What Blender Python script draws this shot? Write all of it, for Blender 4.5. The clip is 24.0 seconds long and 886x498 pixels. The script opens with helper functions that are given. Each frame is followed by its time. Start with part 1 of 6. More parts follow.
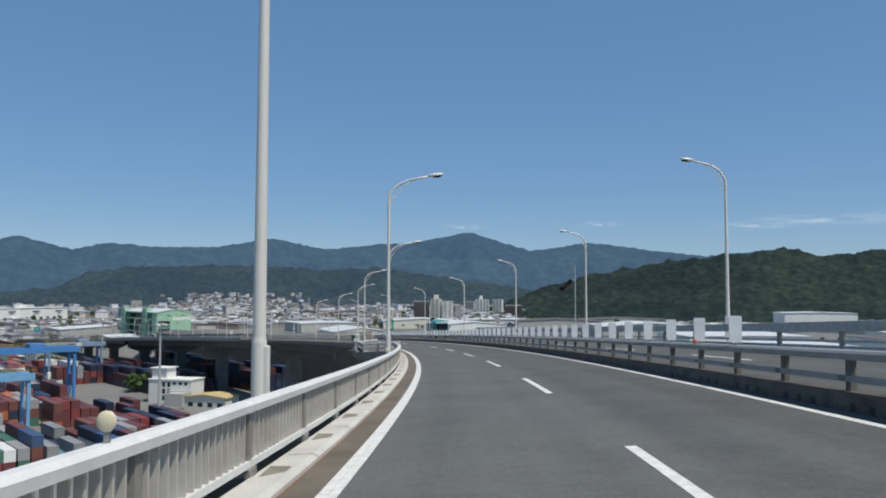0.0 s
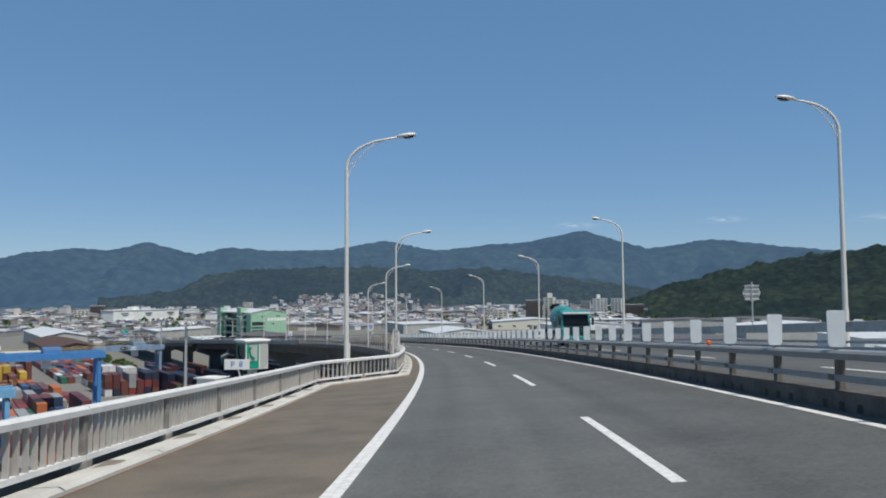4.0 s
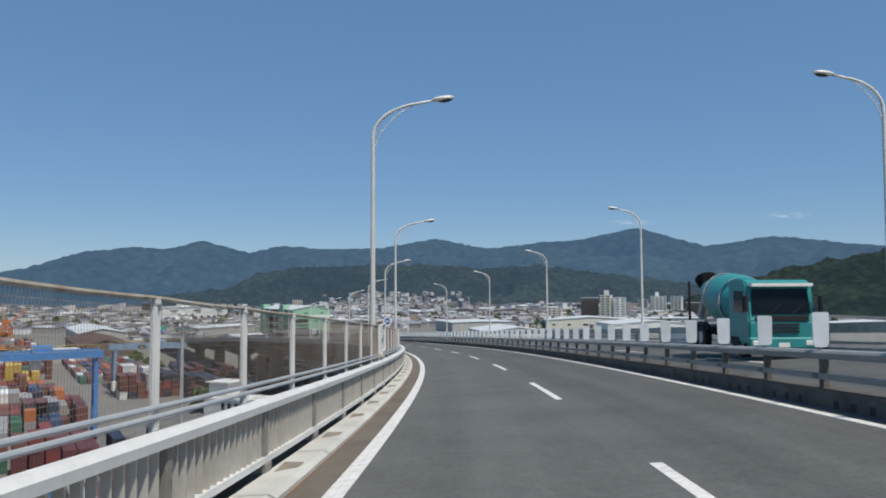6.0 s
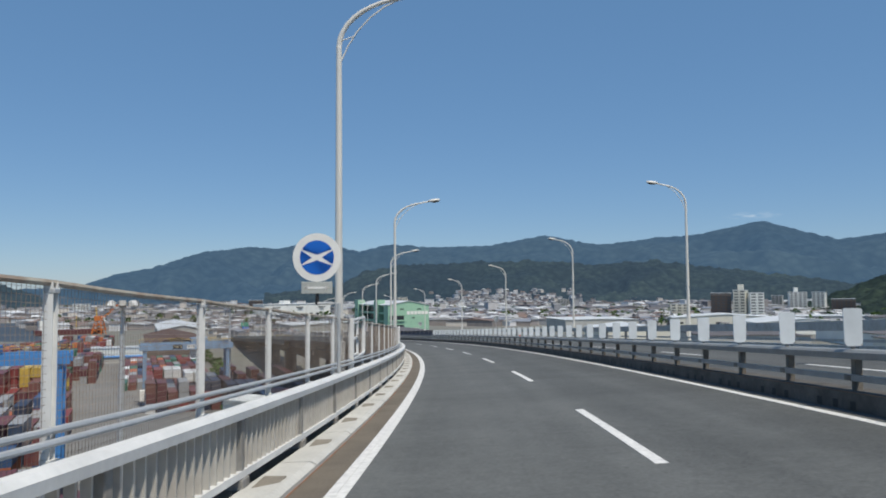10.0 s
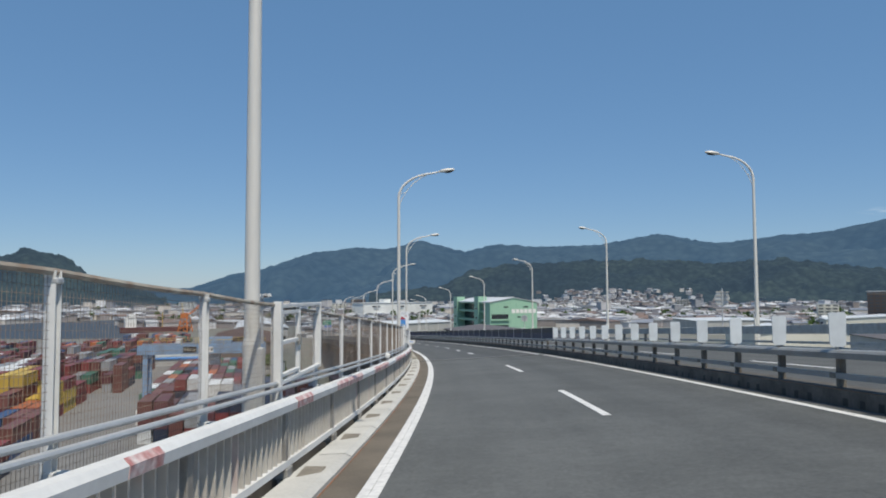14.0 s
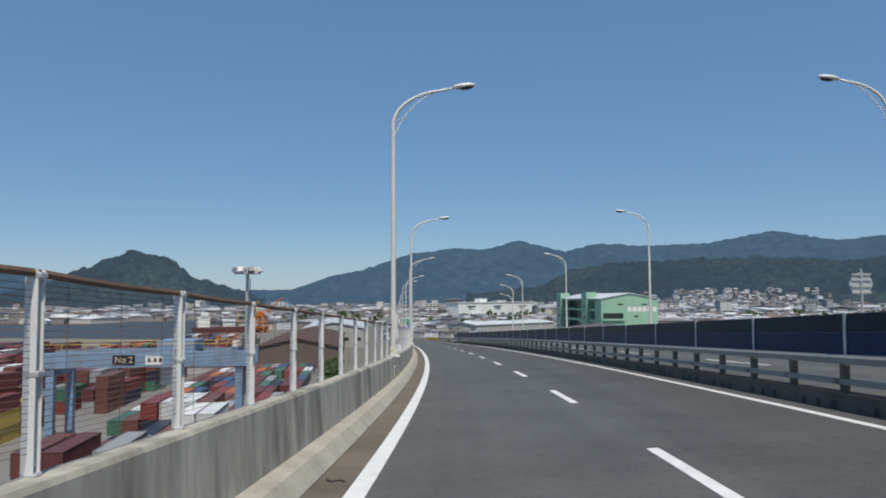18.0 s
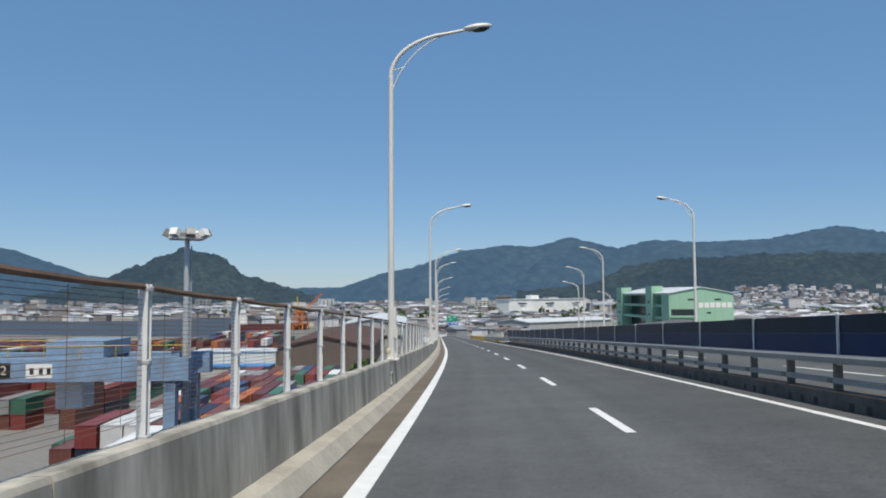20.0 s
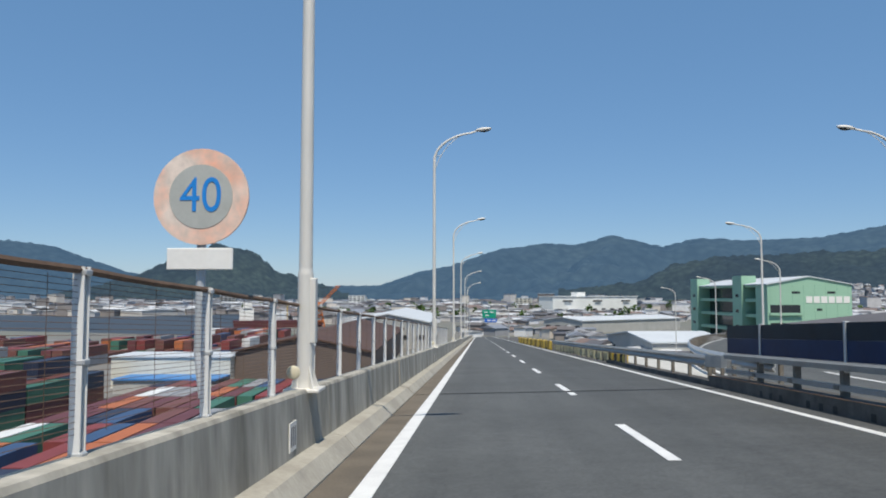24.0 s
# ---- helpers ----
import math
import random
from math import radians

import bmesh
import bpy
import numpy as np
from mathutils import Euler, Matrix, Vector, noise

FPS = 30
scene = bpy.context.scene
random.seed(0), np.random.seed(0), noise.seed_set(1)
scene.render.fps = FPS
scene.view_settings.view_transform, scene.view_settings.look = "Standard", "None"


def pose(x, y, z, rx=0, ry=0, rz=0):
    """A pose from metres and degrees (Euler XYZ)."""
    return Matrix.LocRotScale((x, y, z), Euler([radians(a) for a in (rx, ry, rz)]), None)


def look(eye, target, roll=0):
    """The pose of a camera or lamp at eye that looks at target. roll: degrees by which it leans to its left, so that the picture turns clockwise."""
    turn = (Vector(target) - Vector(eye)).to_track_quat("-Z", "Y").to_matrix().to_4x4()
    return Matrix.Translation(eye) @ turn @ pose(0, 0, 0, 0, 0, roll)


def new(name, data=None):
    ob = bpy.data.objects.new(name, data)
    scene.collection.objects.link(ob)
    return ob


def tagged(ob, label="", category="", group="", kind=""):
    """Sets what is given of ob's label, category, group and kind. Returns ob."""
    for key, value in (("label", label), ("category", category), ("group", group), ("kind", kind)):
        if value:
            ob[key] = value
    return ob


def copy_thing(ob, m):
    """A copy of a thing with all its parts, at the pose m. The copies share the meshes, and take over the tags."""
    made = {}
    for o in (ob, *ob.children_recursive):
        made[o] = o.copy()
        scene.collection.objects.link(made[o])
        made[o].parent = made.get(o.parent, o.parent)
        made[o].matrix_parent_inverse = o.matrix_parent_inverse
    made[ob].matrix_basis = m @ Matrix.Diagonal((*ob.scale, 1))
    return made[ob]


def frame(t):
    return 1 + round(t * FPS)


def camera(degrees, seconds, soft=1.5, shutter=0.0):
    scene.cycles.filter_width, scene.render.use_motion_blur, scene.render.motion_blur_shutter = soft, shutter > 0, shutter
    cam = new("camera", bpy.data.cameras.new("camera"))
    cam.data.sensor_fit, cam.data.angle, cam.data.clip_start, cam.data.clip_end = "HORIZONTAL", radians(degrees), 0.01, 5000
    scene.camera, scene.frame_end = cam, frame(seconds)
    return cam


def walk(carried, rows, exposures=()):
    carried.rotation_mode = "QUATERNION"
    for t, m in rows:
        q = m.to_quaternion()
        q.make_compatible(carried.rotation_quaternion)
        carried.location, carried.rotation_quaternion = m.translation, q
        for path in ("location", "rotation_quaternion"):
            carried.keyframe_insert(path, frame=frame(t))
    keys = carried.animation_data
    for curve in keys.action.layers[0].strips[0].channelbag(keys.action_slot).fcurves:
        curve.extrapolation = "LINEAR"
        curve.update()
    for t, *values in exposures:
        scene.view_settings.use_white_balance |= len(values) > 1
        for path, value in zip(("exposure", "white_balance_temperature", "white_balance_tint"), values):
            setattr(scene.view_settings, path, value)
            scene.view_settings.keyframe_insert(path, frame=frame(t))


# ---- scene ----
cam = camera(60.27, 24.0, soft=1.9)
# seconds, x, y, z, yaw, pitch, roll
PATH = [
    (0.0, 0.00, 0.00, 40.0, 2.84, 3.31, -0.12),
    (0.5, -0.07, 8.63, 39.56, 3.72, 3.39, 0.24),
    (1.0, -0.32, 17.25, 39.12, 4.81, 3.46, 0.2),
    (1.5, -0.72, 25.85, 38.67, 5.9, 3.38, 0.25),
    (2.0, -1.29, 34.43, 38.23, 6.97, 3.35, 0.38),
    (2.5, -2.04, 42.98, 37.78, 8.17, 3.43, 0.23),
    (4.5, -6.47, 76.85, 35.98, 12.21, 3.33, 0.43),
    (5.0, -7.93, 85.21, 35.53, 13.21, 3.23, 0.45),
    (5.5, -9.54, 93.51, 35.07, 14.11, 3.37, 0.5),
    (6.0, -11.27, 101.75, 34.62, 15.08, 3.36, 0.26),
    (6.5, -13.13, 109.93, 34.17, 15.96, 3.39, 0.09),
    (7.0, -15.12, 118.05, 33.72, 16.85, 3.51, 0.3),
    (7.5, -17.22, 126.10, 33.27, 17.78, 3.43, 0.38),
    (8.0, -19.45, 134.09, 32.82, 18.73, 3.22, 0.21),
    (8.5, -21.81, 142.03, 32.37, 19.81, 3.37, 0.39),
    (9.0, -24.33, 149.94, 31.92, 20.98, 3.33, 0.63),
    (9.5, -27.03, 157.81, 31.48, 22.18, 3.39, 0.45),
    (10.0, -29.90, 165.65, 31.03, 23.25, 3.31, 0.4),
    (10.5, -32.92, 173.43, 30.58, 24.24, 3.48, 0.42),
    (12.5, -46.38, 204.22, 28.82, 28.49, 3.35, 0.49),
    (13.0, -50.09, 211.81, 28.39, 29.46, 3.45, 0.45),
    (13.5, -53.96, 219.33, 27.95, 30.32, 3.46, 0.16),
    (14.0, -57.95, 226.79, 27.51, 31.26, 3.44, 0.22),
    (14.5, -62.07, 234.22, 27.07, 32.16, 3.37, 0.15),
    (15.0, -66.33, 241.57, 26.64, 33.11, 3.51, 0.33),
    (15.5, -70.69, 248.88, 26.2, 34.04, 3.52, 0.41),
    (16.0, -75.18, 256.13, 25.76, 34.9, 3.52, 0.35),
    (16.5, -79.80, 263.33, 25.33, 35.86, 3.57, 0.26),
    (17.0, -84.54, 270.49, 24.9, 36.64, 3.54, 0.07),
    (17.5, -89.43, 277.59, 24.47, 37.46, 3.56, 0.33),
    (18.0, -94.44, 284.64, 24.04, 38.66, 3.61, 0.27),
    (18.5, -99.60, 291.64, 23.62, 39.72, 3.68, 0.6),
    (19.0, -104.90, 298.57, 23.19, 40.68, 3.73, 0.58),
    (19.5, -110.35, 305.44, 22.78, 41.68, 3.6, 0.36),
    (21.5, -133.20, 332.62, 21.09, 43.59, 3.52, 0.38),
    (22.0, -139.13, 339.41, 20.65, 43.99, 3.63, 0.23),
    (22.5, -145.16, 346.21, 20.2, 44.39, 3.58, 0.21),
    (23.0, -151.26, 353.02, 19.75, 44.71, 3.57, 0.21),
    (23.5, -157.44, 359.84, 19.29, 45.05, 3.46, 0.15),
    (24.0, -163.69, 366.67, 18.83, 45.33, 3.44, -0.05),
]
walk(cam, [(t, pose(x, y, z, 90 + pitch, roll, yaw)) for t, x, y, z, yaw, pitch, roll in PATH],
     exposures=((0.0, 0.11), (7.0, 0.10), (12.0, 0.12), (16.0, 0.11), (17.7, 0.06), (19.0, 0.19), (24.0, 0.26)))

# ---- sky and sun ----
SUN_BEARING, SUN_HEIGHT = -127.0, 62.0      # degrees left of +y, degrees above the horizon
world = bpy.data.worlds.new("sky")
scene.world = world
world.use_nodes = True
wn = world.node_tree
sky = wn.nodes.new("ShaderNodeTexSky")
sky.sky_type = 'NISHITA'
sky.sun_disc = False
sky.sun_elevation = radians(SUN_HEIGHT)
sky.sun_rotation = radians(-SUN_BEARING)
sky.air_density, sky.dust_density, sky.ozone_density = 0.85, 0.15, 2.0
sky_tone = wn.nodes.new("ShaderNodeHueSaturation")
sky_tone.inputs["Saturation"].default_value = 1.1
sky_tint = wn.nodes.new("ShaderNodeMix")
sky_tint.data_type = 'RGBA'
sky_tint.inputs["Factor"].default_value = 0.68
sky_tint.inputs["B"].default_value = (0.68, 1.52, 2.78, 1)
wn.links.new(sky.outputs[0], sky_tone.inputs["Color"])
wn.links.new(sky_tone.outputs[0], sky_tint.inputs["A"])
wn.links.new(sky_tint.outputs["Result"], wn.nodes["Background"].inputs[0])
wn.nodes["Background"].inputs[1].default_value = 0.138
sun_data = bpy.data.lights.new("sun", 'SUN')
sun_data.energy, sun_data.angle, sun_data.color = 3.9, radians(0.53), (1.0, 0.925, 0.80)
sun = new("sun", sun_data)
_b, _h = radians(SUN_BEARING), radians(SUN_HEIGHT)
sun.matrix_world = look((0, 0, 300), Vector((0, 0, 300)) - Vector((-math.sin(_b) * math.cos(_h), math.cos(_b) * math.cos(_h), math.sin(_h))))


# ---- materials ----
def material(name, colour, rough=0.6, metal=0.0, vary=0.15, scale=2.0, fine=30.0, bump=0.0, tint=None, each=0.0, stretch=(1, 1, 1), haze_glow=None):
    """A painted or mineral surface: two scales of noise on the colour, fine relief, a shift per object, and an optional
    glow for haze.
    """
    m = bpy.data.materials.new(name)
    m.use_nodes = True
    nt = m.node_tree
    n, l = nt.nodes, nt.links
    b = n["Principled BSDF"]
    b.inputs["Roughness"].default_value, b.inputs["Metallic"].default_value = rough, metal
    geo = n.new("ShaderNodeNewGeometry")
    mp = n.new("ShaderNodeMapping")
    mp.inputs["Scale"].default_value = stretch
    l.new(geo.outputs["Position"], mp.inputs["Vector"])
    n1, n2 = n.new("ShaderNodeTexNoise"), n.new("ShaderNodeTexNoise")
    for nn, sc, det in ((n1, scale, 5), (n2, fine, 3)):
        nn.inputs["Scale"].default_value, nn.inputs["Detail"].default_value = sc, det
        l.new(mp.outputs[0], nn.inputs["Vector"])
    mix = n.new("ShaderNodeMix")
    mix.data_type = 'RGBA'
    other = tint or tuple(c * 0.5 for c in colour)
    mix.inputs["A"].default_value, mix.inputs["B"].default_value = (*colour, 1), (*other, 1)
    ramp = n.new("ShaderNodeMapRange")
    ramp.inputs["From Min"].default_value, ramp.inputs["From Max"].default_value = 0.38, 0.72
    ramp.inputs["To Max"].default_value = min(1.0, vary * 2.5)
    l.new(n1.outputs[0], ramp.inputs[0])
    l.new(ramp.outputs[0], mix.inputs["Factor"])
    hsv = n.new("ShaderNodeHueSaturation")
    l.new(mix.outputs["Result"], hsv.inputs["Color"])
    val = n.new("ShaderNodeMapRange")
    val.inputs["To Min"].default_value, val.inputs["To Max"].default_value = 1 - vary, 1 + vary
    l.new(n2.outputs[0], val.inputs[0])
    last = val.outputs[0]
    if each:
        info = n.new("ShaderNodeObjectInfo")
        add = n.new("ShaderNodeMath")
        add.operation = 'MULTIPLY_ADD'
        add.inputs[1].default_value, add.inputs[2].default_value = each, -each / 2
        l.new(info.outputs["Random"], add.inputs[0])
        add2 = n.new("ShaderNodeMath")
        l.new(last, add2.inputs[0])
        l.new(add.outputs[0], add2.inputs[1])
        last = add2.outputs[0]
    l.new(last, hsv.inputs["Value"])
    l.new(hsv.outputs[0], b.inputs["Base Color"])
    if bump:
        bp = n.new("ShaderNodeBump")
        bp.inputs["Strength"].default_value, bp.inputs["Distance"].default_value = bump, 0.01
        l.new(n2.outputs[0], bp.inputs["Height"])
        l.new(bp.outputs[0], b.inputs["Normal"])
    if haze_glow:
        b.inputs["Emission Color"].default_value, b.inputs["Emission Strength"].default_value = (*haze_glow, 1), 1.0
    return m


M_GUTTER = material("brown_gutter", (0.155, 0.13, 0.098), 0.9, vary=0.28, scale=0.9, fine=30, bump=0.3)
M_LINE = material("road_paint", (0.74, 0.74, 0.72), 0.6, vary=0.12, scale=3, fine=50, tint=(0.4, 0.4, 0.4))
M_KERB = material("pale_concrete", (0.53, 0.52, 0.48), 0.85, vary=0.15, scale=1.0, fine=20, bump=0.3)
M_CONCRETE = material("stained_concrete", (0.45, 0.42, 0.355), 0.9, vary=0.36, scale=2.1, fine=9, bump=0.5, tint=(0.15, 0.14, 0.11), stretch=(1, 1, 0.22))
M_FOOT = material("worn_concrete", (0.40, 0.375, 0.315), 0.9, vary=0.22, scale=1.3, fine=14, bump=0.5, tint=(0.22, 0.2, 0.165))
M_STEEL_WHITE = material("pale_paint", (0.71, 0.71, 0.69), 0.5, vary=0.1, scale=2, fine=15)
M_STEEL_GREY = material("grey_steel", (0.27, 0.275, 0.27), 0.5, metal=0.1, vary=0.15, scale=2, fine=15, tint=(0.16, 0.14, 0.11))
M_GALV = material("galvanised_steel", (0.52, 0.53, 0.53), 0.45, metal=0.35, vary=0.1, scale=3, fine=20)
M_DARK = material("dark_concrete", (0.05, 0.045, 0.04), 0.9, vary=0.4, scale=2, fine=12, bump=0.3)
M_GIRDER = material("brown_girder", (0.11, 0.098, 0.083), 0.7, vary=0.25, scale=0.3, fine=4, tint=(0.06, 0.05, 0.042))
M_BLUE_PANEL = material("blue_panel", (0.006, 0.026, 0.088), 0.4, vary=0.25, scale=1, fine=6)
M_SMOKY = material("smoky_panel", (0.008, 0.022, 0.038), 0.4, vary=0.3, scale=0.8, fine=4)
for _m in (M_BLUE_PANEL, M_SMOKY):
    _m.node_tree.nodes["Principled BSDF"].inputs["Specular IOR Level"].default_value = 0.12
M_FADED = material("faded_yellow_plastic", (0.42, 0.39, 0.25), 0.6, vary=0.2, scale=2, fine=10)
M_GREEN_BLDG = material("green_cladding", (0.30, 0.50, 0.36), 0.6, vary=0.06, scale=0.1, fine=2)
M_WHITE_WALL = material("white_wall", (0.72, 0.73, 0.70), 0.7, vary=0.08, scale=0.1, fine=2)
M_ROOF = material("pale_roof", (0.55, 0.58, 0.6), 0.6, vary=0.1, scale=0.1, fine=1)
M_GROUND = material("ground", (0.17, 0.165, 0.15), 0.95, vary=0.25, scale=0.02, fine=0.2, tint=(0.14, 0.16, 0.12))
M_YARD = material("yard", (0.19, 0.185, 0.175), 0.9, vary=0.15, scale=0.05, fine=1)
M_WATER = material("water", (0.045, 0.055, 0.065), 0.55, vary=0.15, scale=0.03, fine=0.6, bump=0.6)
M_RED = material("red_lens", (0.75, 0.12, 0.02), 0.4, vary=0.05)
M_BLACK = material("black", (0.012, 0.012, 0.013), 0.7, vary=0.2)
M_SIGN_WHITE = material("sign_white", (0.78, 0.77, 0.73), 0.45, vary=0.06, scale=4, fine=20, tint=(0.6, 0.5, 0.42))
M_SIGN_BLUE = material("sign_blue", (0.01, 0.13, 0.55), 0.4, vary=0.05)
M_SIGN_FADED = material("faded_sign_ring", (0.74, 0.62, 0.53), 0.5, vary=0.35, scale=3, fine=12, tint=(0.76, 0.3, 0.16))
M_SIGN_BACK = material("dull_sign_face", (0.42, 0.43, 0.40), 0.5, vary=0.08, scale=5)
M_SIGN_GREEN = material("sign_green", (0.0, 0.27, 0.17), 0.4, vary=0.05)
M_PRINT = material("black_print", (0.02, 0.02, 0.02), 0.6, vary=0.05)
M_BOARD = material("glare_board", (0.60, 0.64, 0.66), 0.45, vary=0.1, scale=3, fine=12, each=0.12)
M_RUST = material("rusty_wire", (0.15, 0.09, 0.055), 0.8, vary=0.3, scale=3, fine=20, tint=(0.06, 0.04, 0.03))
M_TAN = material("tan_patch", (0.23, 0.205, 0.165), 0.9, vary=0.25, scale=4)
M_YELLOW = material("yellow_paint", (0.58, 0.40, 0.06), 0.5, vary=0.15, scale=1)
M_TEAL = material("teal_paint", (0.03, 0.27, 0.27), 0.35, vary=0.14, scale=2, fine=9, tint=(0.05, 0.17, 0.16))
M_GLASS_DARK = material("dark_glass", (0.015, 0.02, 0.024), 0.08, vary=0.1)
M_CRANE_BLUE = material("crane_blue", (0.06, 0.22, 0.50), 0.5, vary=0.12, scale=0.6, fine=4)
M_CRANE_LIGHT = material("light_crane_blue", (0.17, 0.38, 0.60), 0.5, vary=0.15, scale=0.6, fine=4)
M_CRANE_PALE = material("pale_blue_paint", (0.20, 0.31, 0.45), 0.6, vary=0.25, scale=0.6, fine=4, tint=(0.16, 0.17, 0.18))
M_WINDOW = material("window_glass", (0.03, 0.035, 0.04), 0.15, vary=0.1)
M_SHED_WALL = material("grey_shed_wall", (0.42, 0.42, 0.40), 0.7, vary=0.12, scale=0.2, fine=2)
M_ROOF_DARK = material("dark_roof", (0.12, 0.11, 0.11), 0.7, vary=0.2, scale=0.1, fine=1)
M_ROOF_YELLOW = material("ochre_roof", (0.50, 0.40, 0.20), 0.7, vary=0.12, scale=0.4, fine=3)
M_BROWN_WALL = material("brown_wall", (0.13, 0.10, 0.085), 0.7, vary=0.1, scale=0.2)
M_BUSH = material("bush", (0.06, 0.11, 0.025), 0.95, vary=0.4, scale=1, fine=6)
M_ORANGE = material("orange_paint", (0.62, 0.17, 0.03), 0.5, vary=0.1)
M_PIER = material("pier_concrete", (0.16, 0.155, 0.145), 0.9, vary=0.2, scale=0.4, fine=5, tint=(0.1, 0.095, 0.085))
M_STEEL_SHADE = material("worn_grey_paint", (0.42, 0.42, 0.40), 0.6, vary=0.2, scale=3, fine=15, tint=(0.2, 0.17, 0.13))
M_LINE_OLD = material("worn_road_paint", (0.72, 0.71, 0.68), 0.7, vary=0.14, scale=9, fine=60, tint=(0.16, 0.16, 0.16))
M_CREAM = material("cream_paint", (0.62, 0.56, 0.40), 0.5, vary=0.1)
M_SIGN_BRIGHT = material("clean_white_board", (0.80, 0.81, 0.82), 0.4, vary=0.03)
M_SIGN_BLUE2 = material("clear_blue", (0.015, 0.22, 0.62), 0.4, vary=0.05)
M_FLAME = material("crimson_print", (0.62, 0.035, 0.05), 0.5, vary=0.05)
M_TRUCK_BLUE = material("sky_blue_print", (0.08, 0.27, 0.60), 0.5, vary=0.05)
M_SOCK = material("dark_cloth", (0.035, 0.025, 0.024), 0.95, vary=0.3, scale=4)
M_GREEN_DARK = material("green_seam", (0.12, 0.28, 0.18), 0.6, vary=0.05)
M_CREAM_WALL = material("cream_wall", (0.66, 0.64, 0.55), 0.7, vary=0.08, scale=0.1, fine=2)
M_ROOF_WHITE = material("white_roof", (0.72, 0.73, 0.73), 0.6, vary=0.06, scale=0.1, fine=1)


def forest(name, colour, tint, crown, depth, haze_glow=None):
    """Woodland seen from afar: shade between rounded crowns painted into the colour, broad patches of lighter growth,
    relief from the crowns, and a glow for haze.
    """
    m = material(name, colour, 0.95, vary=0.4, scale=crown * 0.08, fine=crown * 0.5, tint=tint, haze_glow=haze_glow)
    n, l = m.node_tree.nodes, m.node_tree.links
    b = n["Principled BSDF"]
    b.inputs["Specular IOR Level"].default_value = 0.1
    src = b.inputs["Base Color"].links[0].from_socket
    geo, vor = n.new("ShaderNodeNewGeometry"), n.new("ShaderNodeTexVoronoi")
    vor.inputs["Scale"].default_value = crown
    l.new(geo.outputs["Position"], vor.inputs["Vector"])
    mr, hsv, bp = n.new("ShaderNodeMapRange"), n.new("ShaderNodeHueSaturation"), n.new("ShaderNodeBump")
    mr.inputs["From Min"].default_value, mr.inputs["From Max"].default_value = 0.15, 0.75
    # crowns lightened and gaps darkened in the colour to imitate shade
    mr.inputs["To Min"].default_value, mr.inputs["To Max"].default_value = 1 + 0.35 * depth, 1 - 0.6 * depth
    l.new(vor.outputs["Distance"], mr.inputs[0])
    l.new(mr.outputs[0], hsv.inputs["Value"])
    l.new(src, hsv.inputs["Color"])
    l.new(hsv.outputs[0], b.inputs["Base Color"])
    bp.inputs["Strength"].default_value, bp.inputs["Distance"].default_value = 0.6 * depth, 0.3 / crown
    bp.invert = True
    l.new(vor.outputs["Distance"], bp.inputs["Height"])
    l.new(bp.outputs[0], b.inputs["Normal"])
    return m


# the bluish emission of these three stands in for haze
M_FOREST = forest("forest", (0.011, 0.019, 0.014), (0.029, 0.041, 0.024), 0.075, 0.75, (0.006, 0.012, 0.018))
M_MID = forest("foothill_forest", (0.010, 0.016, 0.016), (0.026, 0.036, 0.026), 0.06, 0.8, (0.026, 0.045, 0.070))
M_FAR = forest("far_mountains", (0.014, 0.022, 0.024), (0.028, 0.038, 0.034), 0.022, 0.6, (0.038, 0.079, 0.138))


M_MEDIAN_POST = material("brown_weathered_steel", (0.17, 0.155, 0.13), 0.7, vary=0.25, scale=4, fine=20, tint=(0.08, 0.06, 0.045))
M_FLAT_WINDOW = material("pale_reflecting_glass", (0.13, 0.14, 0.15), 0.2, vary=0.15)
M_RAIL_POST = material("dark_weathered_post", (0.24, 0.235, 0.22), 0.6, vary=0.25, scale=4, fine=18, tint=(0.14, 0.11, 0.08))
M_JOINT = material("worn_joint_steel", (0.36, 0.37, 0.36), 0.6, metal=0.2, vary=0.2, scale=3, fine=20, tint=(0.2, 0.19, 0.17))
M_BAR = material("weathered_bar_paint", (0.44, 0.42, 0.38), 0.6, vary=0.15, scale=2, fine=12, tint=(0.3, 0.25, 0.2))
M_POLE = material("weathered_pole_paint", (0.68, 0.66, 0.61), 0.5, metal=0.1, vary=0.08, scale=1.2, fine=9, tint=(0.42, 0.4, 0.35), stretch=(1, 1, 0.2))
M_RED_FADED = material("flaking_red_primer", (0.42, 0.18, 0.17), 0.7, vary=0.42, scale=7, fine=24, tint=(0.72, 0.68, 0.66))
M_MOSS = material("orange_moss", (0.30, 0.13, 0.06), 0.95, vary=0.4, scale=2.5, fine=14, tint=(0.16, 0.13, 0.10))
M_BAR_STAINED = material("red_stained_bar_paint", (0.46, 0.44, 0.40), 0.6, vary=0.22, scale=2.6, fine=9, tint=(0.40, 0.20, 0.18))
M_NET = material("weathered_net_wire", (0.24, 0.195, 0.155), 0.7, vary=0.3, scale=2, fine=20, tint=(0.12, 0.075, 0.05))
M_NET_PIPE = material("weathered_beige_pipe", (0.40, 0.365, 0.30), 0.6, vary=0.3, scale=5, fine=20, tint=(0.2, 0.11, 0.06))
M_MEDIAN_KERB = material("grimy_kerb_concrete", (0.105, 0.098, 0.088), 0.9, vary=0.35, scale=1.6, fine=12, bump=0.3, tint=(0.045, 0.04, 0.036))
M_EDGE_BEAM = material("stained_edge_concrete", (0.20, 0.185, 0.16), 0.9, vary=0.3, scale=0.8, fine=10, bump=0.4, tint=(0.07, 0.06, 0.05))
M_BROWN_ROOF = material("rust_brown_roof", (0.095, 0.052, 0.038), 0.8, vary=0.25, scale=0.15, fine=1.5, tint=(0.05, 0.03, 0.025))


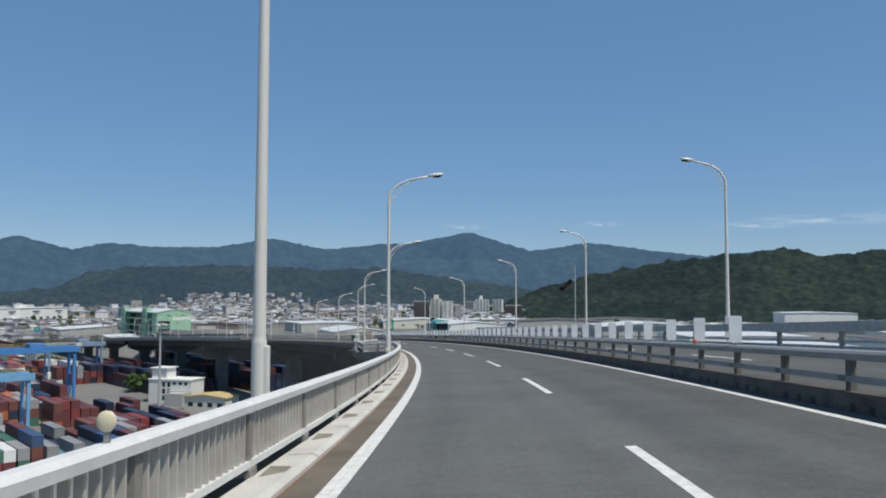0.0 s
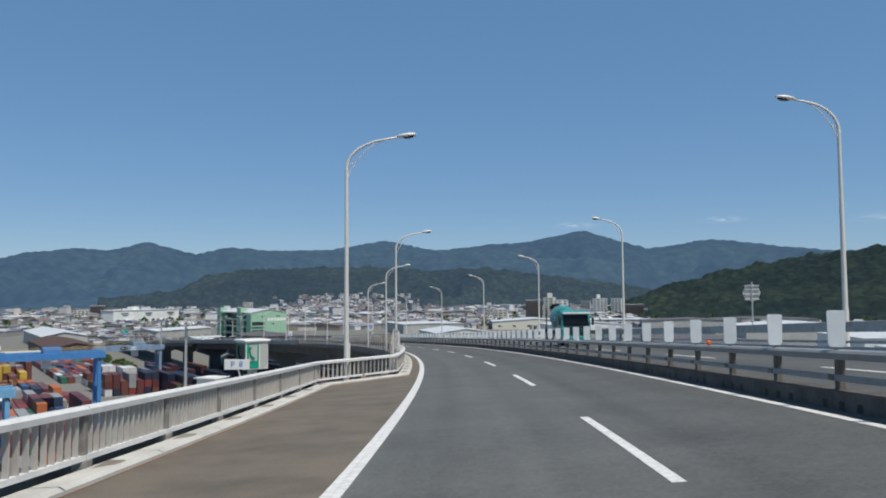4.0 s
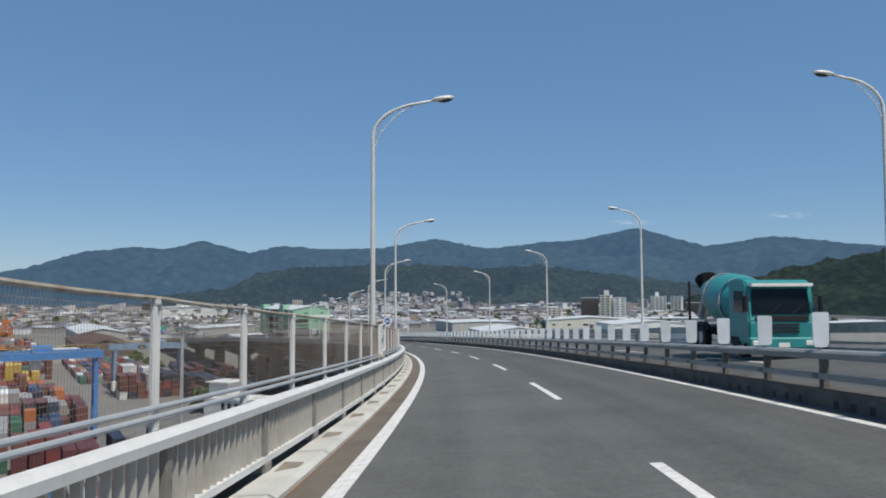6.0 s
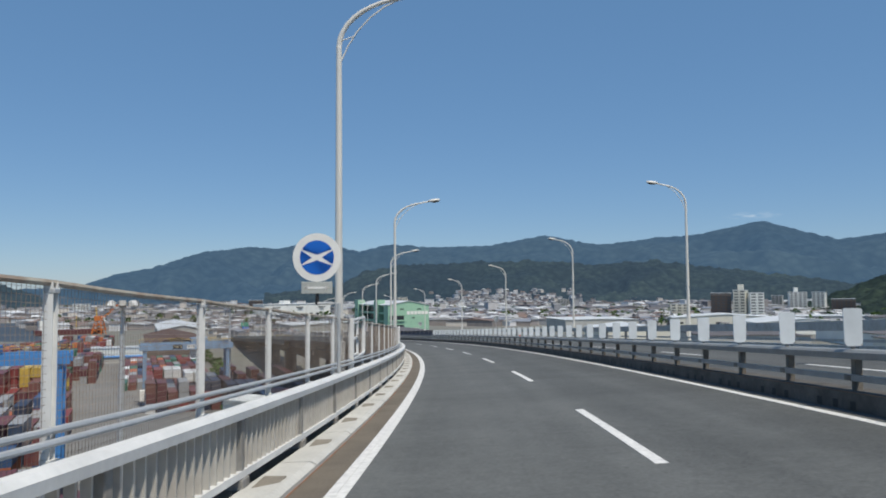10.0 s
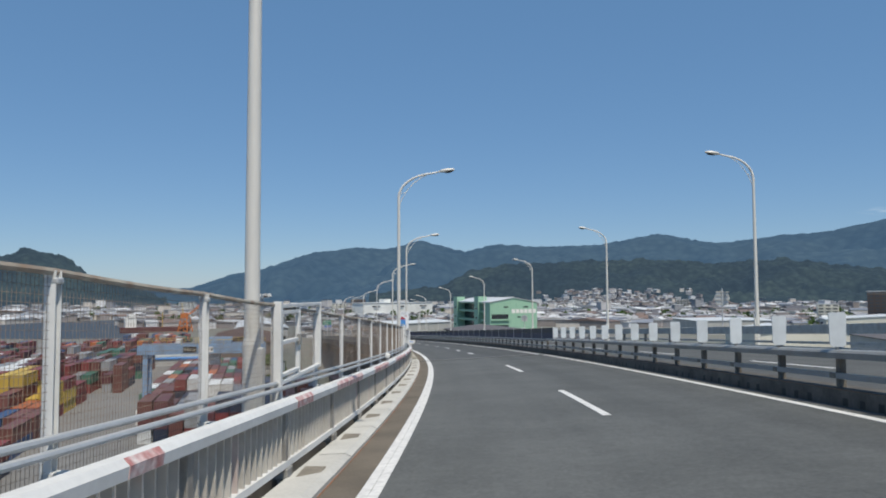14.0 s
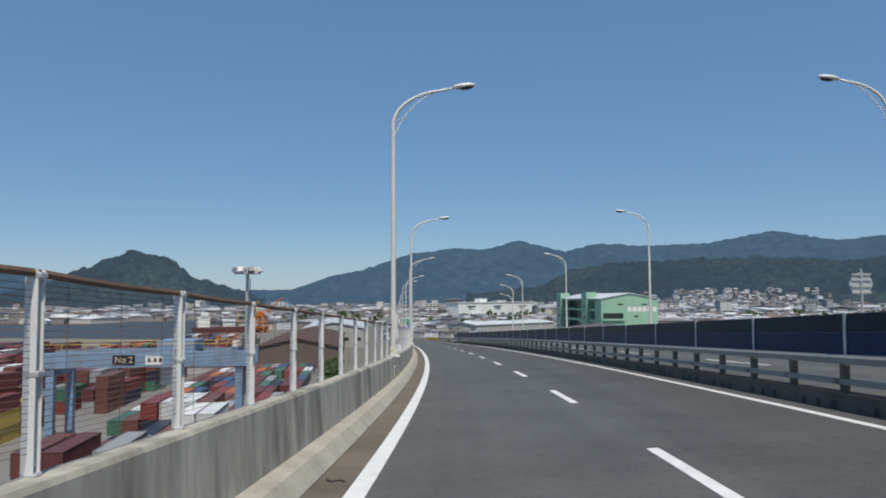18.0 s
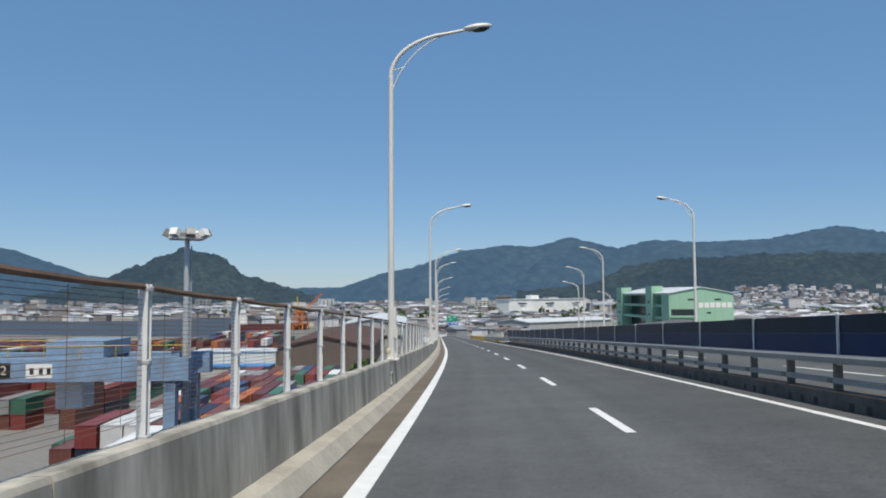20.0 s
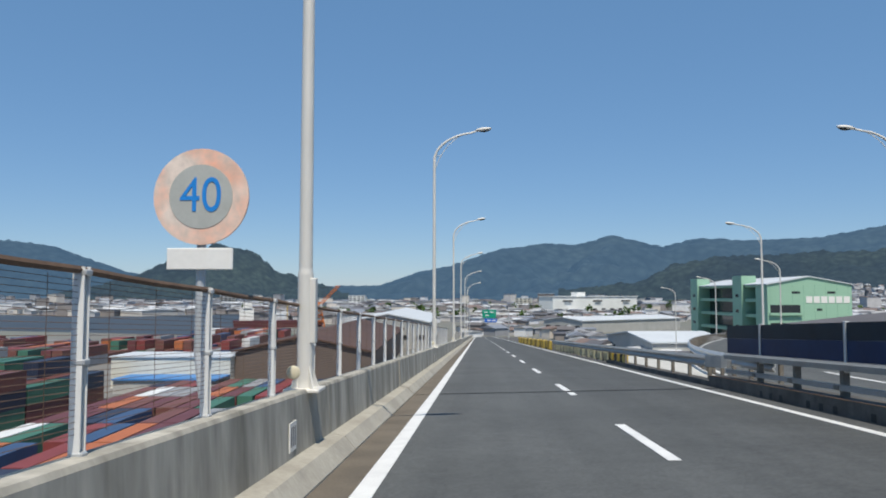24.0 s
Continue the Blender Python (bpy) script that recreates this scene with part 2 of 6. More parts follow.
def asphalt(name, colour, worn):
    """Asphalt with wheel tracks along the lanes, drawn-out stains and coarse aggregate; its UV holds metres across and along."""
    m = material(name, colour, 0.85, vary=0.16, scale=0.4, fine=70, bump=0.4)
    n, l = m.node_tree.nodes, m.node_tree.links
    b = n["Principled BSDF"]
    src = b.inputs["Base Color"].links[0].from_socket
    uv, sep, com = n.new("ShaderNodeUVMap"), n.new("ShaderNodeSeparateXYZ"), n.new("ShaderNodeCombineXYZ")
    uv.uv_map = "lanes"
    l.new(uv.outputs[0], sep.inputs[0])

    def calc(op, a, b_=0.0):
        q = n.new("ShaderNodeMath")
        q.operation = op
        for i, v in enumerate((a, b_)):
            if isinstance(v, float):
                q.inputs[i].default_value = v
            else:
                l.new(v, q.inputs[i])
        return q.outputs[0]
    # wheel tracks: two to a lane of 3.49 m
    wave = calc('COSINE', calc('MULTIPLY', calc('SUBTRACT', sep.outputs[0], 0.95), 2 * math.pi / 1.745))
    l.new(calc('MULTIPLY', sep.outputs[0], 2.2), com.inputs[0])
    l.new(calc('MULTIPLY', sep.outputs[1], 0.035), com.inputs[1])
    streak = n.new("ShaderNodeTexNoise")
    streak.inputs["Scale"].default_value, streak.inputs["Detail"].default_value = 1.0, 6
    l.new(com.outputs[0], streak.inputs["Vector"])
    tone = calc('ADD', calc('MULTIPLY', wave, -worn), calc('MULTIPLY', calc('SUBTRACT', streak.outputs[0], 0.5), 0.38))
    blot = n.new("ShaderNodeTexNoise")
    blot.inputs["Scale"].default_value, blot.inputs["Detail"].default_value = 0.9, 8
    l.new(uv.outputs[0], blot.inputs["Vector"])
    tone = calc('ADD', tone, calc('MULTIPLY', calc('SUBTRACT', blot.outputs[0], 0.5), 0.35))
    for sc, amp in ((5.0, 0.5), (19.0, 0.9)):
        grit = n.new("ShaderNodeTexNoise")
        grit.inputs["Scale"].default_value, grit.inputs["Detail"].default_value = sc, 3
        l.new(uv.outputs[0], grit.inputs["Vector"])
        tone = calc('ADD', tone, calc('MULTIPLY', calc('SUBTRACT', grit.outputs[0], 0.5), amp))
    # the lane beside the median and all beyond it are darker
    tone = calc('ADD', tone, calc('MULTIPLY', calc('MINIMUM', calc('MAXIMUM', calc('SUBTRACT', sep.outputs[0], 3.2), 0.0), 1.0), -0.15))
    hsv = n.new("ShaderNodeHueSaturation")
    l.new(src, hsv.inputs["Color"])
    l.new(calc('ADD', tone, 1.0), hsv.inputs["Value"])
    l.new(hsv.outputs[0], b.inputs["Base Color"])
    return m


M_ASPHALT_OLD = asphalt("old_asphalt", (0.108, 0.112, 0.107), 0.05)
M_ASPHALT_NEW = asphalt("new_asphalt", (0.092, 0.096, 0.094), 0.04)


def island_material(name, colours, rough=0.7, vary=0.12, scale=0.3):
    """One colour of the list for each loose piece of a joined mesh."""
    m = bpy.data.materials.new(name)
    m.use_nodes = True
    n, l = m.node_tree.nodes, m.node_tree.links
    geo, ramp = n.new("ShaderNodeNewGeometry"), n.new("ShaderNodeValToRGB")
    ramp.color_ramp.interpolation = 'CONSTANT'
    e = ramp.color_ramp.elements
    while len(e) < len(colours):
        e.new(1.0)
    for i, c in enumerate(colours):
        e[i].position, e[i].color = i / len(colours), (*c, 1)
    l.new(geo.outputs["Random Per Island"], ramp.inputs[0])
    nz, mr, hsv = n.new("ShaderNodeTexNoise"), n.new("ShaderNodeMapRange"), n.new("ShaderNodeHueSaturation")
    nz.inputs["Scale"].default_value, nz.inputs["Detail"].default_value = scale, 6
    l.new(geo.outputs["Position"], nz.inputs["Vector"])
    mr.inputs["To Min"].default_value, mr.inputs["To Max"].default_value = 1 - vary * 2, 1 + vary * 2
    l.new(nz.outputs[0], mr.inputs[0])
    l.new(mr.outputs[0], hsv.inputs["Value"])
    l.new(ramp.outputs[0], hsv.inputs["Color"])
    l.new(hsv.outputs[0], n["Principled BSDF"].inputs["Base Color"])
    n["Principled BSDF"].inputs["Roughness"].default_value = rough
    return m


BOX_COLOURS = {"red": (0.20, 0.042, 0.038), "maroon": (0.125, 0.040, 0.042), "rust": (0.155, 0.060, 0.048), "orange": (0.40, 0.125, 0.045), "blue": (0.04, 0.08, 0.165), "navy": (0.025, 0.033, 0.06),
               "grey": (0.27, 0.275, 0.28), "white": (0.66, 0.67, 0.66), "yellow": (0.52, 0.36, 0.07), "green": (0.05, 0.145, 0.10), "pale_blue": (0.17, 0.30, 0.40)}
BOX_MATS = {k: material("container_" + k, c, 0.5, vary=0.14, scale=0.5, fine=5, each=0.25) for k, c in BOX_COLOURS.items()}
M_BOXES_FAR = island_material("containers", [BOX_COLOURS[k] for k in ("red", "maroon", "rust", "grey", "maroon", "rust", "navy", "white", "red", "rust", "grey", "green", "maroon", "blue", "orange", "rust")], 0.6)
# navy and maroon set darker than the yard's, in place of shade
M_BOXES_SHADED = island_material("shaded_containers", [(0.012, 0.016, 0.035), (0.018, 0.02, 0.03), (0.07, 0.02, 0.018), (0.012, 0.016, 0.035), (0.02, 0.035, 0.07), (0.05, 0.02, 0.016)], 0.5)
M_TOWN_WALL = island_material("town_walls", [(0.47, 0.46, 0.46), (0.29, 0.27, 0.27), (0.66, 0.66, 0.66), (0.23, 0.21, 0.20), (0.53, 0.51, 0.49), (0.27, 0.28, 0.30), (0.56, 0.52, 0.47), (0.62, 0.63, 0.65)], 0.8)
M_TOWN_ROOF = island_material("town_roofs", [(0.13, 0.12, 0.12), (0.26, 0.26, 0.27), (0.10, 0.10, 0.11), (0.40, 0.41, 0.42), (0.18, 0.13, 0.11), (0.58, 0.59, 0.60), (0.20, 0.22, 0.26), (0.36, 0.36, 0.36)], 0.7)


# ---- mesh helpers ----
def part(name, bm, mat, parent=None, label="", smooth=False):
    me = bpy.data.meshes.new(name)
    bm.to_mesh(me)
    bm.free()
    me.materials.append(mat)
    if smooth:
        me.polygons.foreach_set("use_smooth", [True] * len(me.polygons))
    ob = new(name, me)
    if parent is not None:
        ob.parent = parent
    if label:
        tagged(ob, label)
    return ob


def mesh(name, verts, faces, mat, parent=None, label=""):
    me = bpy.data.meshes.new(name)
    me.from_pydata(verts, [], faces)
    me.materials.append(mat)
    ob = new(name, me)
    if parent is not None:
        ob.parent = parent
    if label:
        tagged(ob, label)
    return ob


def box(bm, lo, hi, m=None, bevel=0.0):
    """An upright block between two corners, moved by m."""
    vs = [bm.verts.new((x, y, z)) for x in (lo[0], hi[0]) for y in (lo[1], hi[1]) for z in (lo[2], hi[2])]
    fs = [bm.faces.new([vs[i] for i in f]) for f in ((0, 1, 3, 2), (4, 6, 7, 5), (0, 4, 5, 1), (2, 3, 7, 6), (0, 2, 6, 4), (1, 5, 7, 3))]
    if bevel:
        bmesh.ops.bevel(bm, geom=list({e for f in fs for e in f.edges}), offset=bevel, segments=1, affect='EDGES')
    if m is not None:
        bmesh.ops.transform(bm, matrix=m, verts=[v for v in bm.verts if v.is_valid] if bevel else vs)


def tube(bm, points, radius, sides=10, ends=True):
    """A round tube through the points; radius is one number or one for each point."""
    pts = [Vector(p) for p in points]
    rad = radius if isinstance(radius, (list, tuple)) else [radius] * len(pts)
    rings, ref = [], None
    for i, p in enumerate(pts):
        d = (pts[min(i + 1, len(pts) - 1)] - pts[max(i - 1, 0)]).normalized()
        if ref is None:
            ref = Vector((1, 0, 0)) if abs(d.x) < 0.9 else Vector((0, 1, 0))
        a = (ref - d * ref.dot(d)).normalized()
        ref = a
        b = d.cross(a)
        rings.append([bm.verts.new(p + (a * math.cos(2 * math.pi * k / sides) + b * math.sin(2 * math.pi * k / sides)) * rad[i]) for k in range(sides)])
    for r0, r1 in zip(rings, rings[1:]):
        for k in range(sides):
            bm.faces.new((r0[k], r0[(k + 1) % sides], r1[(k + 1) % sides], r1[k]))
    if ends:
        bm.faces.new(rings[0][::-1])
        bm.faces.new(rings[-1])


def bm_tube(points, radius, sides=12):
    bm = bmesh.new()
    tube(bm, points, radius, sides)
    return bm


def plate_part(name, x0, x1, z0, z1, y0, y1, mat, parent, label="", bevel=0.006):
    bm = bmesh.new()
    box(bm, (x0, y0, z0), (x1, y1, z1), None, bevel)
    return part(name, bm, mat, parent, label)


# ---- the line of the road ----
# heading in degrees and height of the road under the driver, every 20 m
HEADING = (-0.01, 2.48, 5.13, 7.42, 9.77, 12.09, 14.23, 16.58, 19.35, 22.02, 24.24, 26.74, 28.96, 31.12, 33.21, 35.33, 37.69, 39.53, 40.71, 41.50, 42.23, 42.70)
HEIGHT = (38.44, 37.42, 36.38, 35.33, 34.27, 33.2, 32.13, 31.04, 29.96, 28.9, 27.84, 26.81, 25.77, 24.74, 23.72, 22.72, 21.75, 20.8, 19.85, 18.88, 17.89, 16.88)
EDGE = (1.49, 1.48, 1.5, 1.51, 1.51, 1.47, 1.44, 1.44, 1.44, 1.4, 1.31, 1.21, 1.07, 1.05, 1.06, 1.17, 1.24, 1.27, 1.29, 1.29, 1.27, 1.24)      # from the driver's line to the left edge line, every 20 m
BANK = (0.0589, 0.0602, 0.0554, 0.0537, 0.052, 0.0469, 0.0375, 0.027)
S_MIN, S_MAX = -160, 720
_s = np.arange(S_MIN, S_MAX + 1, 1.0)
_k = np.arange(22) * 20.0


def _smooth(a, n=15):
    k = np.ones(n) / n
    return np.convolve(np.pad(a, n // 2, mode="reflect", reflect_type="odd"), k, mode="valid")


_head = np.interp(_s, _k, HEADING)
_head = np.where(_s < 0, HEADING[0] + 0.142 * _s, _head)
_head = np.radians(_smooth(_head))
_z = np.interp(_s, _k, HEIGHT)
_z = np.where(_s < 0, HEIGHT[0] - 0.052 * _s, _z)
_z = np.where(_s > 420, np.maximum(HEIGHT[-1] - 0.0495 * (_s - 420), 1.0), _z)
_z = _smooth(_smooth(_z, 41), 41)
_x = np.concatenate([[0], np.cumsum(-np.sin((_head[1:] + _head[:-1]) / 2))])
_y = np.concatenate([[0], np.cumsum(np.cos((_head[1:] + _head[:-1]) / 2))])
_i0 = -S_MIN
_x, _y = _x - _x[_i0], _y - _y[_i0]
_edge = _smooth(np.interp(_s, _k, EDGE), 21)
_bank = _smooth(np.interp(_s, np.arange(8) * 60.0, BANK), 41)


def road(s):
    """Heading in radians, bank, and the place of the left edge line at s metres along the road."""
    h, b, e = np.interp(s, _s, _head), np.interp(s, _s, _bank), np.interp(s, _s, _edge)
    x, y, z = np.interp(s, _s, _x), np.interp(s, _s, _y), np.interp(s, _s, _z)
    return h, b, (x - math.cos(h) * e, y - math.sin(h) * e, z - b * e)


def at(s, u, h=0.0):
    """The place u metres to the right of the left edge line and h metres over the road."""
    a, b, (x, y, z) = road(s)
    return Vector((x + math.cos(a) * u, y + math.sin(a) * u, z + b * u + h))


def stand(s, u, h=0.0, turn=0.0):
    """An upright frame there: x across the road to the right, y along it."""
    p = at(s, u, h)
    return pose(p.x, p.y, p.z, 0, 0, math.degrees(road(s)[0]) + turn)


def no_shift(s):
    return 0.0


def ramp_shift(s):
    """How far the other carriageway has swung away to the right."""
    return 0.0796 * max(0.0, s - 432.0) ** 1.3


def sweep(name, profile, s0, s1, mat, step=2.0, parent=None, label="", closed=True, shift=no_shift):
    """A profile of (u, h) points drawn along the road."""
    n = max(1, int(round((s1 - s0) / step)))
    verts, faces, k = [], [], len(profile)
    for i in range(n + 1):
        s = s0 + (s1 - s0) * i / n
        d = shift(s)
        verts += [at(s, u + d, h) for u, h in profile]
    for i in range(n):
        for j in range(k if closed else k - 1):
            a, b = i * k + j, i * k + (j + 1) % k
            faces.append((a, a + k, b + k, b))
    if closed:
        faces.append(tuple(range(k)))
        faces.append(tuple(range(n * k, n * k + k))[::-1])
    ob = mesh(name, verts, faces, mat, parent, label)
    if name == "road":
        lay = ob.data.uv_layers.new(name="lanes")
        for loop in ob.data.loops:
            i = loop.vertex_index
            lay.data[loop.index].uv = (profile[i % k][0], s0 + (s1 - s0) * (i // k) / n)
    return ob


def rect(u0, u1, h0, h1):
    return [(u0, h0), (u0, h1), (u1, h1), (u1, h0)]


S_STRIP, S_STRIP_END = 282.75, 283.5        # the pale joint strip
S_JOINT, S_JOINT_FAR = 284.2, 432.4     # the two expansion joints


def spaced(table):
    """Station of the k-th repeat, from a few known (k, station) pairs, carried on at the spacing of the ends."""
    ks, ss = [a for a, b in table], [b for a, b in table]

    def station(k):
        if k < ks[0]:
            return ss[0] + (k - ks[0]) * (ss[1] - ss[0]) / (ks[1] - ks[0])
        if k > ks[-1]:
            return ss[-1] + (k - ks[-1]) * (ss[-1] - ss[-2]) / (ks[-1] - ks[-2])
        return float(np.interp(k, ks, ss))
    return station


rail_post = spaced(((0, 8.59), (15, 52.52), (40, 126.48), (49, 153.11), (57, 177.24), (71, 218.38), (86, 262.88), (93, 283.6)))
median_post = spaced(((0, 29.86), (35, 116.18), (62, 181.7), (97, 267.43), (104, 284.55)))
new_median_post = spaced(((0, 300.58), (18, 335.97), (45, 389.56), (63, 426.33)))
panel_post = spaced(((0, 302.36), (9, 337.77), (22, 389.38), (31, 426.14)))
net_post = spaced(((0, 103.96), (1, 106.75), (2, 109.3), (4, 114.7), (8, 126.35), (9, 129.0), (20, 157.5), (24, 168.0), (26, 174.15), (27, 177.0), (29, 182.45), (31, 187.8), (42, 217.3), (45, 225.4), (48, 233.3), (53, 245.95), (64, 274.94), (65, 277.69), (66, 280.41), (67, 283.1)))
wall_net_post = spaced(((0, 284.95), (12, 308.84), (17, 318.81), (47, 379.72), (59, 404.17), (65, 416.62), (91, 469.1)))


def empty(name, m=None):
    ob = new(name)
    if m is not None:
        ob.matrix_world = m
    return ob


def share(name, me, m, parent=None):
    """Another object on the same mesh; m is its place within its parent."""
    ob = new(name, me)
    if parent is not None:
        ob.parent = parent
    ob.matrix_basis = m
    return ob


def block_mesh(name, lo, hi, mat, bevel=0.0):
    bm = bmesh.new()
    box(bm, lo, hi, None, bevel)
    me = bpy.data.meshes.new(name)
    bm.to_mesh(me)
    bm.free()
    me.materials.append(mat)
    return me


def structure(ob, label, category):
    return tagged(ob, label, category, kind="structure")


# ---- ground, water, hills ----
def sheet(name, outline, z, mat, label):
    return structure(mesh(name, [(x, y, z) for x, y in outline], [tuple(range(len(outline)))], mat), label, name)


sheet("ground", [(-4800, -1500), (4800, -1500), (4800, 4800), (-4800, 4800)], 0.0, M_GROUND, "flat reclaimed ground of the harbour town")
WATER = [(-470, 548), (-620, 478), (-700, 300), (-760, -600), (-1900, -600), (-1900, 420), (-1150, 520), (-835, 610), (-832, 800)]
sheet("water", WATER, 0.03, M_WATER, "dark blue harbour water")


def yard(a, b):
    """Yard axes: a runs north-west beside the bridge, b towards the bridge."""
    return (-a + b) * 0.70711, (a + b) * 0.70711


sheet("yard", [yard(150, -40), yard(700, -40), yard(700, 70), yard(540, 124), yard(150, 118)], 0.06, M_YARD, "grey asphalt of the container yard")

SKYLINE = ((-40, 2.4), (-25.1, 2.83), (-22.4, 3.28), (-17.7, 2.95), (-12.3, 3.6), (-9.2, 4.08), (-4.7, 3.48), (0.2, 4.95), (4.2, 4.1), (6.8, 3.97), (11.3, 3.5), (15.2, 4.3), (19.6, 3.55),
           (23.3, 3.55), (27.0, 3.75), (29.2, 3.22), (32.7, 4.15), (35.0, 3.4), (37.4, 3.5), (40.4, 3.15), (44.0, 1.95), (46.5, 1.4), (49, 0.5), (53, 0.45), (56.2, 0.7), (62, 0.8), (66, 1.4), (68, 2.1), (70.3, 2.95), (72.5, 3.25), (75.5, 3.3), (85, 3), (100, 2.5))
HILL = ((-45, 2.5), (-35, 3.1), (-27.3, 2.96), (-23.6, 2.55), (-22.1, 3.1), (-19.9, 3.06), (-14.3, 2.43), (-9.5, 1.65), (-6.2, 0.82), (-3.5, 0.0), (-1.2, -1.08), (2, -1.6))
HEADLAND = ((52.3, 0), (54.9, 0.95), (57, 1.65), (59.2, 3.1), (61.2, 3.5), (64.1, 2.35), (66.6, 1.3), (69, 0.5), (71, 0))
MID = ((-6, 0.2), (-3.3, 0.6), (1.7, 1.3), (7.8, 2.2), (12.0, 1.91), (16.2, 2.28), (20.4, 2.21), (26.3, 2.05), (29.1, 1.46), (31.1, 0.44), (35.0, 0.0))


def ridge(name, table, centre, near, top, far, b0, b1, nb, nr, mat, label, rough, amp, leafy):
    """A wooded range: its crest follows a table of bearing and elevation, its slopes are folded into spurs and gullies."""
    bs, es = [a for a, b in table], [b for a, b in table]
    verts, faces = [], []
    for i in range(nb + 1):
        b = b0 + (b1 - b0) * i / nb
        crest = math.tan(radians(float(np.interp(b, bs, es)))) * top + centre[2]
        d = Vector((-math.sin(radians(b)), math.cos(radians(b)), 0))
        for j in range(nr + 1):
            r = near + (far - near) * j / nr
            f = (r - near) / (top - near) if r < top else (far - r) / (far - top)
            p = Vector((centre[0], centre[1], 0)) + d * r
            fold = min(0.0, noise.ridged_multi_fractal(p / rough, 0.9, 2.0, 5, 1.0, 2.0) - 1.7)
            h = max(crest, 0.0) * (f ** 1.2) + fold * amp * 4 * f * (1 - f)
            if leafy:
                h += leafy * min(1.0, 4 * f) * (noise.turbulence(p / (leafy * 6), 4, False) * 1.6 + 0.5 * noise.noise(p / (leafy * 1.1) + Vector((7, 3, 1))))
            verts.append((p.x, p.y, h if f > 0 else -2.0))
    n1 = nr + 1
    for i in range(nb):
        for j in range(nr):
            a = i * n1 + j
            faces.append((a, a + 1, a + n1 + 1, a + n1))
    ob = structure(mesh(name, verts, faces, mat), label, "mountain")
    ob.data.polygons.foreach_set("use_smooth", [True] * len(faces))
    return ob


ridge("backdrop", SKYLINE, (-60, 180, 32), 2300, 4300, 4500, -40, 100, 560, 70, M_FAR, "blue-green wooded mountain range with haze as a painted glow", 520, 110, 4.0)
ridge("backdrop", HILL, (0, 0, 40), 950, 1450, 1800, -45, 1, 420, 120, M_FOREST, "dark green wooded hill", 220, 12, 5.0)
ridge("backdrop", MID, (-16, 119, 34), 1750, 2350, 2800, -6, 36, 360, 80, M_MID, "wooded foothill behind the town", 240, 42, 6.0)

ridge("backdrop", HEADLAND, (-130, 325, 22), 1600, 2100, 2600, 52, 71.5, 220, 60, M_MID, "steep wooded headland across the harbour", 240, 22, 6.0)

# thin streaks of high cloud low over the mountains, their sunlight painted as emission
M_CIRRUS = bpy.data.materials.new("thin_cloud")
M_CIRRUS.use_nodes = True
_n, _l = M_CIRRUS.node_tree.nodes, M_CIRRUS.node_tree.links
_n.remove(_n["Principled BSDF"])
_uv, _map, _nz, _ramp, _up, _mul = (_n.new("ShaderNode" + k) for k in ("UVMap", "Mapping", "TexNoise", "MapRange", "TexGradient", "Math"))
_uv.uv_map = "cloud"
_map.inputs["Scale"].default_value = (3.0, 2.2, 1)
_nz.inputs["Scale"].default_value, _nz.inputs["Detail"].default_value = 1.6, 6
_ramp.inputs["From Min"].default_value, _ramp.inputs["From Max"].default_value, _ramp.inputs["To Max"].default_value = 0.42, 0.75, 0.75
_up.gradient_type = 'SPHERICAL'
_cen = _n.new("ShaderNodeMapping")
_cen.inputs["Location"].default_value, _cen.inputs["Scale"].default_value = (-1, -1, 0), (2, 2, 1)
_mul.operation = 'MULTIPLY'
_em, _tr, _mx = _n.new("ShaderNodeEmission"), _n.new("ShaderNodeBsdfTransparent"), _n.new("ShaderNodeMixShader")
_em.inputs[0].default_value, _em.inputs[1].default_value = (0.72, 0.83, 0.92, 1), 0.85
for a, b in ((_uv.outputs[0], _map.inputs[0]), (_map.outputs[0], _nz.inputs["Vector"]), (_nz.outputs[0], _ramp.inputs[0]), (_uv.outputs[0], _cen.inputs[0]), (_cen.outputs[0], _up.inputs[0]),
             (_up.outputs[1], _mul.inputs[0]), (_ramp.outputs[0], _mul.inputs[1]), (_mul.outputs[0], _mx.inputs[0]), (_tr.outputs[0], _mx.inputs[1]), (_em.outputs[0], _mx.inputs[2]), (_mx.outputs[0], _n["Material Output"].inputs[0])):
    _l.new(a, b)
# bearing, elevation, half width and half height in degrees
for b, e, w, h in ((-25.5, 5.2, 7.5, 0.55), (-21.0, 5.0, 3.6, 0.35), (0.6, 5.25, 2.2, 0.3), (-10.0, 5.35, 2.0, 0.3)):
    r = 4560
    _v = []
    for db, de in ((-w, -h), (w, -h), (w, h), (-w, h)):
        q = radians(b - db)
        _v.append((-60 - math.sin(q) * r, 180 + math.cos(q) * r, 32 + r * math.tan(radians(e + de))))
    ob = structure(mesh("backdrop", _v, [(0, 1, 2, 3)], M_CIRRUS), "thin white streak of high cloud", "cloud")
    lay = ob.data.uv_layers.new(name="cloud")
    for i, c in enumerate(((0, 0), (1, 0), (1, 1), (0, 1))):
        lay.data[i].uv = c

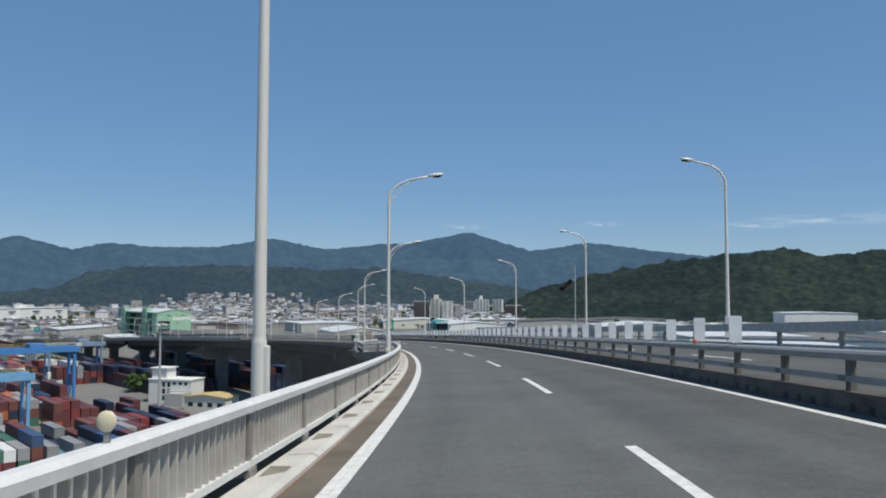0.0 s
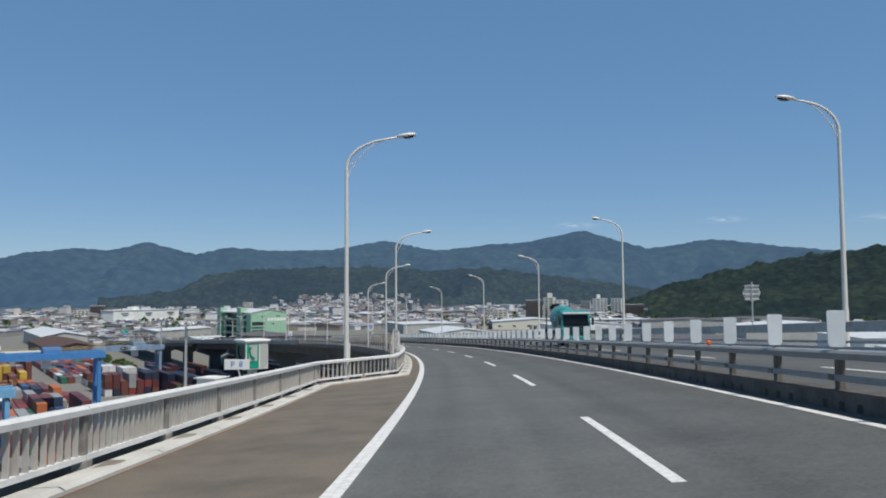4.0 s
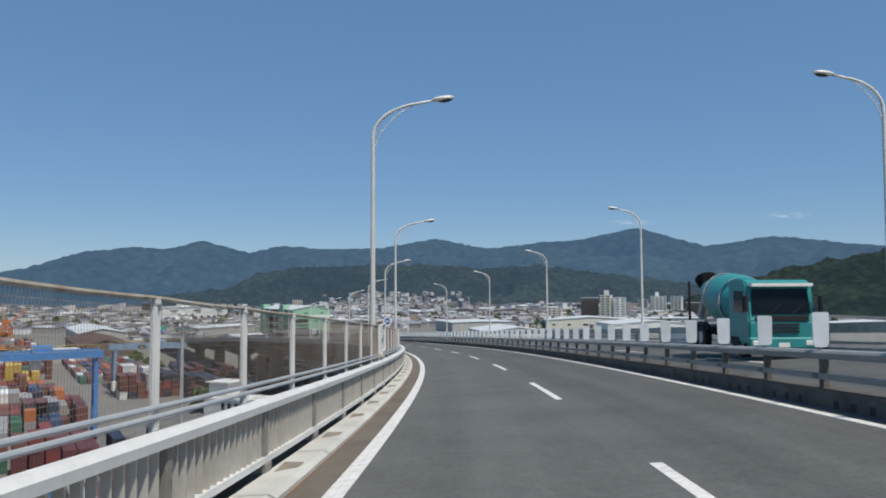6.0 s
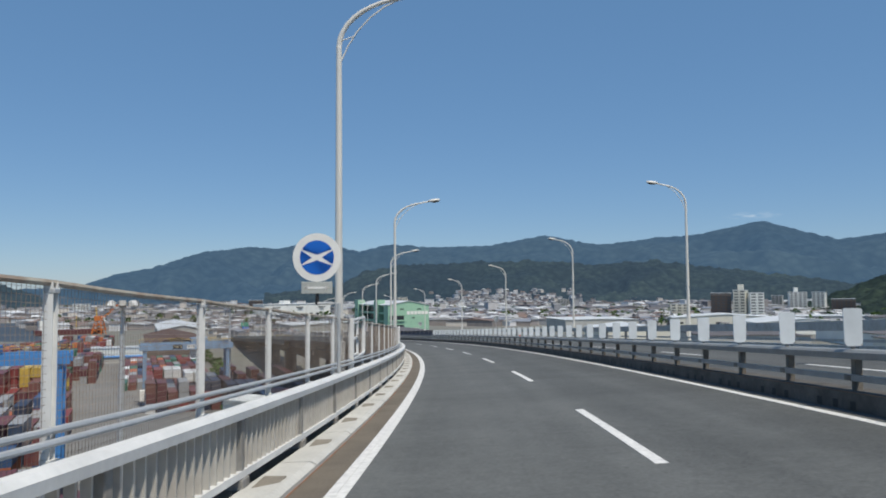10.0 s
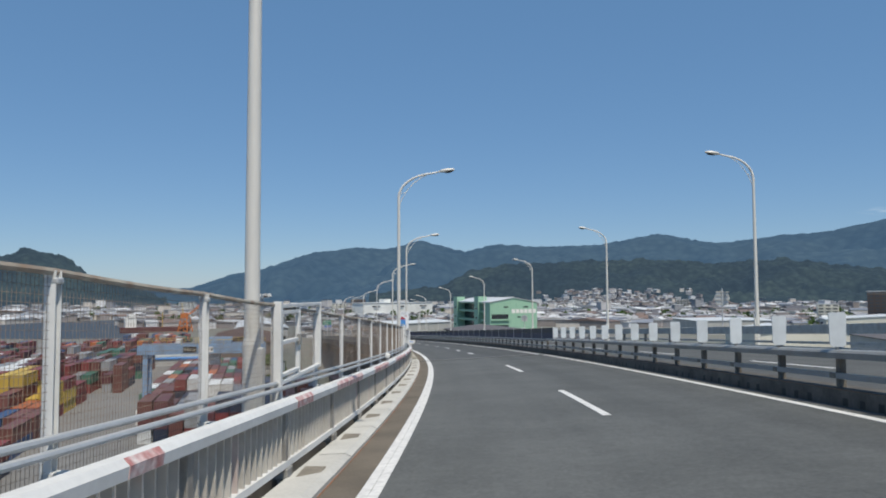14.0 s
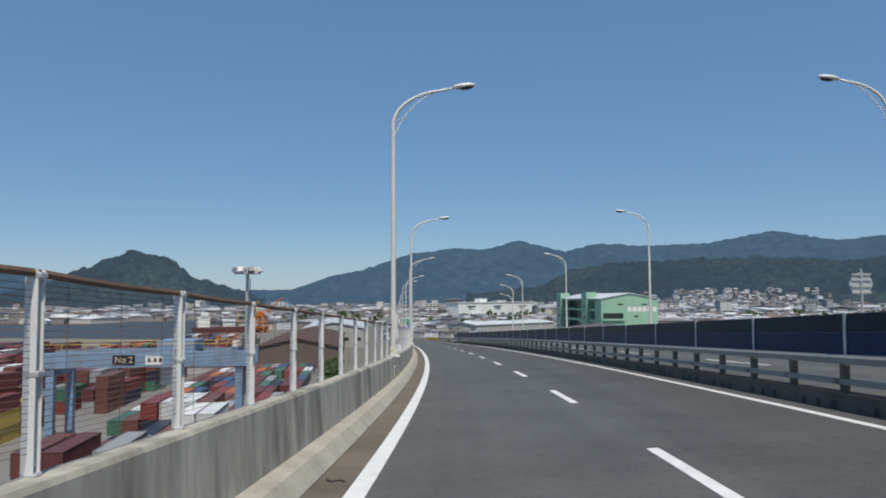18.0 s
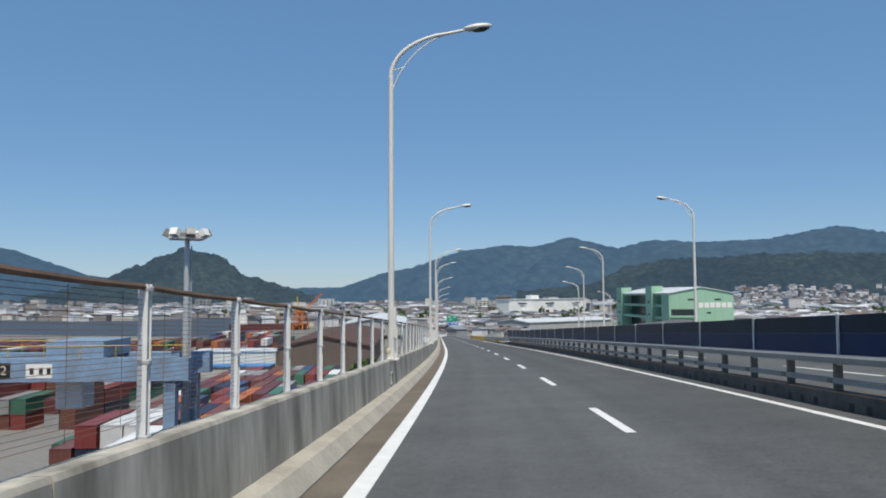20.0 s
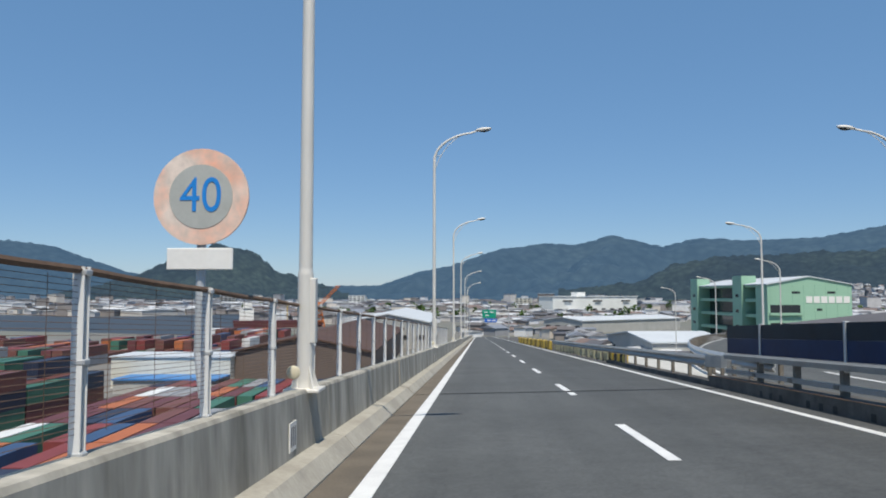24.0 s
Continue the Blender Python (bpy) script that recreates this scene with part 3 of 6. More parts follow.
# ---- the bridge ----
structure(sweep("road", rect(-0.12, 7.35, -0.25, 0.0), S_MIN, S_STRIP, M_ASPHALT_OLD), "worn grey asphalt carriageway with two lanes", "road")
structure(sweep("road", rect(-0.12, 7.35, -0.25, 0.0), S_STRIP_END, S_JOINT_FAR, M_ASPHALT_NEW), "smooth dark asphalt carriageway with two lanes", "road")
structure(sweep("road", rect(-0.12, 7.35, -0.25, 0.0), S_JOINT_FAR + 0.35, S_MAX, M_ASPHALT_NEW), "smooth dark asphalt carriageway beyond the joint", "road")
for s, e, mat, words in ((S_STRIP, S_STRIP_END, M_DARK, "dark expansion joint with a pale steel strip across the carriageway"), (S_JOINT_FAR, S_JOINT_FAR + 0.35, M_BLACK, "dark expansion joint across the carriageway")):
    joint = structure(sweep("expansion_joint", rect(-0.55, 7.35, -0.25, 0.004 if e - s > 0.5 else -0.006), s, e, mat, step=0.35), words, "joint")
    if e - s > 0.5:
        sweep("steel_strip", rect(-0.55, 7.3, -0.2, 0.012), e - 0.24, e, M_JOINT, step=0.24, parent=joint, label="pale worn steel strip")
    for o in (0.0, (e - s) * 0.55):
        sweep("rubber_seam", rect(-0.5, 7.3, -0.2, 0.008 if e - s > 0.5 else -0.002), s + o, s + o + 0.04, M_BLACK, step=0.04, parent=joint)
structure(sweep("gutter", rect(-0.56, -0.12, -0.25, -0.004), S_MIN, S_MAX, M_GUTTER), "brown worn gutter strip beside the edge line", "gutter")
structure(sweep("road", rect(8.1, 15.6, -0.25, 0.0), S_MIN, S_MAX, M_ASPHALT_OLD, shift=ramp_shift), "grey asphalt of the opposite carriageway", "road")
structure(sweep("bridge_deck", [(-1.75, -0.3), (-1.75, -0.75), (0.6, -1.0), (0.6, -2.9), (6.2, -2.9), (6.2, -1.0), (9.3, -1.0), (9.3, -2.9), (14.9, -2.9), (14.9, -1.0), (17.2, -0.75), (17.2, -0.3)], S_MIN, 436, M_GIRDER),
          "brown-grey steel box girders under the deck", "bridge")
structure(sweep("bridge_deck", [(-1.3, -0.3), (-1.3, -1.9), (16.2, -1.9), (16.2, -0.3)], 436, 700, M_GIRDER), "grey concrete approach deck", "bridge")
for s in (5, 88, 169, 251, 332, 382, 432, 482, 532):
    base = at(s, 7.5)
    bm = bmesh.new()
    top = base.z - 3.0 if s < 436 else base.z - 1.9
    box(bm, (-2.2, -1.5, 0), (2.2, 1.5, top - 1.8), None)
    w = 8.0
    vs = [bm.verts.new(p) for y in (-1.3, 1.3) for p in ((-2.2, y, top - 3.6), (2.2, y, top - 3.6), (w, y, top - 1.4), (w, y, top), (-w, y, top), (-w, y, top - 1.4))]
    bm.faces.new(vs[:6][::-1]), bm.faces.new(vs[6:])
    for k in range(6):
        bm.faces.new((vs[k], vs[(k + 1) % 6], vs[6 + (k + 1) % 6], vs[6 + k]))
    pier = part("bridge_pier", bm, M_PIER)
    pier.matrix_world = pose(base.x, base.y, 0, 0, 0, math.degrees(road(s)[0]))
    structure(pier, "grey concrete hammerhead pier under the bridge", "pier")

# kerb under the steel railing, stepping out round the lay-by
BAY = ((71.0, -0.56), (75.5, -3.35), (97.8, -3.35), (101.6, -0.56))


def kerb_u(s):
    return float(np.interp(s, [a for a, b in BAY], [b for a, b in BAY]))


def kerb_shift(s):
    return kerb_u(s) + 0.56


def kerb_run(s0, s1, step):
    return sweep("kerb", [(-0.99, -0.3), (-0.99, 0.1), (-0.61, 0.1), (-0.53, 0.05), (-0.53, -0.3)], s0, s1, M_KERB, step=step, shift=kerb_shift)


structure(kerb_run(S_MIN, 71.0, 2.0), "pale concrete kerb under the railing", "kerb")
structure(kerb_run(71.0, 101.6, 0.75), "pale concrete kerb round the lay-by", "kerb")
structure(kerb_run(101.6, S_JOINT, 2.0), "pale concrete kerb under the railing", "kerb")
for s0, s1, step in ((S_MIN, 71.0, 2.0), (71.0, 101.6, 0.75), (101.6, S_JOINT, 2.0)):
    structure(sweep("edge_beam", [(-1.75, -0.75), (-1.75, 0.1), (-1.42, 0.1), (-1.42, -0.32), (-1.0, -0.32), (-1.0, -0.75)], s0, s1, M_EDGE_BEAM, step=step, shift=kerb_shift), "stained outer edge beam of the bridge deck behind the kerb", "edge beam")
_v, _f = [], []
for i in range(63):
    s = 71.0 + 30.6 * i / 62
    _v += [at(s, -0.56, -0.006), at(s, min(kerb_u(s), -0.561), -0.006)]
    if i:
        _f.append((2 * i - 2, 2 * i, 2 * i + 1, 2 * i - 1))
structure(mesh("lay_by", _v, _f, M_GUTTER), "brown worn asphalt of the emergency lay-by", "pavement")

_v, _f = [], []
for i in range(-8, 93):
    s = (rail_post(i) + rail_post(i + 1)) / 2
    for u0, u1, h in ((-0.60, -0.95, 0.103), (-0.525, -0.60, 0.06)):
        d, k = kerb_shift(s), len(_v)
        _v += [at(s, u0 + d, h), at(s + 0.02, u0 + d, h), at(s + 0.02, u1 + d, 0.103), at(s, u1 + d, 0.103)]
        _f.append((k, k + 1, k + 2, k + 3))
tagged(mesh("kerb_joints", _v, _f, M_DARK), "thin dark joints between the kerb lengths", "joint", kind="stuff")

structure(sweep("kerb_foot", rect(-0.535, -0.515, -0.2, 0.004), S_MIN, 71.0, M_MOSS, shift=kerb_shift), "orange moss and dirt along the foot of the kerb", "kerb")
structure(sweep("kerb_foot", rect(-0.535, -0.51, -0.2, 0.004), 71.0, 101.6, M_MOSS, step=0.75, shift=kerb_shift), "orange moss and dirt along the foot of the kerb", "kerb")
structure(sweep("kerb_foot", rect(-0.535, -0.515, -0.2, 0.004), 101.6, S_STRIP, M_MOSS, shift=kerb_shift), "orange moss and dirt along the foot of the kerb", "kerb")

# ---- road markings ----
for u0, u1 in ((-0.113, -0.002), (0.002, 0.113)):
    structure(sweep("edge_line", rect(u0, u1, 0.0, 0.005), S_MIN, S_STRIP, M_LINE_OLD), "worn white edge line with a groove along it", "road marking")
structure(sweep("edge_line", rect(-0.113, 0.113, 0.0, 0.005), S_STRIP_END, S_MAX, M_LINE), "clean white edge line", "road marking")
structure(sweep("edge_line", rect(6.9, 7.06, 0.0, 0.005), S_MIN, S_STRIP, M_LINE_OLD), "worn white edge line beside the median", "road marking")
structure(sweep("edge_line", rect(6.79, 6.95, 0.0, 0.005), S_STRIP_END, S_MAX, M_LINE), "clean white edge line beside the median", "road marking")
for k in range(-6, 19):
    s = 9.95 + 14.49 * k + (1.2 if k == 18 else 0.0)
    structure(sweep("lane_dash", rect(3.42, 3.57, 0.0, 0.005), s - 6.0, s, M_LINE_OLD, step=1.5), "worn white lane dash on old asphalt", "road marking")
for k in range(0, 40):
    s = 294.8 + 10.04 * k
    if not (s - 3.6 < S_JOINT_FAR + 0.4 and s > S_JOINT_FAR):
        structure(sweep("lane_dash", rect(3.41, 3.57, 0.0, 0.005), s - 3.6, s, M_LINE, step=1.2), "clean white lane dash on new asphalt", "road marking")
for s, e in ((431.4, S_JOINT_FAR - 0.2), (S_JOINT_FAR + 0.4, 435.36)):
    structure(sweep("lane_dash", rect(3.41, 3.57, 0.0, 0.005), s, e, M_LINE, step=0.6), "clean white lane dash cut by the joint", "road marking")
for k in range(-4, 42):
    s = 4.0 + 14.49 * k
    structure(sweep("lane_dash", rect(11.75, 11.9, 0.0, 0.005), s - 6.0, s, M_LINE_OLD, step=1.5, shift=ramp_shift), "white lane dash on the opposite carriageway", "road marking")
structure(sweep("edge_line", rect(8.35, 8.5, 0.0, 0.005), S_MIN, S_MAX, M_LINE_OLD, shift=ramp_shift), "white edge line of the opposite carriageway", "road marking")
structure(sweep("edge_line", rect(15.1, 15.25, 0.0, 0.005), S_MIN, S_MAX, M_LINE_OLD, shift=ramp_shift), "white edge line of the opposite carriageway", "road marking")


# dark smears of tar across the gutter
M_TAR = material("tar_smear", (0.035, 0.03, 0.026), 0.8, vary=0.3, scale=6, fine=30)
for line in (((47.75, -0.5), (47.95, -0.36), (48.2, -0.2), (48.25, -0.13)), ((46.35, -0.42), (46.28, -0.2), (46.1, 0.1), (46.05, 0.26)), ((157.6, -0.5), (157.55, -0.16)), ((313.7, -0.47), (313.55, -0.38), (313.62, -0.3), (313.5, -0.22))):
    bm = bmesh.new()
    rows = [[bm.verts.new(at(q + o, u, 0.0065)) for o in (-0.03 - 0.02 * (k % 2), 0.03)] for k, (q, u) in enumerate(line)]
    for a, b in zip(rows, rows[1:]):
        bm.faces.new((a[0], a[1], b[1], b[0]))
    structure(part("tar_stain", bm, M_TAR), "dark smear of tar across the gutter", "stain")

# ---- steel railing beside the road ----
ME_RAIL_POST = block_mesh("post", (-0.05, -0.06, -0.3), (0.05, 0.06, 0.83), M_RAIL_POST, 0.008)
ME_BAR = block_mesh("bar", (-0.036, -0.014, 0.27), (0.036, 0.014, 0.83), M_BAR)
ME_BAR_STAINED = block_mesh("bar", (-0.036, -0.014, 0.27), (0.036, 0.014, 0.83), M_BAR_STAINED)
ME_RAIL_FOOT = block_mesh("post_foot", (-0.09, -0.13, 0.09), (0.085, 0.13, 0.20), M_RAIL_POST, 0.01)
ME_PATCH = block_mesh("kerb_inset", (-0.12, -0.35, 0.085), (0.12, 0.35, 0.104), M_TAN)


def rail_u(s):
    return kerb_u(s) - 0.5


# stretches of bare red primer on the face of the top beam
RED_PATCHES = ((219.3, 219.7), (223.6, 224.3), (231.2, 233.0), (236.4, 237.2), (241.0, 241.5), (245.4, 246.3), (248.2, 251.2), (253.4, 258.0), (260.0, 266.4), (267.5, 269.8), (271.0, 277.4), (278.5, 281.5))
random.seed(12)


def steel_railing(k0, n):
    """n panels of railing from post k0: top beam, bottom rail, posts and flat bars."""
    s0, s1 = rail_post(k0), rail_post(k0 + n)
    m = stand(s0, rail_u(s0))
    thing = tagged(empty("steel_railing", m), "pale painted steel railing with flat vertical bars on the kerb", "railing", "railing sections")
    inv = m.inverted()
    bent = any(abs(kerb_shift(q)) > 0.01 for q in np.linspace(s0, s1, 9))
    step = 0.5 if bent else 1.45
    stained = s0 > 195
    for p0, p1 in RED_PATCHES:
        if s0 <= p0 < s1:
            ob = sweep("red_paint_patch", [(0.086, 0.818), (0.096, 0.893), (0.058, 0.936), (0.062, 0.9425), (0.1045, 0.897), (0.0945, 0.818)], p0, min(p1, s1 - 0.02), M_RED_FADED, step=0.5, label="faded red primer on the top beam", shift=rail_u)
            ob.data.transform(inv)
            ob.parent = thing
    for name, prof, label in (("top_rail", [(-0.09, 0.815), (-0.10, 0.895), (-0.06, 0.94), (0.06, 0.94), (0.10, 0.895), (0.09, 0.815)], "broad white top beam"), ("bottom_rail", rect(-0.05, 0.06, 0.20, 0.275), "")):
        ob = sweep(name, prof, s0 + 0.01, s1 - 0.01, M_STEEL_WHITE, step=step, label=label, shift=rail_u)
        ob.data.transform(inv)
        ob.parent = thing
    for k in range(n):
        s, step = rail_post(k0 + k), rail_post(k0 + k + 1) - rail_post(k0 + k)
        turn = math.degrees(math.atan2(-(rail_u(s + 0.3) - rail_u(s - 0.3)), 0.6))
        share("post", ME_RAIL_POST, inv @ stand(s, rail_u(s), 0, turn), thing)
        share("post_foot", ME_RAIL_FOOT, inv @ stand(s, rail_u(s), 0, turn), thing)
        share("kerb_inset", ME_PATCH, inv @ stand(s + 0.1, rail_u(s) + 0.28, 0, turn), thing)
        for j in range(1, 15):
            q = s + j * step / 15
            share("bar", ME_BAR_STAINED if stained and random.random() < 0.14 else ME_BAR, inv @ stand(q, rail_u(q), 0, turn), thing)
    return thing


for k0 in range(-6, 93, 6):
    steel_railing(k0, min(6, 93 - k0))

# ---- concrete parapet ----
FOOT_PROFILE = [(-0.55, -0.3), (-0.55, 0.02), (-0.70, 0.20), (-0.915, 0.24), (-0.915, -0.3)]
WALL_PROFILE = [(-0.905, -0.3), (-0.905, 0.24), (-0.935, 0.90), (-0.955, 0.935), (-1.16, 0.935), (-1.18, 0.915), (-1.18, -0.3)]
s = S_JOINT + 0.2
while s < 690:
    e = min(s + 9.9, 690)
    if s < S_JOINT_FAR < e:
        e = S_JOINT_FAR
    structure(sweep("parapet", WALL_PROFILE, s, e - 0.02, M_CONCRETE, step=1.65), "streaked grey concrete parapet", "parapet")
    structure(sweep("parapet_foot", FOOT_PROFILE, s, e - 0.02, M_FOOT, step=1.65), "worn sloped concrete foot of the parapet", "parapet")
    s = e if e != S_JOINT_FAR else S_JOINT_FAR + 0.2

# ---- netting fence ----
bm = bmesh.new()
box(bm, (-0.006, -0.028, 0.0), (0.006, 0.028, 1.0))
box(bm, (-0.034, -0.034, 0.0), (0.034, -0.028, 1.0))
box(bm, (-0.034, 0.028, 0.0), (0.034, 0.034, 1.0))
ME_NET_POST = bpy.data.meshes.new("net_post")
bm.to_mesh(ME_NET_POST)
bm.free()
ME_NET_POST.materials.append(M_STEEL_WHITE)
ME_CLAMP = block_mesh("clamp", (-0.036, -0.038, -0.018), (0.048, 0.038, 0.018), M_GALV, 0.008)
ME_ARM = block_mesh("bracket_arm", (0.0, -0.05, -0.02), (0.34, 0.05, 0.02), M_STEEL_WHITE)


NET_U = -1.39


def wires(a, b, c, d, nh, nv, r):
    """Thin square wires across the four-sided field a (low, start), b (low, end), c (high, end), d (high, start)."""
    verts, faces = [], []
    runs = [(a.lerp(d, (i + 0.5) / nh), b.lerp(c, (i + 0.5) / nh)) for i in range(nh)] + [(a.lerp(b, (i + 0.5) / nv), d.lerp(c, (i + 0.5) / nv)) for i in range(nv)]
    for p, q in runs:
        t = (q - p).normalized()
        e1 = t.cross(Vector((0.31, 0.53, 0.79))).normalized() * r
        e2 = t.cross(e1).normalized() * r
        k = len(verts)
        verts += [p + e1, p + e2, p - e1 - e2, q + e1, q + e2, q - e1 - e2]
        faces += [(k, k + 1, k + 4, k + 3), (k + 1, k + 2, k + 5, k + 4), (k + 2, k, k + 3, k + 5)]
    return verts, faces


def netting_bay(s0, s1, u, low, high, mat_top, slack, steel):
    """One bay of the fence: the post at its start, the net with its rope along the top, and the two pipes behind the railing."""
    m = stand(s0, u)
    inv = m.inverted()
    thing = tagged(empty("netting_fence", m), "white steel post fence with brown wire netting", "fence", "fence bays")
    p = share("net_post", ME_NET_POST, pose(0, 0, low, 0, 0, 0) @ Matrix.Diagonal((1, 1, high - low, 1)), thing)
    for f in ((0.97,) if steel else (0.02, 0.5, 0.97)):
        share("clamp", ME_CLAMP, pose(0, 0, low + (high - low) * f), thing)
    a, b, c, d = (inv @ at(q, u, h) for q, h in ((s0, low + 0.12), (s1, low + 0.12), (s1, high - slack), (s0, high - slack)))
    v, f = wires(a, b, c, d, 36 if steel else 26, 60 if steel else 3, 0.0013 if steel else 0.0017)
    mesh("net", v, f, M_NET if steel else M_RUST, thing, "fine brown wire net")
    bm = bmesh.new()
    tops = [inv @ at(s0 + (s1 - s0) * i / 4, u, high - slack * 0.3 - 0.012 * math.sin(math.pi * i / 4)) for i in range(5)]
    tube(bm, tops, 0.024, 6)
    part("top_pipe" if steel else "top_rope", bm, mat_top, thing)
    if steel:
        for o, h in ((0.05, 1.09), (0.11, 1.02)):
            bm = bmesh.new()
            tube(bm, [inv @ at(s0, u + o, h), inv @ at(s1, u + o, h)], 0.026, 8)
            part("pipe", bm, M_GALV, thing)
        share("bracket_arm", ME_ARM, pose(0, 0, 0.88), thing)
    return thing


for k in range(1, 67):
    netting_bay(net_post(k), net_post(k + 1), NET_U, 0.1, 2.06, M_NET_PIPE, 0.02, True)
for k in range(91):
    netting_bay(wall_net_post(k), wall_net_post(k + 1), -1.1, 0.92, 2.0, M_RUST, 0.06, False)
# slanted end of the fence at the lay-by, and a gate frame beside two of the lamps
m = stand(net_post(0), NET_U)
end = tagged(empty("fence_end", m), "slanted pipe end of the netting fence on a broad grey post", "fence")
plate_part("end_post", -0.055, 0.055, 0.1, 1.36, -0.05, 0.05, M_STEEL_SHADE, end, "broad grey post", 0.006)
plate_part("post_cap", -0.065, 0.065, 1.36, 1.385, -0.06, 0.06, M_STEEL_WHITE, end, "", 0.004)
part("slanted_pipe", bm_tube([m.inverted() @ at(q, NET_U, h) for q, h in ((net_post(0) - 0.05, 1.33), (105.4, 1.69), (net_post(1), 2.06))], 0.03, 8), M_NET_PIPE, end, "weathered beige pipe")
for k in (9, 20, 31, 42, 53, 64):
    s, wide = net_post(k), net_post(k + 1) - net_post(k)
    gate = tagged(empty("net_gate", stand(s, NET_U + 0.05)), "white steel gate frame with a small door in the netting fence", "gate", "gates in the fence")
    plate_part("gate_post", -0.05, 0.05, 0.1, 2.09, -0.055, 0.055, M_STEEL_WHITE, gate, "", 0.006)
    plate_part("gate_post", -0.035, 0.035, 1.05, 2.06, wide - 0.03, wide + 0.03, M_STEEL_WHITE, gate, "", 0.006)
    plate_part("middle_post", -0.03, 0.03, 1.10, 2.01, 1.10, 1.16, M_STEEL_WHITE, gate, "", 0.005)
    plate_part("top_bar", -0.03, 0.03, 2.01, 2.06, 0.055, wide - 0.03, M_STEEL_WHITE, gate, "", 0.005)
    plate_part("bottom_bar", -0.03, 0.03, 1.05, 1.10, 0.055, wide - 0.03, M_STEEL_WHITE, gate, "", 0.005)
    door = part("door_frame", bm_tube([(0.0, 0.11, 1.13), (0.0, 0.11, 1.98)], 0.025, 4), M_STEEL_SHADE, gate, "weathered door frame")
    plate_part("door_bar", -0.025, 0.025, 1.93, 1.975, 0.13, 1.09, M_STEEL_WHITE, door, "", 0.004)
    plate_part("door_bar", -0.025, 0.025, 1.545, 1.595, 0.13, 1.09, M_STEEL_WHITE, door, "", 0.004)
    plate_part("door_bar", -0.025, 0.025, 1.14, 1.185, 0.13, 1.09, M_STEEL_WHITE, door, "", 0.004)
    for z in (1.28, 1.86):
        plate_part("hinge", 0.0, 0.06, z - 0.05, z + 0.05, 0.05, 0.12, M_STEEL_GREY, door, "dark hinge", 0.004)
    plate_part("latch", 0.0, 0.06, 1.5, 1.64, 1.05, 1.11, M_STEEL_GREY, door, "dark latch", 0.004)

# ---- median ----
structure(sweep("median_kerb", [(7.35, -0.3), (7.35, 0.28), (7.9, 0.28), (7.9, -0.3)], S_MIN, S_JOINT_FAR + 1, M_MEDIAN_KERB), "dark weathered concrete median kerb with drain holes", "kerb")
structure(sweep("median_ledge", rect(7.345, 7.42, 0.28, 0.295), S_MIN, S_JOINT_FAR + 1, M_RUST), "rust-brown stained ledge along the median kerb", "kerb")
structure(sweep("median_fill", [(7.9, -0.3), (7.9, 0.02), (8.1, 0.02), (8.1, -0.3)], S_MIN, S_JOINT_FAR + 1, M_FOOT), "dusty strip behind the median kerb", "kerb")
structure(sweep("median_kerb", [(7.35, -0.3), (7.35, 0.14), (7.75, 0.14), (7.75, -0.3)], S_JOINT_FAR + 1, 450, M_MEDIAN_KERB), "low dark median kerb beyond the joint", "kerb")
_v, _f = [], []
_s0 = -30.0
while _s0 < 430:
    for o in (0.0, 0.55, 1.1):
        q = [at(_s0 + o + i * 0.17, 7.345, h) for i in (0, 1) for h in (0.02, 0.15)]
        k = len(_v)
        _v += q
        _f.append((k, k + 1, k + 3, k + 2))
    _s0 += 2.4
tagged(mesh("drain_holes", _v, _f, M_BLACK), "black drain holes along the foot of the median kerb", "drain hole", kind="stuff")

ME_MPOST = block_mesh("post", (-0.06, -0.075, 0.22), (0.06, 0.075, 0.80), M_MEDIAN_POST, 0.012)
bm = bmesh.new()
_o = [(-0.14, 0.05), (-0.15, 0.58), (-0.125, 0.61), (0.125, 0.61), (0.15, 0.58), (0.14, 0.05), (0.10, 0.0), (-0.10, 0.0)]
_vf = [bm.verts.new((x, -0.012, z)) for x, z in _o]
_vb = [bm.verts.new((x, 0.012, z)) for x, z in _o]
bm.faces.new(_vf), bm.faces.new(_vb[::-1])
for k in range(8):
    bm.faces.new((_vf[k], _vb[k], _vb[(k + 1) % 8], _vf[(k + 1) % 8]))
ME_BOARD = bpy.data.meshes.new("board")
bm.normal_update()
bm.to_mesh(ME_BOARD)
bm.free()
ME_BOARD.materials.append(M_BOARD)
ME_BRACKET = block_mesh("bracket", (-0.03, 0.012, -0.1), (0.03, 0.05, 0.4), M_STEEL_GREY)


def median_rail(posts, drop):
    """A run of the median rail over the given post stations; drop is how far it lies below the older rail."""
    s0, s1 = posts[0], posts[-1]
    m = stand(s0, 7.6)
    inv = m.inverted()
    thing = tagged(empty("median_guardrail", m), "grey two-beam steel guardrail on the median kerb", "guardrail", "median guardrail sections")
    for name, prof in (("top_beam", [(7.46, 0.79), (7.44, 0.895), (7.48, 0.935), (7.72, 0.935), (7.76, 0.895), (7.74, 0.79)]), ("lower_beam", rect(7.49, 7.58, 0.44, 0.535))):
        ob = sweep(name, [(u, h - drop) for u, h in prof], s0 + 0.01, s1 - 0.01, M_STEEL_GREY, step=1.2)
        ob.data.transform(inv)
        ob.parent = thing
    for q in posts[:-1]:
        share("post", ME_MPOST, inv @ stand(q, 7.64, -drop), thing)
        for h in (0.835 - drop, 0.485 - drop):
            share("bracket", ME_MBRACKET, inv @ stand(q, 7.55, h), thing)
    return thing


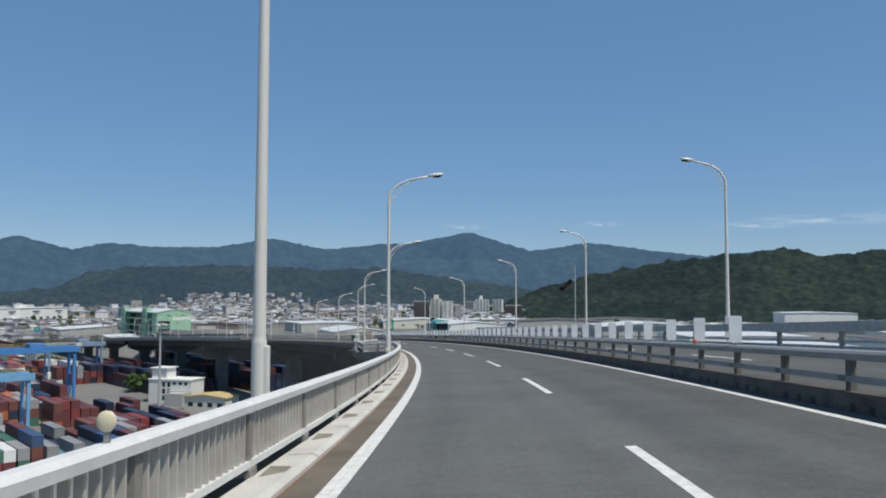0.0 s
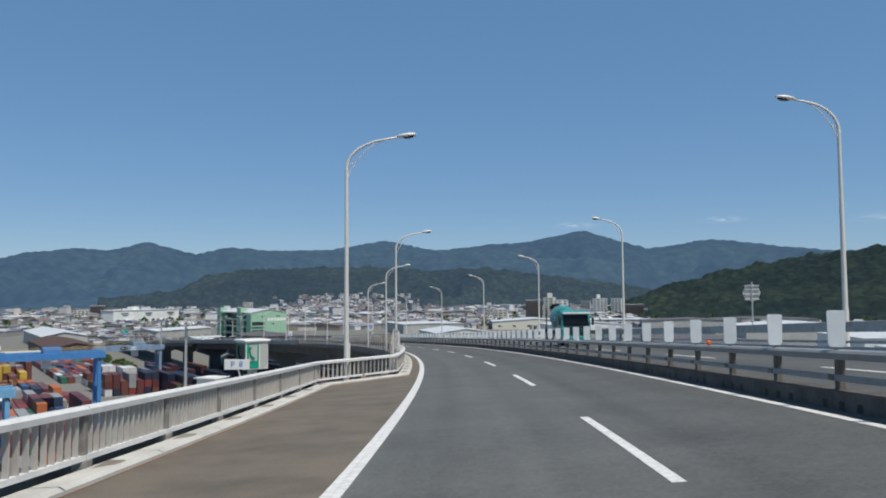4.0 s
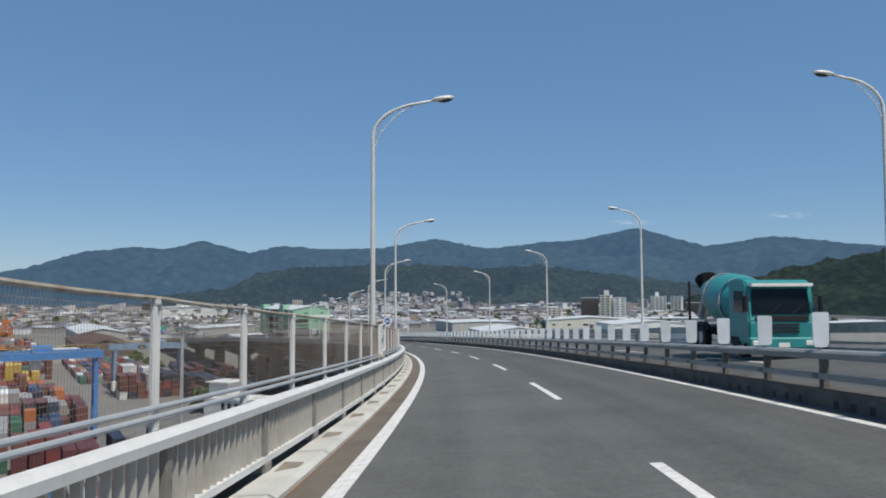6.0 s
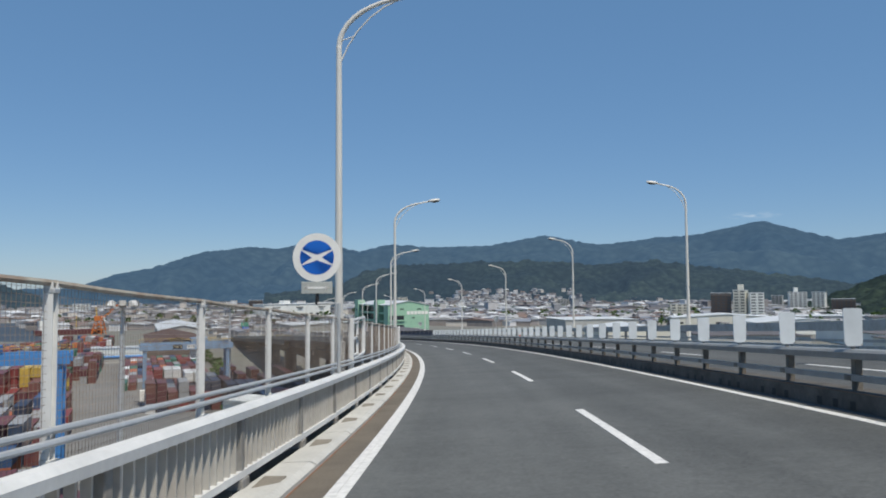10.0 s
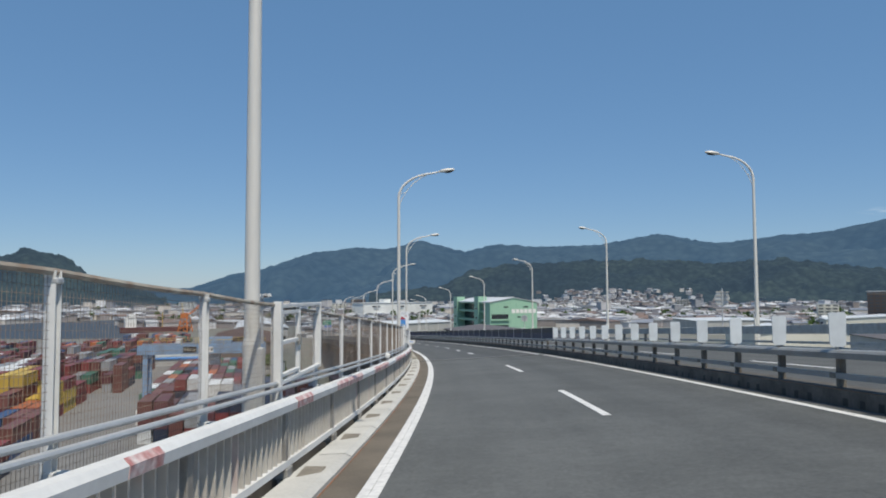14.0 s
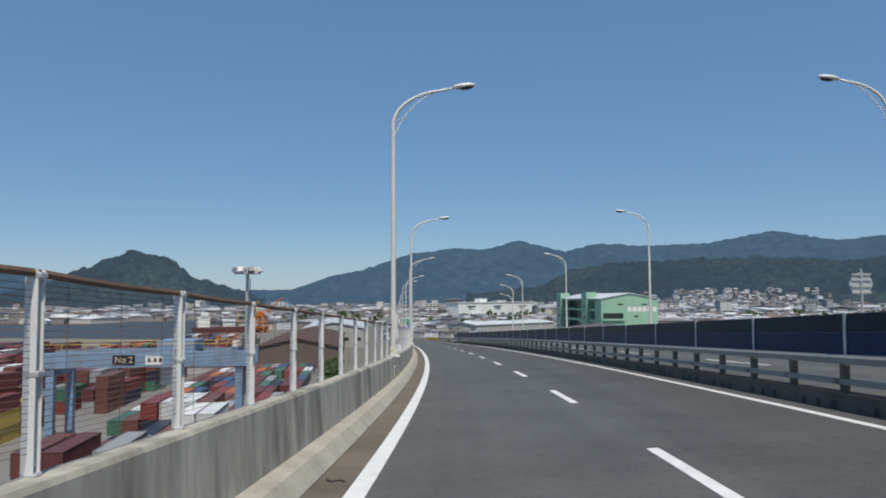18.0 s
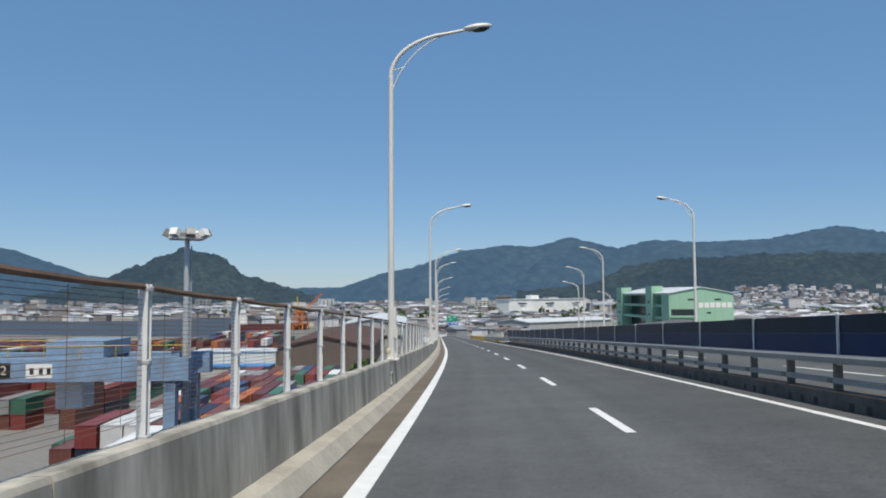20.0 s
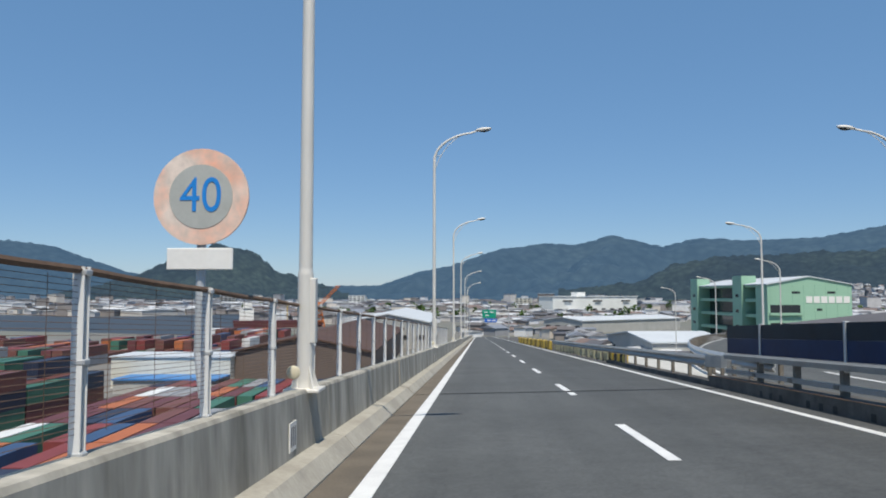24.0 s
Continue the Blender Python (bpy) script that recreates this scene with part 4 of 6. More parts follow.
ME_MBRACKET = block_mesh("bracket", (-0.075, -0.10, -0.045), (0.05, 0.10, 0.045), M_MEDIAN_POST, 0.01)
for k in range(-24, 104, 8):
    median_rail([median_post(k + j) for j in range(9)], 0.0)
_new = [new_median_post(k) for k in range(-8, 67) if new_median_post(k) > S_JOINT + 0.3 and new_median_post(k) < S_JOINT_FAR + 0.6]
for i in range(0, len(_new) - 1, 10):
    median_rail(_new[i:i + 11], 0.03)
random.seed(5)
for k in range(-5, 104):
    s = median_post(k)
    board = tagged(empty("glare_board", stand(s, 7.6, 0.985, random.uniform(-4, 4))), "pale grey-white glare board on a median post", "glare board", "median glare boards")
    share("board", ME_BOARD, Matrix(), board)
    share("bracket", ME_BRACKET, Matrix(), board)
for s in (20.0, 87.7, 157.3, 225.0):
    bm = bmesh.new()
    bmesh.ops.create_uvsphere(bm, u_segments=10, v_segments=6, radius=0.065, matrix=stand(s, 7.48, 1.0) @ Matrix.Diagonal((1, 0.5, 1, 1)))
    tagged(part("reflector", bm, M_RED), "small round orange reflector on the median rail", "reflector", "median reflectors")

# blue glare panels of the newer stretch
ME_PPOST = block_mesh("panel_post", (-0.04, -0.04, -0.18), (0.04, 0.04, 0.72), M_GALV, 0.006)
thing = None
for n, k in enumerate(range(-5, 33)):
    s, e = panel_post(k), min(panel_post(k + 1), S_JOINT_FAR + 0.2)
    if n % 6 == 0:
        m = stand(s, 7.6, 0.9)
        thing = tagged(empty("glare_fence", m), "dark blue glare fence between grey posts on the median rail", "fence", "blue median fences")
    share("fence_post", ME_PPOST, m.inverted() @ stand(s, 7.6, 0.9), thing)
    for name, h0, h1, mat in (("blue_sheet", 0.91, 1.28, M_BLUE_PANEL), ("smoky_sheet", 1.283, 1.60, M_SMOKY)):
        ob = sweep(name, rect(7.585, 7.615, h0, h1), s + 0.04, e - 0.04, mat, step=1.95)
        ob.data.transform(m.inverted())
        ob.parent = thing

# beam guardrail with a turned-back end beyond the joint
W_BEAM = [(7.42, 0.50), (7.36, 0.58), (7.42, 0.66), (7.36, 0.74), (7.42, 0.82), (7.45, 0.82), (7.39, 0.74), (7.45, 0.66), (7.39, 0.58), (7.45, 0.50)]
ME_GPOST = block_mesh("post", (-0.05, -0.05, 0.0), (0.05, 0.05, 0.78), M_MEDIAN_POST, 0.01)
s = S_JOINT_FAR + 1.5
while s < 474:
    m = stand(s, 7.5)
    thing = tagged(empty("beam_guardrail", m), "galvanised corrugated beam guardrail on round posts", "guardrail", "beam guardrail sections")
    ob = sweep("beam", W_BEAM, s, s + 7.98, M_STEEL_GREY, step=1.0)
    ob.data.transform(m.inverted())
    ob.parent = thing
    for k in range(4):
        share("post", ME_GPOST, m.inverted() @ stand(s + 2 * k, 7.52), thing)
    s += 8.0
s = S_JOINT_FAR - 2
while s < 520:
    m = stand(s, 8.0 + ramp_shift(s))
    thing = tagged(empty("beam_guardrail", m), "galvanised beam guardrail curving along the ramp", "guardrail", "beam guardrail sections")
    ob = sweep("beam", [(u + 0.55, h) for u, h in W_BEAM], s, s + 7.98, M_GALV, step=1.0, shift=ramp_shift)
    ob.data.transform(m.inverted())
    ob.parent = thing
    for k in range(4):
        share("post", ME_GPOST, m.inverted() @ stand(s + 2 * k, 8.1 + ramp_shift(s + 2 * k)), thing)
    s += 8.0
bm = bmesh.new()
_end = [at(S_JOINT_FAR + 1.5 - 0.9 * math.sin(math.pi * i / 8), 7.7 + 0.3 * (1 - math.cos(math.pi * i / 8)) - 0.3, 0.0) for i in range(9)]
_rings = [[bm.verts.new(p + Vector((0, 0, h))) for h in (0.5, 0.82)] for p in _end]
for a, b in zip(_rings, _rings[1:]):
    bm.faces.new((a[0], b[0], b[1], a[1]))
bmesh.ops.solidify(bm, geom=bm.faces[:], thickness=0.02)
tagged(part("guardrail_end", bm, M_GALV), "rounded sleeve end of the beam guardrail", "guardrail")
# lane barrier blocks: bright yellow where the lanes join, faded cream beside the beam
for s0, s1, mats, words in ((446.0, 450.0, (M_YELLOW, M_BLACK), "yellow and black plastic lane barrier block"), (450.4, 477.0, (M_FADED,), "faded cream-yellow plastic lane barrier block"), (477.5, 530.0, (M_YELLOW, M_YELLOW, M_BLACK), "bright yellow plastic lane barrier block")):
    s, k = s0, 0
    while s < s1 - 1:
        drum = tagged(empty("crash_barrier", stand(s, 7.56 if s < 477 else 7.3)), words, "barrier", "lane barrier blocks")
        for j in range(3):
            bm = bmesh.new()
            box(bm, (-0.09, j * 0.75, 0), (0.09, j * 0.75 + 0.34, 0.55 if s < 477 else 0.72), None, 0.03)
            part("segment", bm, mats[(j + k) % len(mats)], drum)
        bm = bmesh.new()
        box(bm, (-0.05, 0, 0.12), (0.05, 1.92, 0.4), None, 0.02)
        part("link", bm, mats[0], drum)
        s += 2.25
        k += 1
_v, _f = [], []
for i in range(13):
    s = 433.0 + i * 2
    _v += [at(s, 7.76, 0.05), at(s, 8.0 + ramp_shift(s), 0.05)]
    if i:
        _f.append((2 * i - 2, 2 * i - 1, 2 * i + 1, 2 * i))
structure(mesh("gore", _v, _f, M_KERB), "pale concrete gore between the road and the ramp", "pavement")

# ---- outer parapet of the opposite carriageway ----
structure(sweep("kerb", rect(15.6, 17.2, -0.3, 0.1), S_MIN, 700, M_KERB, shift=ramp_shift), "pale concrete kerb of the opposite carriageway", "kerb")
ME_OPOST = block_mesh("post", (-0.07, -0.12, 0.1), (0.07, 0.12, 0.79), M_RAIL_POST, 0.01)
s = -60.6
while s < 560:
    n = 5
    u = 15.9
    m = stand(s, u + ramp_shift(s))
    inv = m.inverted()
    thing = tagged(empty("steel_railing", m), "weathered grey steel railing with a deep top beam", "railing", "far railing sections")
    for name, prof in (("top_rail", rect(u - 0.12, u + 0.12, 0.78, 1.16)), ("middle_rail", rect(u - 0.04, u + 0.04, 0.36, 0.46)), ("bottom_rail", rect(u - 0.06, u + 0.06, 0.1, 0.24))):
        ob = sweep(name, prof, s + 0.01, s + n * 4.95 - 0.01, M_STEEL_SHADE, step=1.65, shift=ramp_shift)
        ob.data.transform(inv)
        ob.parent = thing
    for k in range(n):
        q = s + k * 4.95
        share("post", ME_OPOST, inv @ stand(q, u + ramp_shift(q)), thing)
    s += n * 4.95


# ---- street lamps ----
def mesh_of(name, bm, mat, smooth=False):
    me = bpy.data.meshes.new(name)
    bm.to_mesh(me)
    bm.free()
    me.materials.append(mat)
    if smooth:
        me.polygons.foreach_set("use_smooth", [True] * len(me.polygons))
    return me


def lamp_arm_points(top, bow, drop=1.25, reach=1.9):
    """A quarter of an ellipse that leaves the pole upright and ends nearly level."""
    pts = []
    for i in range(10):
        a = radians(80) * i / 9
        pts.append((reach * bow * (1 - math.cos(a)), 0, top - drop * bow + (drop - 0.03) * bow * math.sin(a)))
    return pts


def street_lamp(foot, top, bow=1.0, thick=1.0, sleeve=2.2, arm=1.0):
    """A tapered pole with a bowed arm, a thin brace under it, a lantern and a fuse box; foot is where its base plate lies over the road."""
    thing = empty("street_lamp")
    part("pole", bm_tube([(0, 0, foot), (0, 0, foot + 0.02), (0, 0, foot + 0.04), (0, 0, foot + sleeve - 0.02), (0, 0, foot + sleeve), (0, 0, foot + sleeve + 0.05), (0, 0, foot + sleeve + 0.07), (0, 0, top - 1.24 * bow - 0.02), (0, 0, top - 1.24 * bow)], [0.125 * thick] * 3 + [0.12 * thick, 0.12 * thick, 0.105 * thick, 0.105 * thick, 0.068, 0.068], 16), M_POLE, thing, smooth=True)
    part("arm", bm_tube([(0, 0, top - 1.6 * bow)] + lamp_arm_points(top, bow, reach=1.9 * arm) + [(2.2 * arm, 0, top + 0.075)], [0.068] * 3 + [0.06] * 4 + [0.05] * 3 + [0.045, 0.04], 12), M_POLE, thing, smooth=True)
    part("brace", bm_tube([(x * arm, 0, top + z * bow) for x, z in ((0.05, -1.6), (0.22, -1.22), (0.45, -0.86), (0.75, -0.53), (1.1, -0.27), (1.5, -0.07))], 0.02, 6), M_POLE, thing)
    part("strut", bm_tube([(0.04, 0, top - 1.1 * bow), (0.36 * arm, 0, top - 0.99 * bow)], 0.014, 6), M_POLE, thing)
    bm = bmesh.new()
    bmesh.ops.create_uvsphere(bm, u_segments=14, v_segments=8, radius=1.0, matrix=pose(2.2 * arm + 0.24, 0, top + 0.12, 0, -7, 0) @ Matrix.Diagonal((0.42, 0.16, 0.10, 1)))
    lantern = part("lantern", bm, M_POLE, thing, smooth=True)
    bm = bmesh.new()
    bmesh.ops.create_uvsphere(bm, u_segments=12, v_segments=6, radius=1.0, matrix=pose(2.2 * arm + 0.31, 0, top + 0.085, 0, -7, 0) @ Matrix.Diagonal((0.28, 0.13, 0.10, 1)))
    part("glass", bm, M_WINDOW, lantern, "dark glass under the lantern", smooth=True)
    bm = bmesh.new()
    box(bm, (0.08 * thick, -0.07, foot + sleeve * 0.4), (0.08 * thick + 0.075, 0.07, foot + sleeve - 0.06), None, 0.01)
    part("fuse_box", bm, M_POLE, thing)
    bm = bmesh.new()
    box(bm, (-0.22, -0.22, foot - 0.02), (0.22, 0.22, foot + 0.025), None, 0.01)
    part("base_plate", bm, M_POLE, thing)
    for a in range(4):
        bm = bmesh.new()
        vs = [bm.verts.new(p) for p in ((0.1, -0.01, foot + 0.02), (0.21, -0.01, foot + 0.02), (0.1, -0.01, foot + 0.3), (0.1, 0.01, foot + 0.02), (0.21, 0.01, foot + 0.02), (0.1, 0.01, foot + 0.3))]
        for f in ((0, 1, 2), (5, 4, 3), (0, 3, 4, 1), (1, 4, 5, 2), (2, 5, 3, 0)):
            bm.faces.new([vs[i] for i in f])
        bmesh.ops.transform(bm, matrix=pose(0, 0, 0, 0, 0, 45 + 90 * a), verts=bm.verts)
        part("rib", bm, M_POLE, thing)
    return tagged(thing, "grey galvanised street lamp with bowed arm", "street lamp", "street lamps")


lamp_low = street_lamp(-0.6, 9.83, 1.0, 0.9)
lamp_far = street_lamp(-0.6, 10.05, arm=0.86)
lamp_wall = street_lamp(0.92, 10.05, 1.0, 0.82, 1.45)
lamp_joint = street_lamp(0.92, 10.4, 1.08, 0.82, 1.45)
lamp_tall = street_lamp(0.92, 11.6, 1.15, 0.82, 1.45)
left_lamps = [-18.5, 10.95, 39.65, 69.0, 99.5, 128.9, 157.4, 187.2, 216.5, 245.6, 274.9, 302.2, 330.9, 361.0, 391.2, 421.9, 450.0, 480, 509, 538, 567]
right_lamps = [-17.3, 11.9, 41.3, 70.4, 99.0, 130.0, 159.0, 188.0, 216.8, 245.4, 275.8, 303.6, 332.4, 362.0, 392.0, 421.8, 446.5]
first = {}
for s in left_lamps:
    src = lamp_low if s < S_JOINT else lamp_wall if s < 400 else lamp_joint if s < 430 else lamp_tall
    m = stand(s, (-2.95 if 90 < s < 108 else -1.57) if s < S_JOINT else -1.02)
    if src not in first:
        first[src] = True
        src.matrix_world = m
    else:
        copy_thing(src, m)
    if s < S_JOINT:
        continue
    bm = bmesh.new()
    bmesh.ops.create_uvsphere(bm, u_segments=12, v_segments=8, radius=0.085, matrix=stand(s - 0.35, -1.08, 1.15) @ Matrix.Diagonal((1, 0.35, 1, 1)))
    tagged(part("delineator", bm, M_CREAM), "cream round delineator on the parapet", "delineator", "round delineators")
    if s > S_JOINT:
        bm = bmesh.new()
        box(bm, (0, -0.15, 0.32), (0.012, 0.15, 0.64), stand(s - 1.05, -0.912))
        plate = tagged(part("pole_plate", bm, M_SIGN_WHITE), "small white plate with dark bars on the parapet", "plate", "parapet plates")
        for q in (-0.08, 0.0, 0.08):
            bm = bmesh.new()
            box(bm, (0.012, q - 0.012, 0.37), (0.016, q + 0.012, 0.59), stand(s - 1.05, -0.912))
            part("bar", bm, M_PRINT, plate)
for s, mat, words in ((5.2, M_CREAM, "cream round delineator on a dark bracket on the railing"), (27.5, M_CREAM, "cream round delineator on a dark bracket on the railing"), (50.4, M_CREAM, "cream round delineator on a dark bracket on the railing"), (104.4, M_CREAM, "cream round delineator beside the end of the fence"),
                      (126.1, M_CREAM, "cream round delineator on the railing beside the fence"), (257.7, M_SIGN_WHITE, "white round delineator on the railing")):
    mark = tagged(empty("delineator", stand(s, -1.05, 0.9)), words, "delineator", "round delineators")
    bm = bmesh.new()
    bmesh.ops.create_uvsphere(bm, u_segments=14, v_segments=8, radius=0.074, matrix=pose(0, 0, 0.19) @ Matrix.Diagonal((1, 0.35, 1, 1)))
    part("reflector", bm, mat, mark, smooth=True)
    bm = bmesh.new()
    box(bm, (-0.02, 0.0, 0.0), (0.02, 0.03, 0.14))
    part("bracket", bm, M_STEEL_GREY, mark)
for s in right_lamps:
    m = stand(s, (16.95 if s < 460 else 13.0) + ramp_shift(s), 0.0, 180)
    if s == right_lamps[0]:
        lamp_far.matrix_world = m
    else:
        copy_thing(lamp_far, m)
# lamps along the ramp that swings away
for s, u, top, foot in ((475, 24.0, 9.75, -0.6), (501, 35.5, 9.0, -13.7), (528, 36.5, 8.9, -12.4), (567, 40.5, 9.5, -10.6)):
    street_lamp(foot, top).matrix_world = stand(s, u, 0.0, 180)


# ---- signs ----
def disc(bm, r, y0, y1, n=40, centre=(0, 0)):
    rings = [[bm.verts.new((centre[0] + r * math.sin(2 * math.pi * k / n), y, centre[1] + r * math.cos(2 * math.pi * k / n))) for k in range(n)] for y in (y0, y1)]
    bm.faces.new(rings[0]), bm.faces.new(rings[1][::-1])
    for k in range(n):
        bm.faces.new((rings[0][k], rings[1][k], rings[1][(k + 1) % n], rings[0][(k + 1) % n]))


def letters(text, size, m, mat, parent, name="lettering", squeeze=1.0, depth=0.002):
    cu = bpy.data.curves.new(name, 'FONT')
    cu.body, cu.size, cu.align_x, cu.align_y, cu.extrude = text, size, 'CENTER', 'CENTER', depth
    ob = new(name, cu)
    me = bpy.data.meshes.new_from_object(ob.evaluated_get(bpy.context.evaluated_depsgraph_get()))
    bpy.data.objects.remove(ob)
    me.materials.clear()
    me.materials.append(mat)
    out = new(name, me)
    out.parent = parent
    out.matrix_basis = m @ pose(0, 0, 0, 90, 0, 0) @ Matrix.Diagonal((squeeze, 1, 1, 1))
    return out


# no-stopping sign: white ring, blue face cut by a cross, with an arrow plate
sign = tagged(empty("no_stopping_sign", stand(184.0, -1.5, 0.6)), "round no-stopping sign, blue face with faded pale ring and cross", "traffic sign")
bm = bmesh.new()
disc(bm, 0.47, -0.012, 0.012)
part("disc", bm, M_SIGN_WHITE, sign).location = (0, -0.08, 2.6)
bm = bmesh.new()
for a0, a1 in ((-62, 62), (118, 242), (66, 114), (246, 294)):
    pts = [(0.33 * math.sin(radians(a)), 0.33 * math.cos(radians(a))) for a in np.linspace(a0, a1, 14)]
    mid = radians((a0 + a1) / 2)
    k = 0.055 if a1 - a0 > 100 else 0.10
    pts.append((k * math.sin(mid), k * math.cos(mid)))
    f = [bm.verts.new((x, -0.016, z)) for x, z in pts]
    bm.faces.new(f)
bmesh.ops.solidify(bm, geom=bm.faces[:], thickness=0.003)
part("blue_face", bm, M_SIGN_BLUE, sign).location = (0, -0.08, 2.6)
plate_part("arrow_plate", -0.30, 0.30, 1.9, 2.13, -0.1, -0.08, M_SIGN_BACK, sign)
plate_part("arrow_shaft", -0.18, 0.18, 1.995, 2.035, -0.104, -0.1, M_SIGN_WHITE, sign, "", 0)
for d in (-1, 1):
    bm = bmesh.new()
    vs = [bm.verts.new(p) for p in ((d * 0.25, -0.104, 2.015), (d * 0.16, -0.104, 2.07), (d * 0.16, -0.104, 1.96))]
    bm.faces.new(vs)
    bmesh.ops.solidify(bm, geom=bm.faces[:], thickness=0.003)
    part("arrow_head", bm, M_SIGN_WHITE, sign)
part("sign_pole", bm_tube([(0, -0.05, 2.9), (0, -0.05, 1.68)], 0.035, 10), M_BLACK, sign)
part("sign_arm", bm_tube([(0, -0.05, 1.71), (0.42, -0.05, 1.71), (0.42, -0.05, 0.0)], 0.035, 10), M_GALV, sign)

# no-throwing board
board = tagged(empty("no_throwing_board", stand(294.5, -1.5, 0.3)), "white warning board with black lettering and a coloured drawing", "sign board")
plate_part("panel", -0.445, 0.445, 1.81, 3.07, -0.095, -0.075, M_SIGN_BRIGHT, board)
letters("なげるな", 0.155, pose(0, -0.099, 2.95), M_PRINT, board, squeeze=1.05)
bm = bmesh.new()
fl = [(-0.17, 2.50), (-0.26, 2.58), (-0.19, 2.60), (-0.2, 2.66), (-0.14, 2.62), (-0.12, 2.74), (-0.06, 2.64), (-0.02, 2.72), (0.0, 2.65), (0.05, 2.68), (0.06, 2.60), (0.12, 2.63), (0.13, 2.58), (0.2, 2.59), (0.17, 2.50)]
f = bm.faces.new([bm.verts.new((x, -0.0975, z)) for x, z in fl])
bmesh.ops.solidify(bm, geom=bm.faces[:], thickness=0.003)
part("red_flame_shape", bm, M_FLAME, board)
plate_part("blue_shape", -0.22, 0.22, 2.18, 2.50, -0.099, -0.094, M_TRUCK_BLUE, board, "", 0.004)
plate_part("blue_shape", -0.24, 0.24, 2.01, 2.20, -0.102, -0.094, M_TRUCK_BLUE, board, "", 0.004)
plate_part("grey_shape", -0.1, 0.1, 2.06, 2.14, -0.106, -0.102, M_SIGN_BACK, board, "", 0.002)
for x in (-0.22, -0.13, 0.10, 0.19):
    plate_part("stripe", x, x + 0.045, 1.96, 2.01, -0.1, -0.094, M_YELLOW, board, "", 0)
    plate_part("stripe", x + 0.045, x + 0.08, 1.96, 2.01, -0.1, -0.094, M_PRINT, board, "", 0)
for x in (-0.19, 0.14):
    plate_part("black_shape", x, x + 0.06, 1.89, 1.96, -0.1, -0.094, M_PRINT, board, "", 0)
bm = bmesh.new()
box(bm, (-0.09, -0.1, -0.03), (0.05, -0.094, 0.03))
part("white_shape", bm, M_SIGN_BACK, board).matrix_basis = pose(0.24, 0, 2.77, 0, 25, 0)
bm = bmesh.new()
box(bm, (0.03, -0.102, -0.03), (0.1, -0.096, 0.03))
part("orange_shape", bm, M_FLAME, board).matrix_basis = pose(0.24, 0, 2.77, 0, 25, 0)
plate_part("ground_bar", -0.38, 0.38, 1.875, 1.882, -0.099, -0.095, M_PRINT, board, "", 0)
part("sign_pole", bm_tube([(0, -0.02, 3.0), (0, -0.02, 0.9), (0.12, -0.1, 0.2)], 0.045, 10), M_GALV, board)

# speed limit sign
sign = tagged(empty("speed_limit_sign", stand(419.4, -1.46, 0.5)), "round speed limit sign 40 with a faded pinkish ring", "traffic sign")
bm = bmesh.new()
disc(bm, 0.45, -0.012, 0.012)
part("disc", bm, M_SIGN_FADED, sign).location = (0.04, -0.08, 2.40)
bm = bmesh.new()
disc(bm, 0.30, -0.016, -0.011)
part("face", bm, M_SIGN_BACK, sign).location = (0.04, -0.08, 2.40)
letters("40", 0.46, pose(0.04, -0.099, 2.40), M_SIGN_BLUE2, sign, "number", 0.88)
plate_part("blank_plate", -0.27, 0.35, 1.72, 1.92, -0.1, -0.08, M_SIGN_WHITE, sign)
part("sign_pole", bm_tube([(0.02, 0.0, 2.7), (0.02, 0.0, 1.6), (0.02, -0.02, 0.95), (0.1, -0.1, 0.55)], 0.045, 10), M_GALV, sign)

for s, h, txt in ((282.5, 1.08, "P 6"), (332.0, 1.06, "P 5"), (381.6, 1.10, "P 4")):
    tag = tagged(empty("pier_number_plate", stand(s, -1.0, h)), "small white pier number plate with blue lettering", "plate", "pier number plates")
    plate_part("plate", -0.19, 0.19, 0.02, 0.24, -0.01, 0.01, M_SIGN_WHITE, tag, "", 0.003)
    letters(txt, 0.17, pose(0, -0.014, 0.13), M_SIGN_BLUE2, tag, squeeze=1.0)
    part("stub", bm_tube([(0, 0.02, 0.1), (0, 0.02, 0.88 - h)], 0.02, 6), M_GALV, tag)
tag = tagged(empty("pier_number_plate", stand(88.2, -4.33, 1.07)), "small white pier number plate with blue lettering", "plate", "pier number plates")
plate_part("plate", -0.32, 0.32, 0.0, 0.26, -0.01, 0.01, M_SIGN_WHITE, tag, "", 0.003)
letters("P  8", 0.2, pose(0, -0.014, 0.13), M_SIGN_BLUE2, tag)
part("stub", bm_tube([(0, 0.02, 0.1), (0.1, 0.02, -0.25)], 0.02, 6), M_GALV, tag)

phone = tagged(empty("emergency_phone_box", stand(90.0, -4.4, 0.1, 38)), "white emergency telephone box with green pictogram panels", "phone box")
plate_part("body", -0.33, 0.33, 0.92, 1.68, -0.33, 0.33, M_SIGN_WHITE, phone, "", 0.02)
plate_part("roof", -0.38, 0.38, 1.68, 1.74, -0.38, 0.38, M_SIGN_WHITE, phone, "", 0.015)
plate_part("green_panel", -0.338, -0.33, 0.96, 1.64, -0.30, 0.30, M_SIGN_GREEN, phone, "", 0)
plate_part("dark_panel", -0.342, -0.338, 1.16, 1.60, -0.24, 0.24, M_BROWN_WALL, phone, "", 0)
plate_part("green_panel", -0.30, 0.05, 0.96, 1.64, -0.338, -0.33, M_SIGN_GREEN, phone, "", 0)
plate_part("pale_panel", -0.25, 0.0, 1.16, 1.60, -0.342, -0.338, M_SIGN_BACK, phone, "", 0)
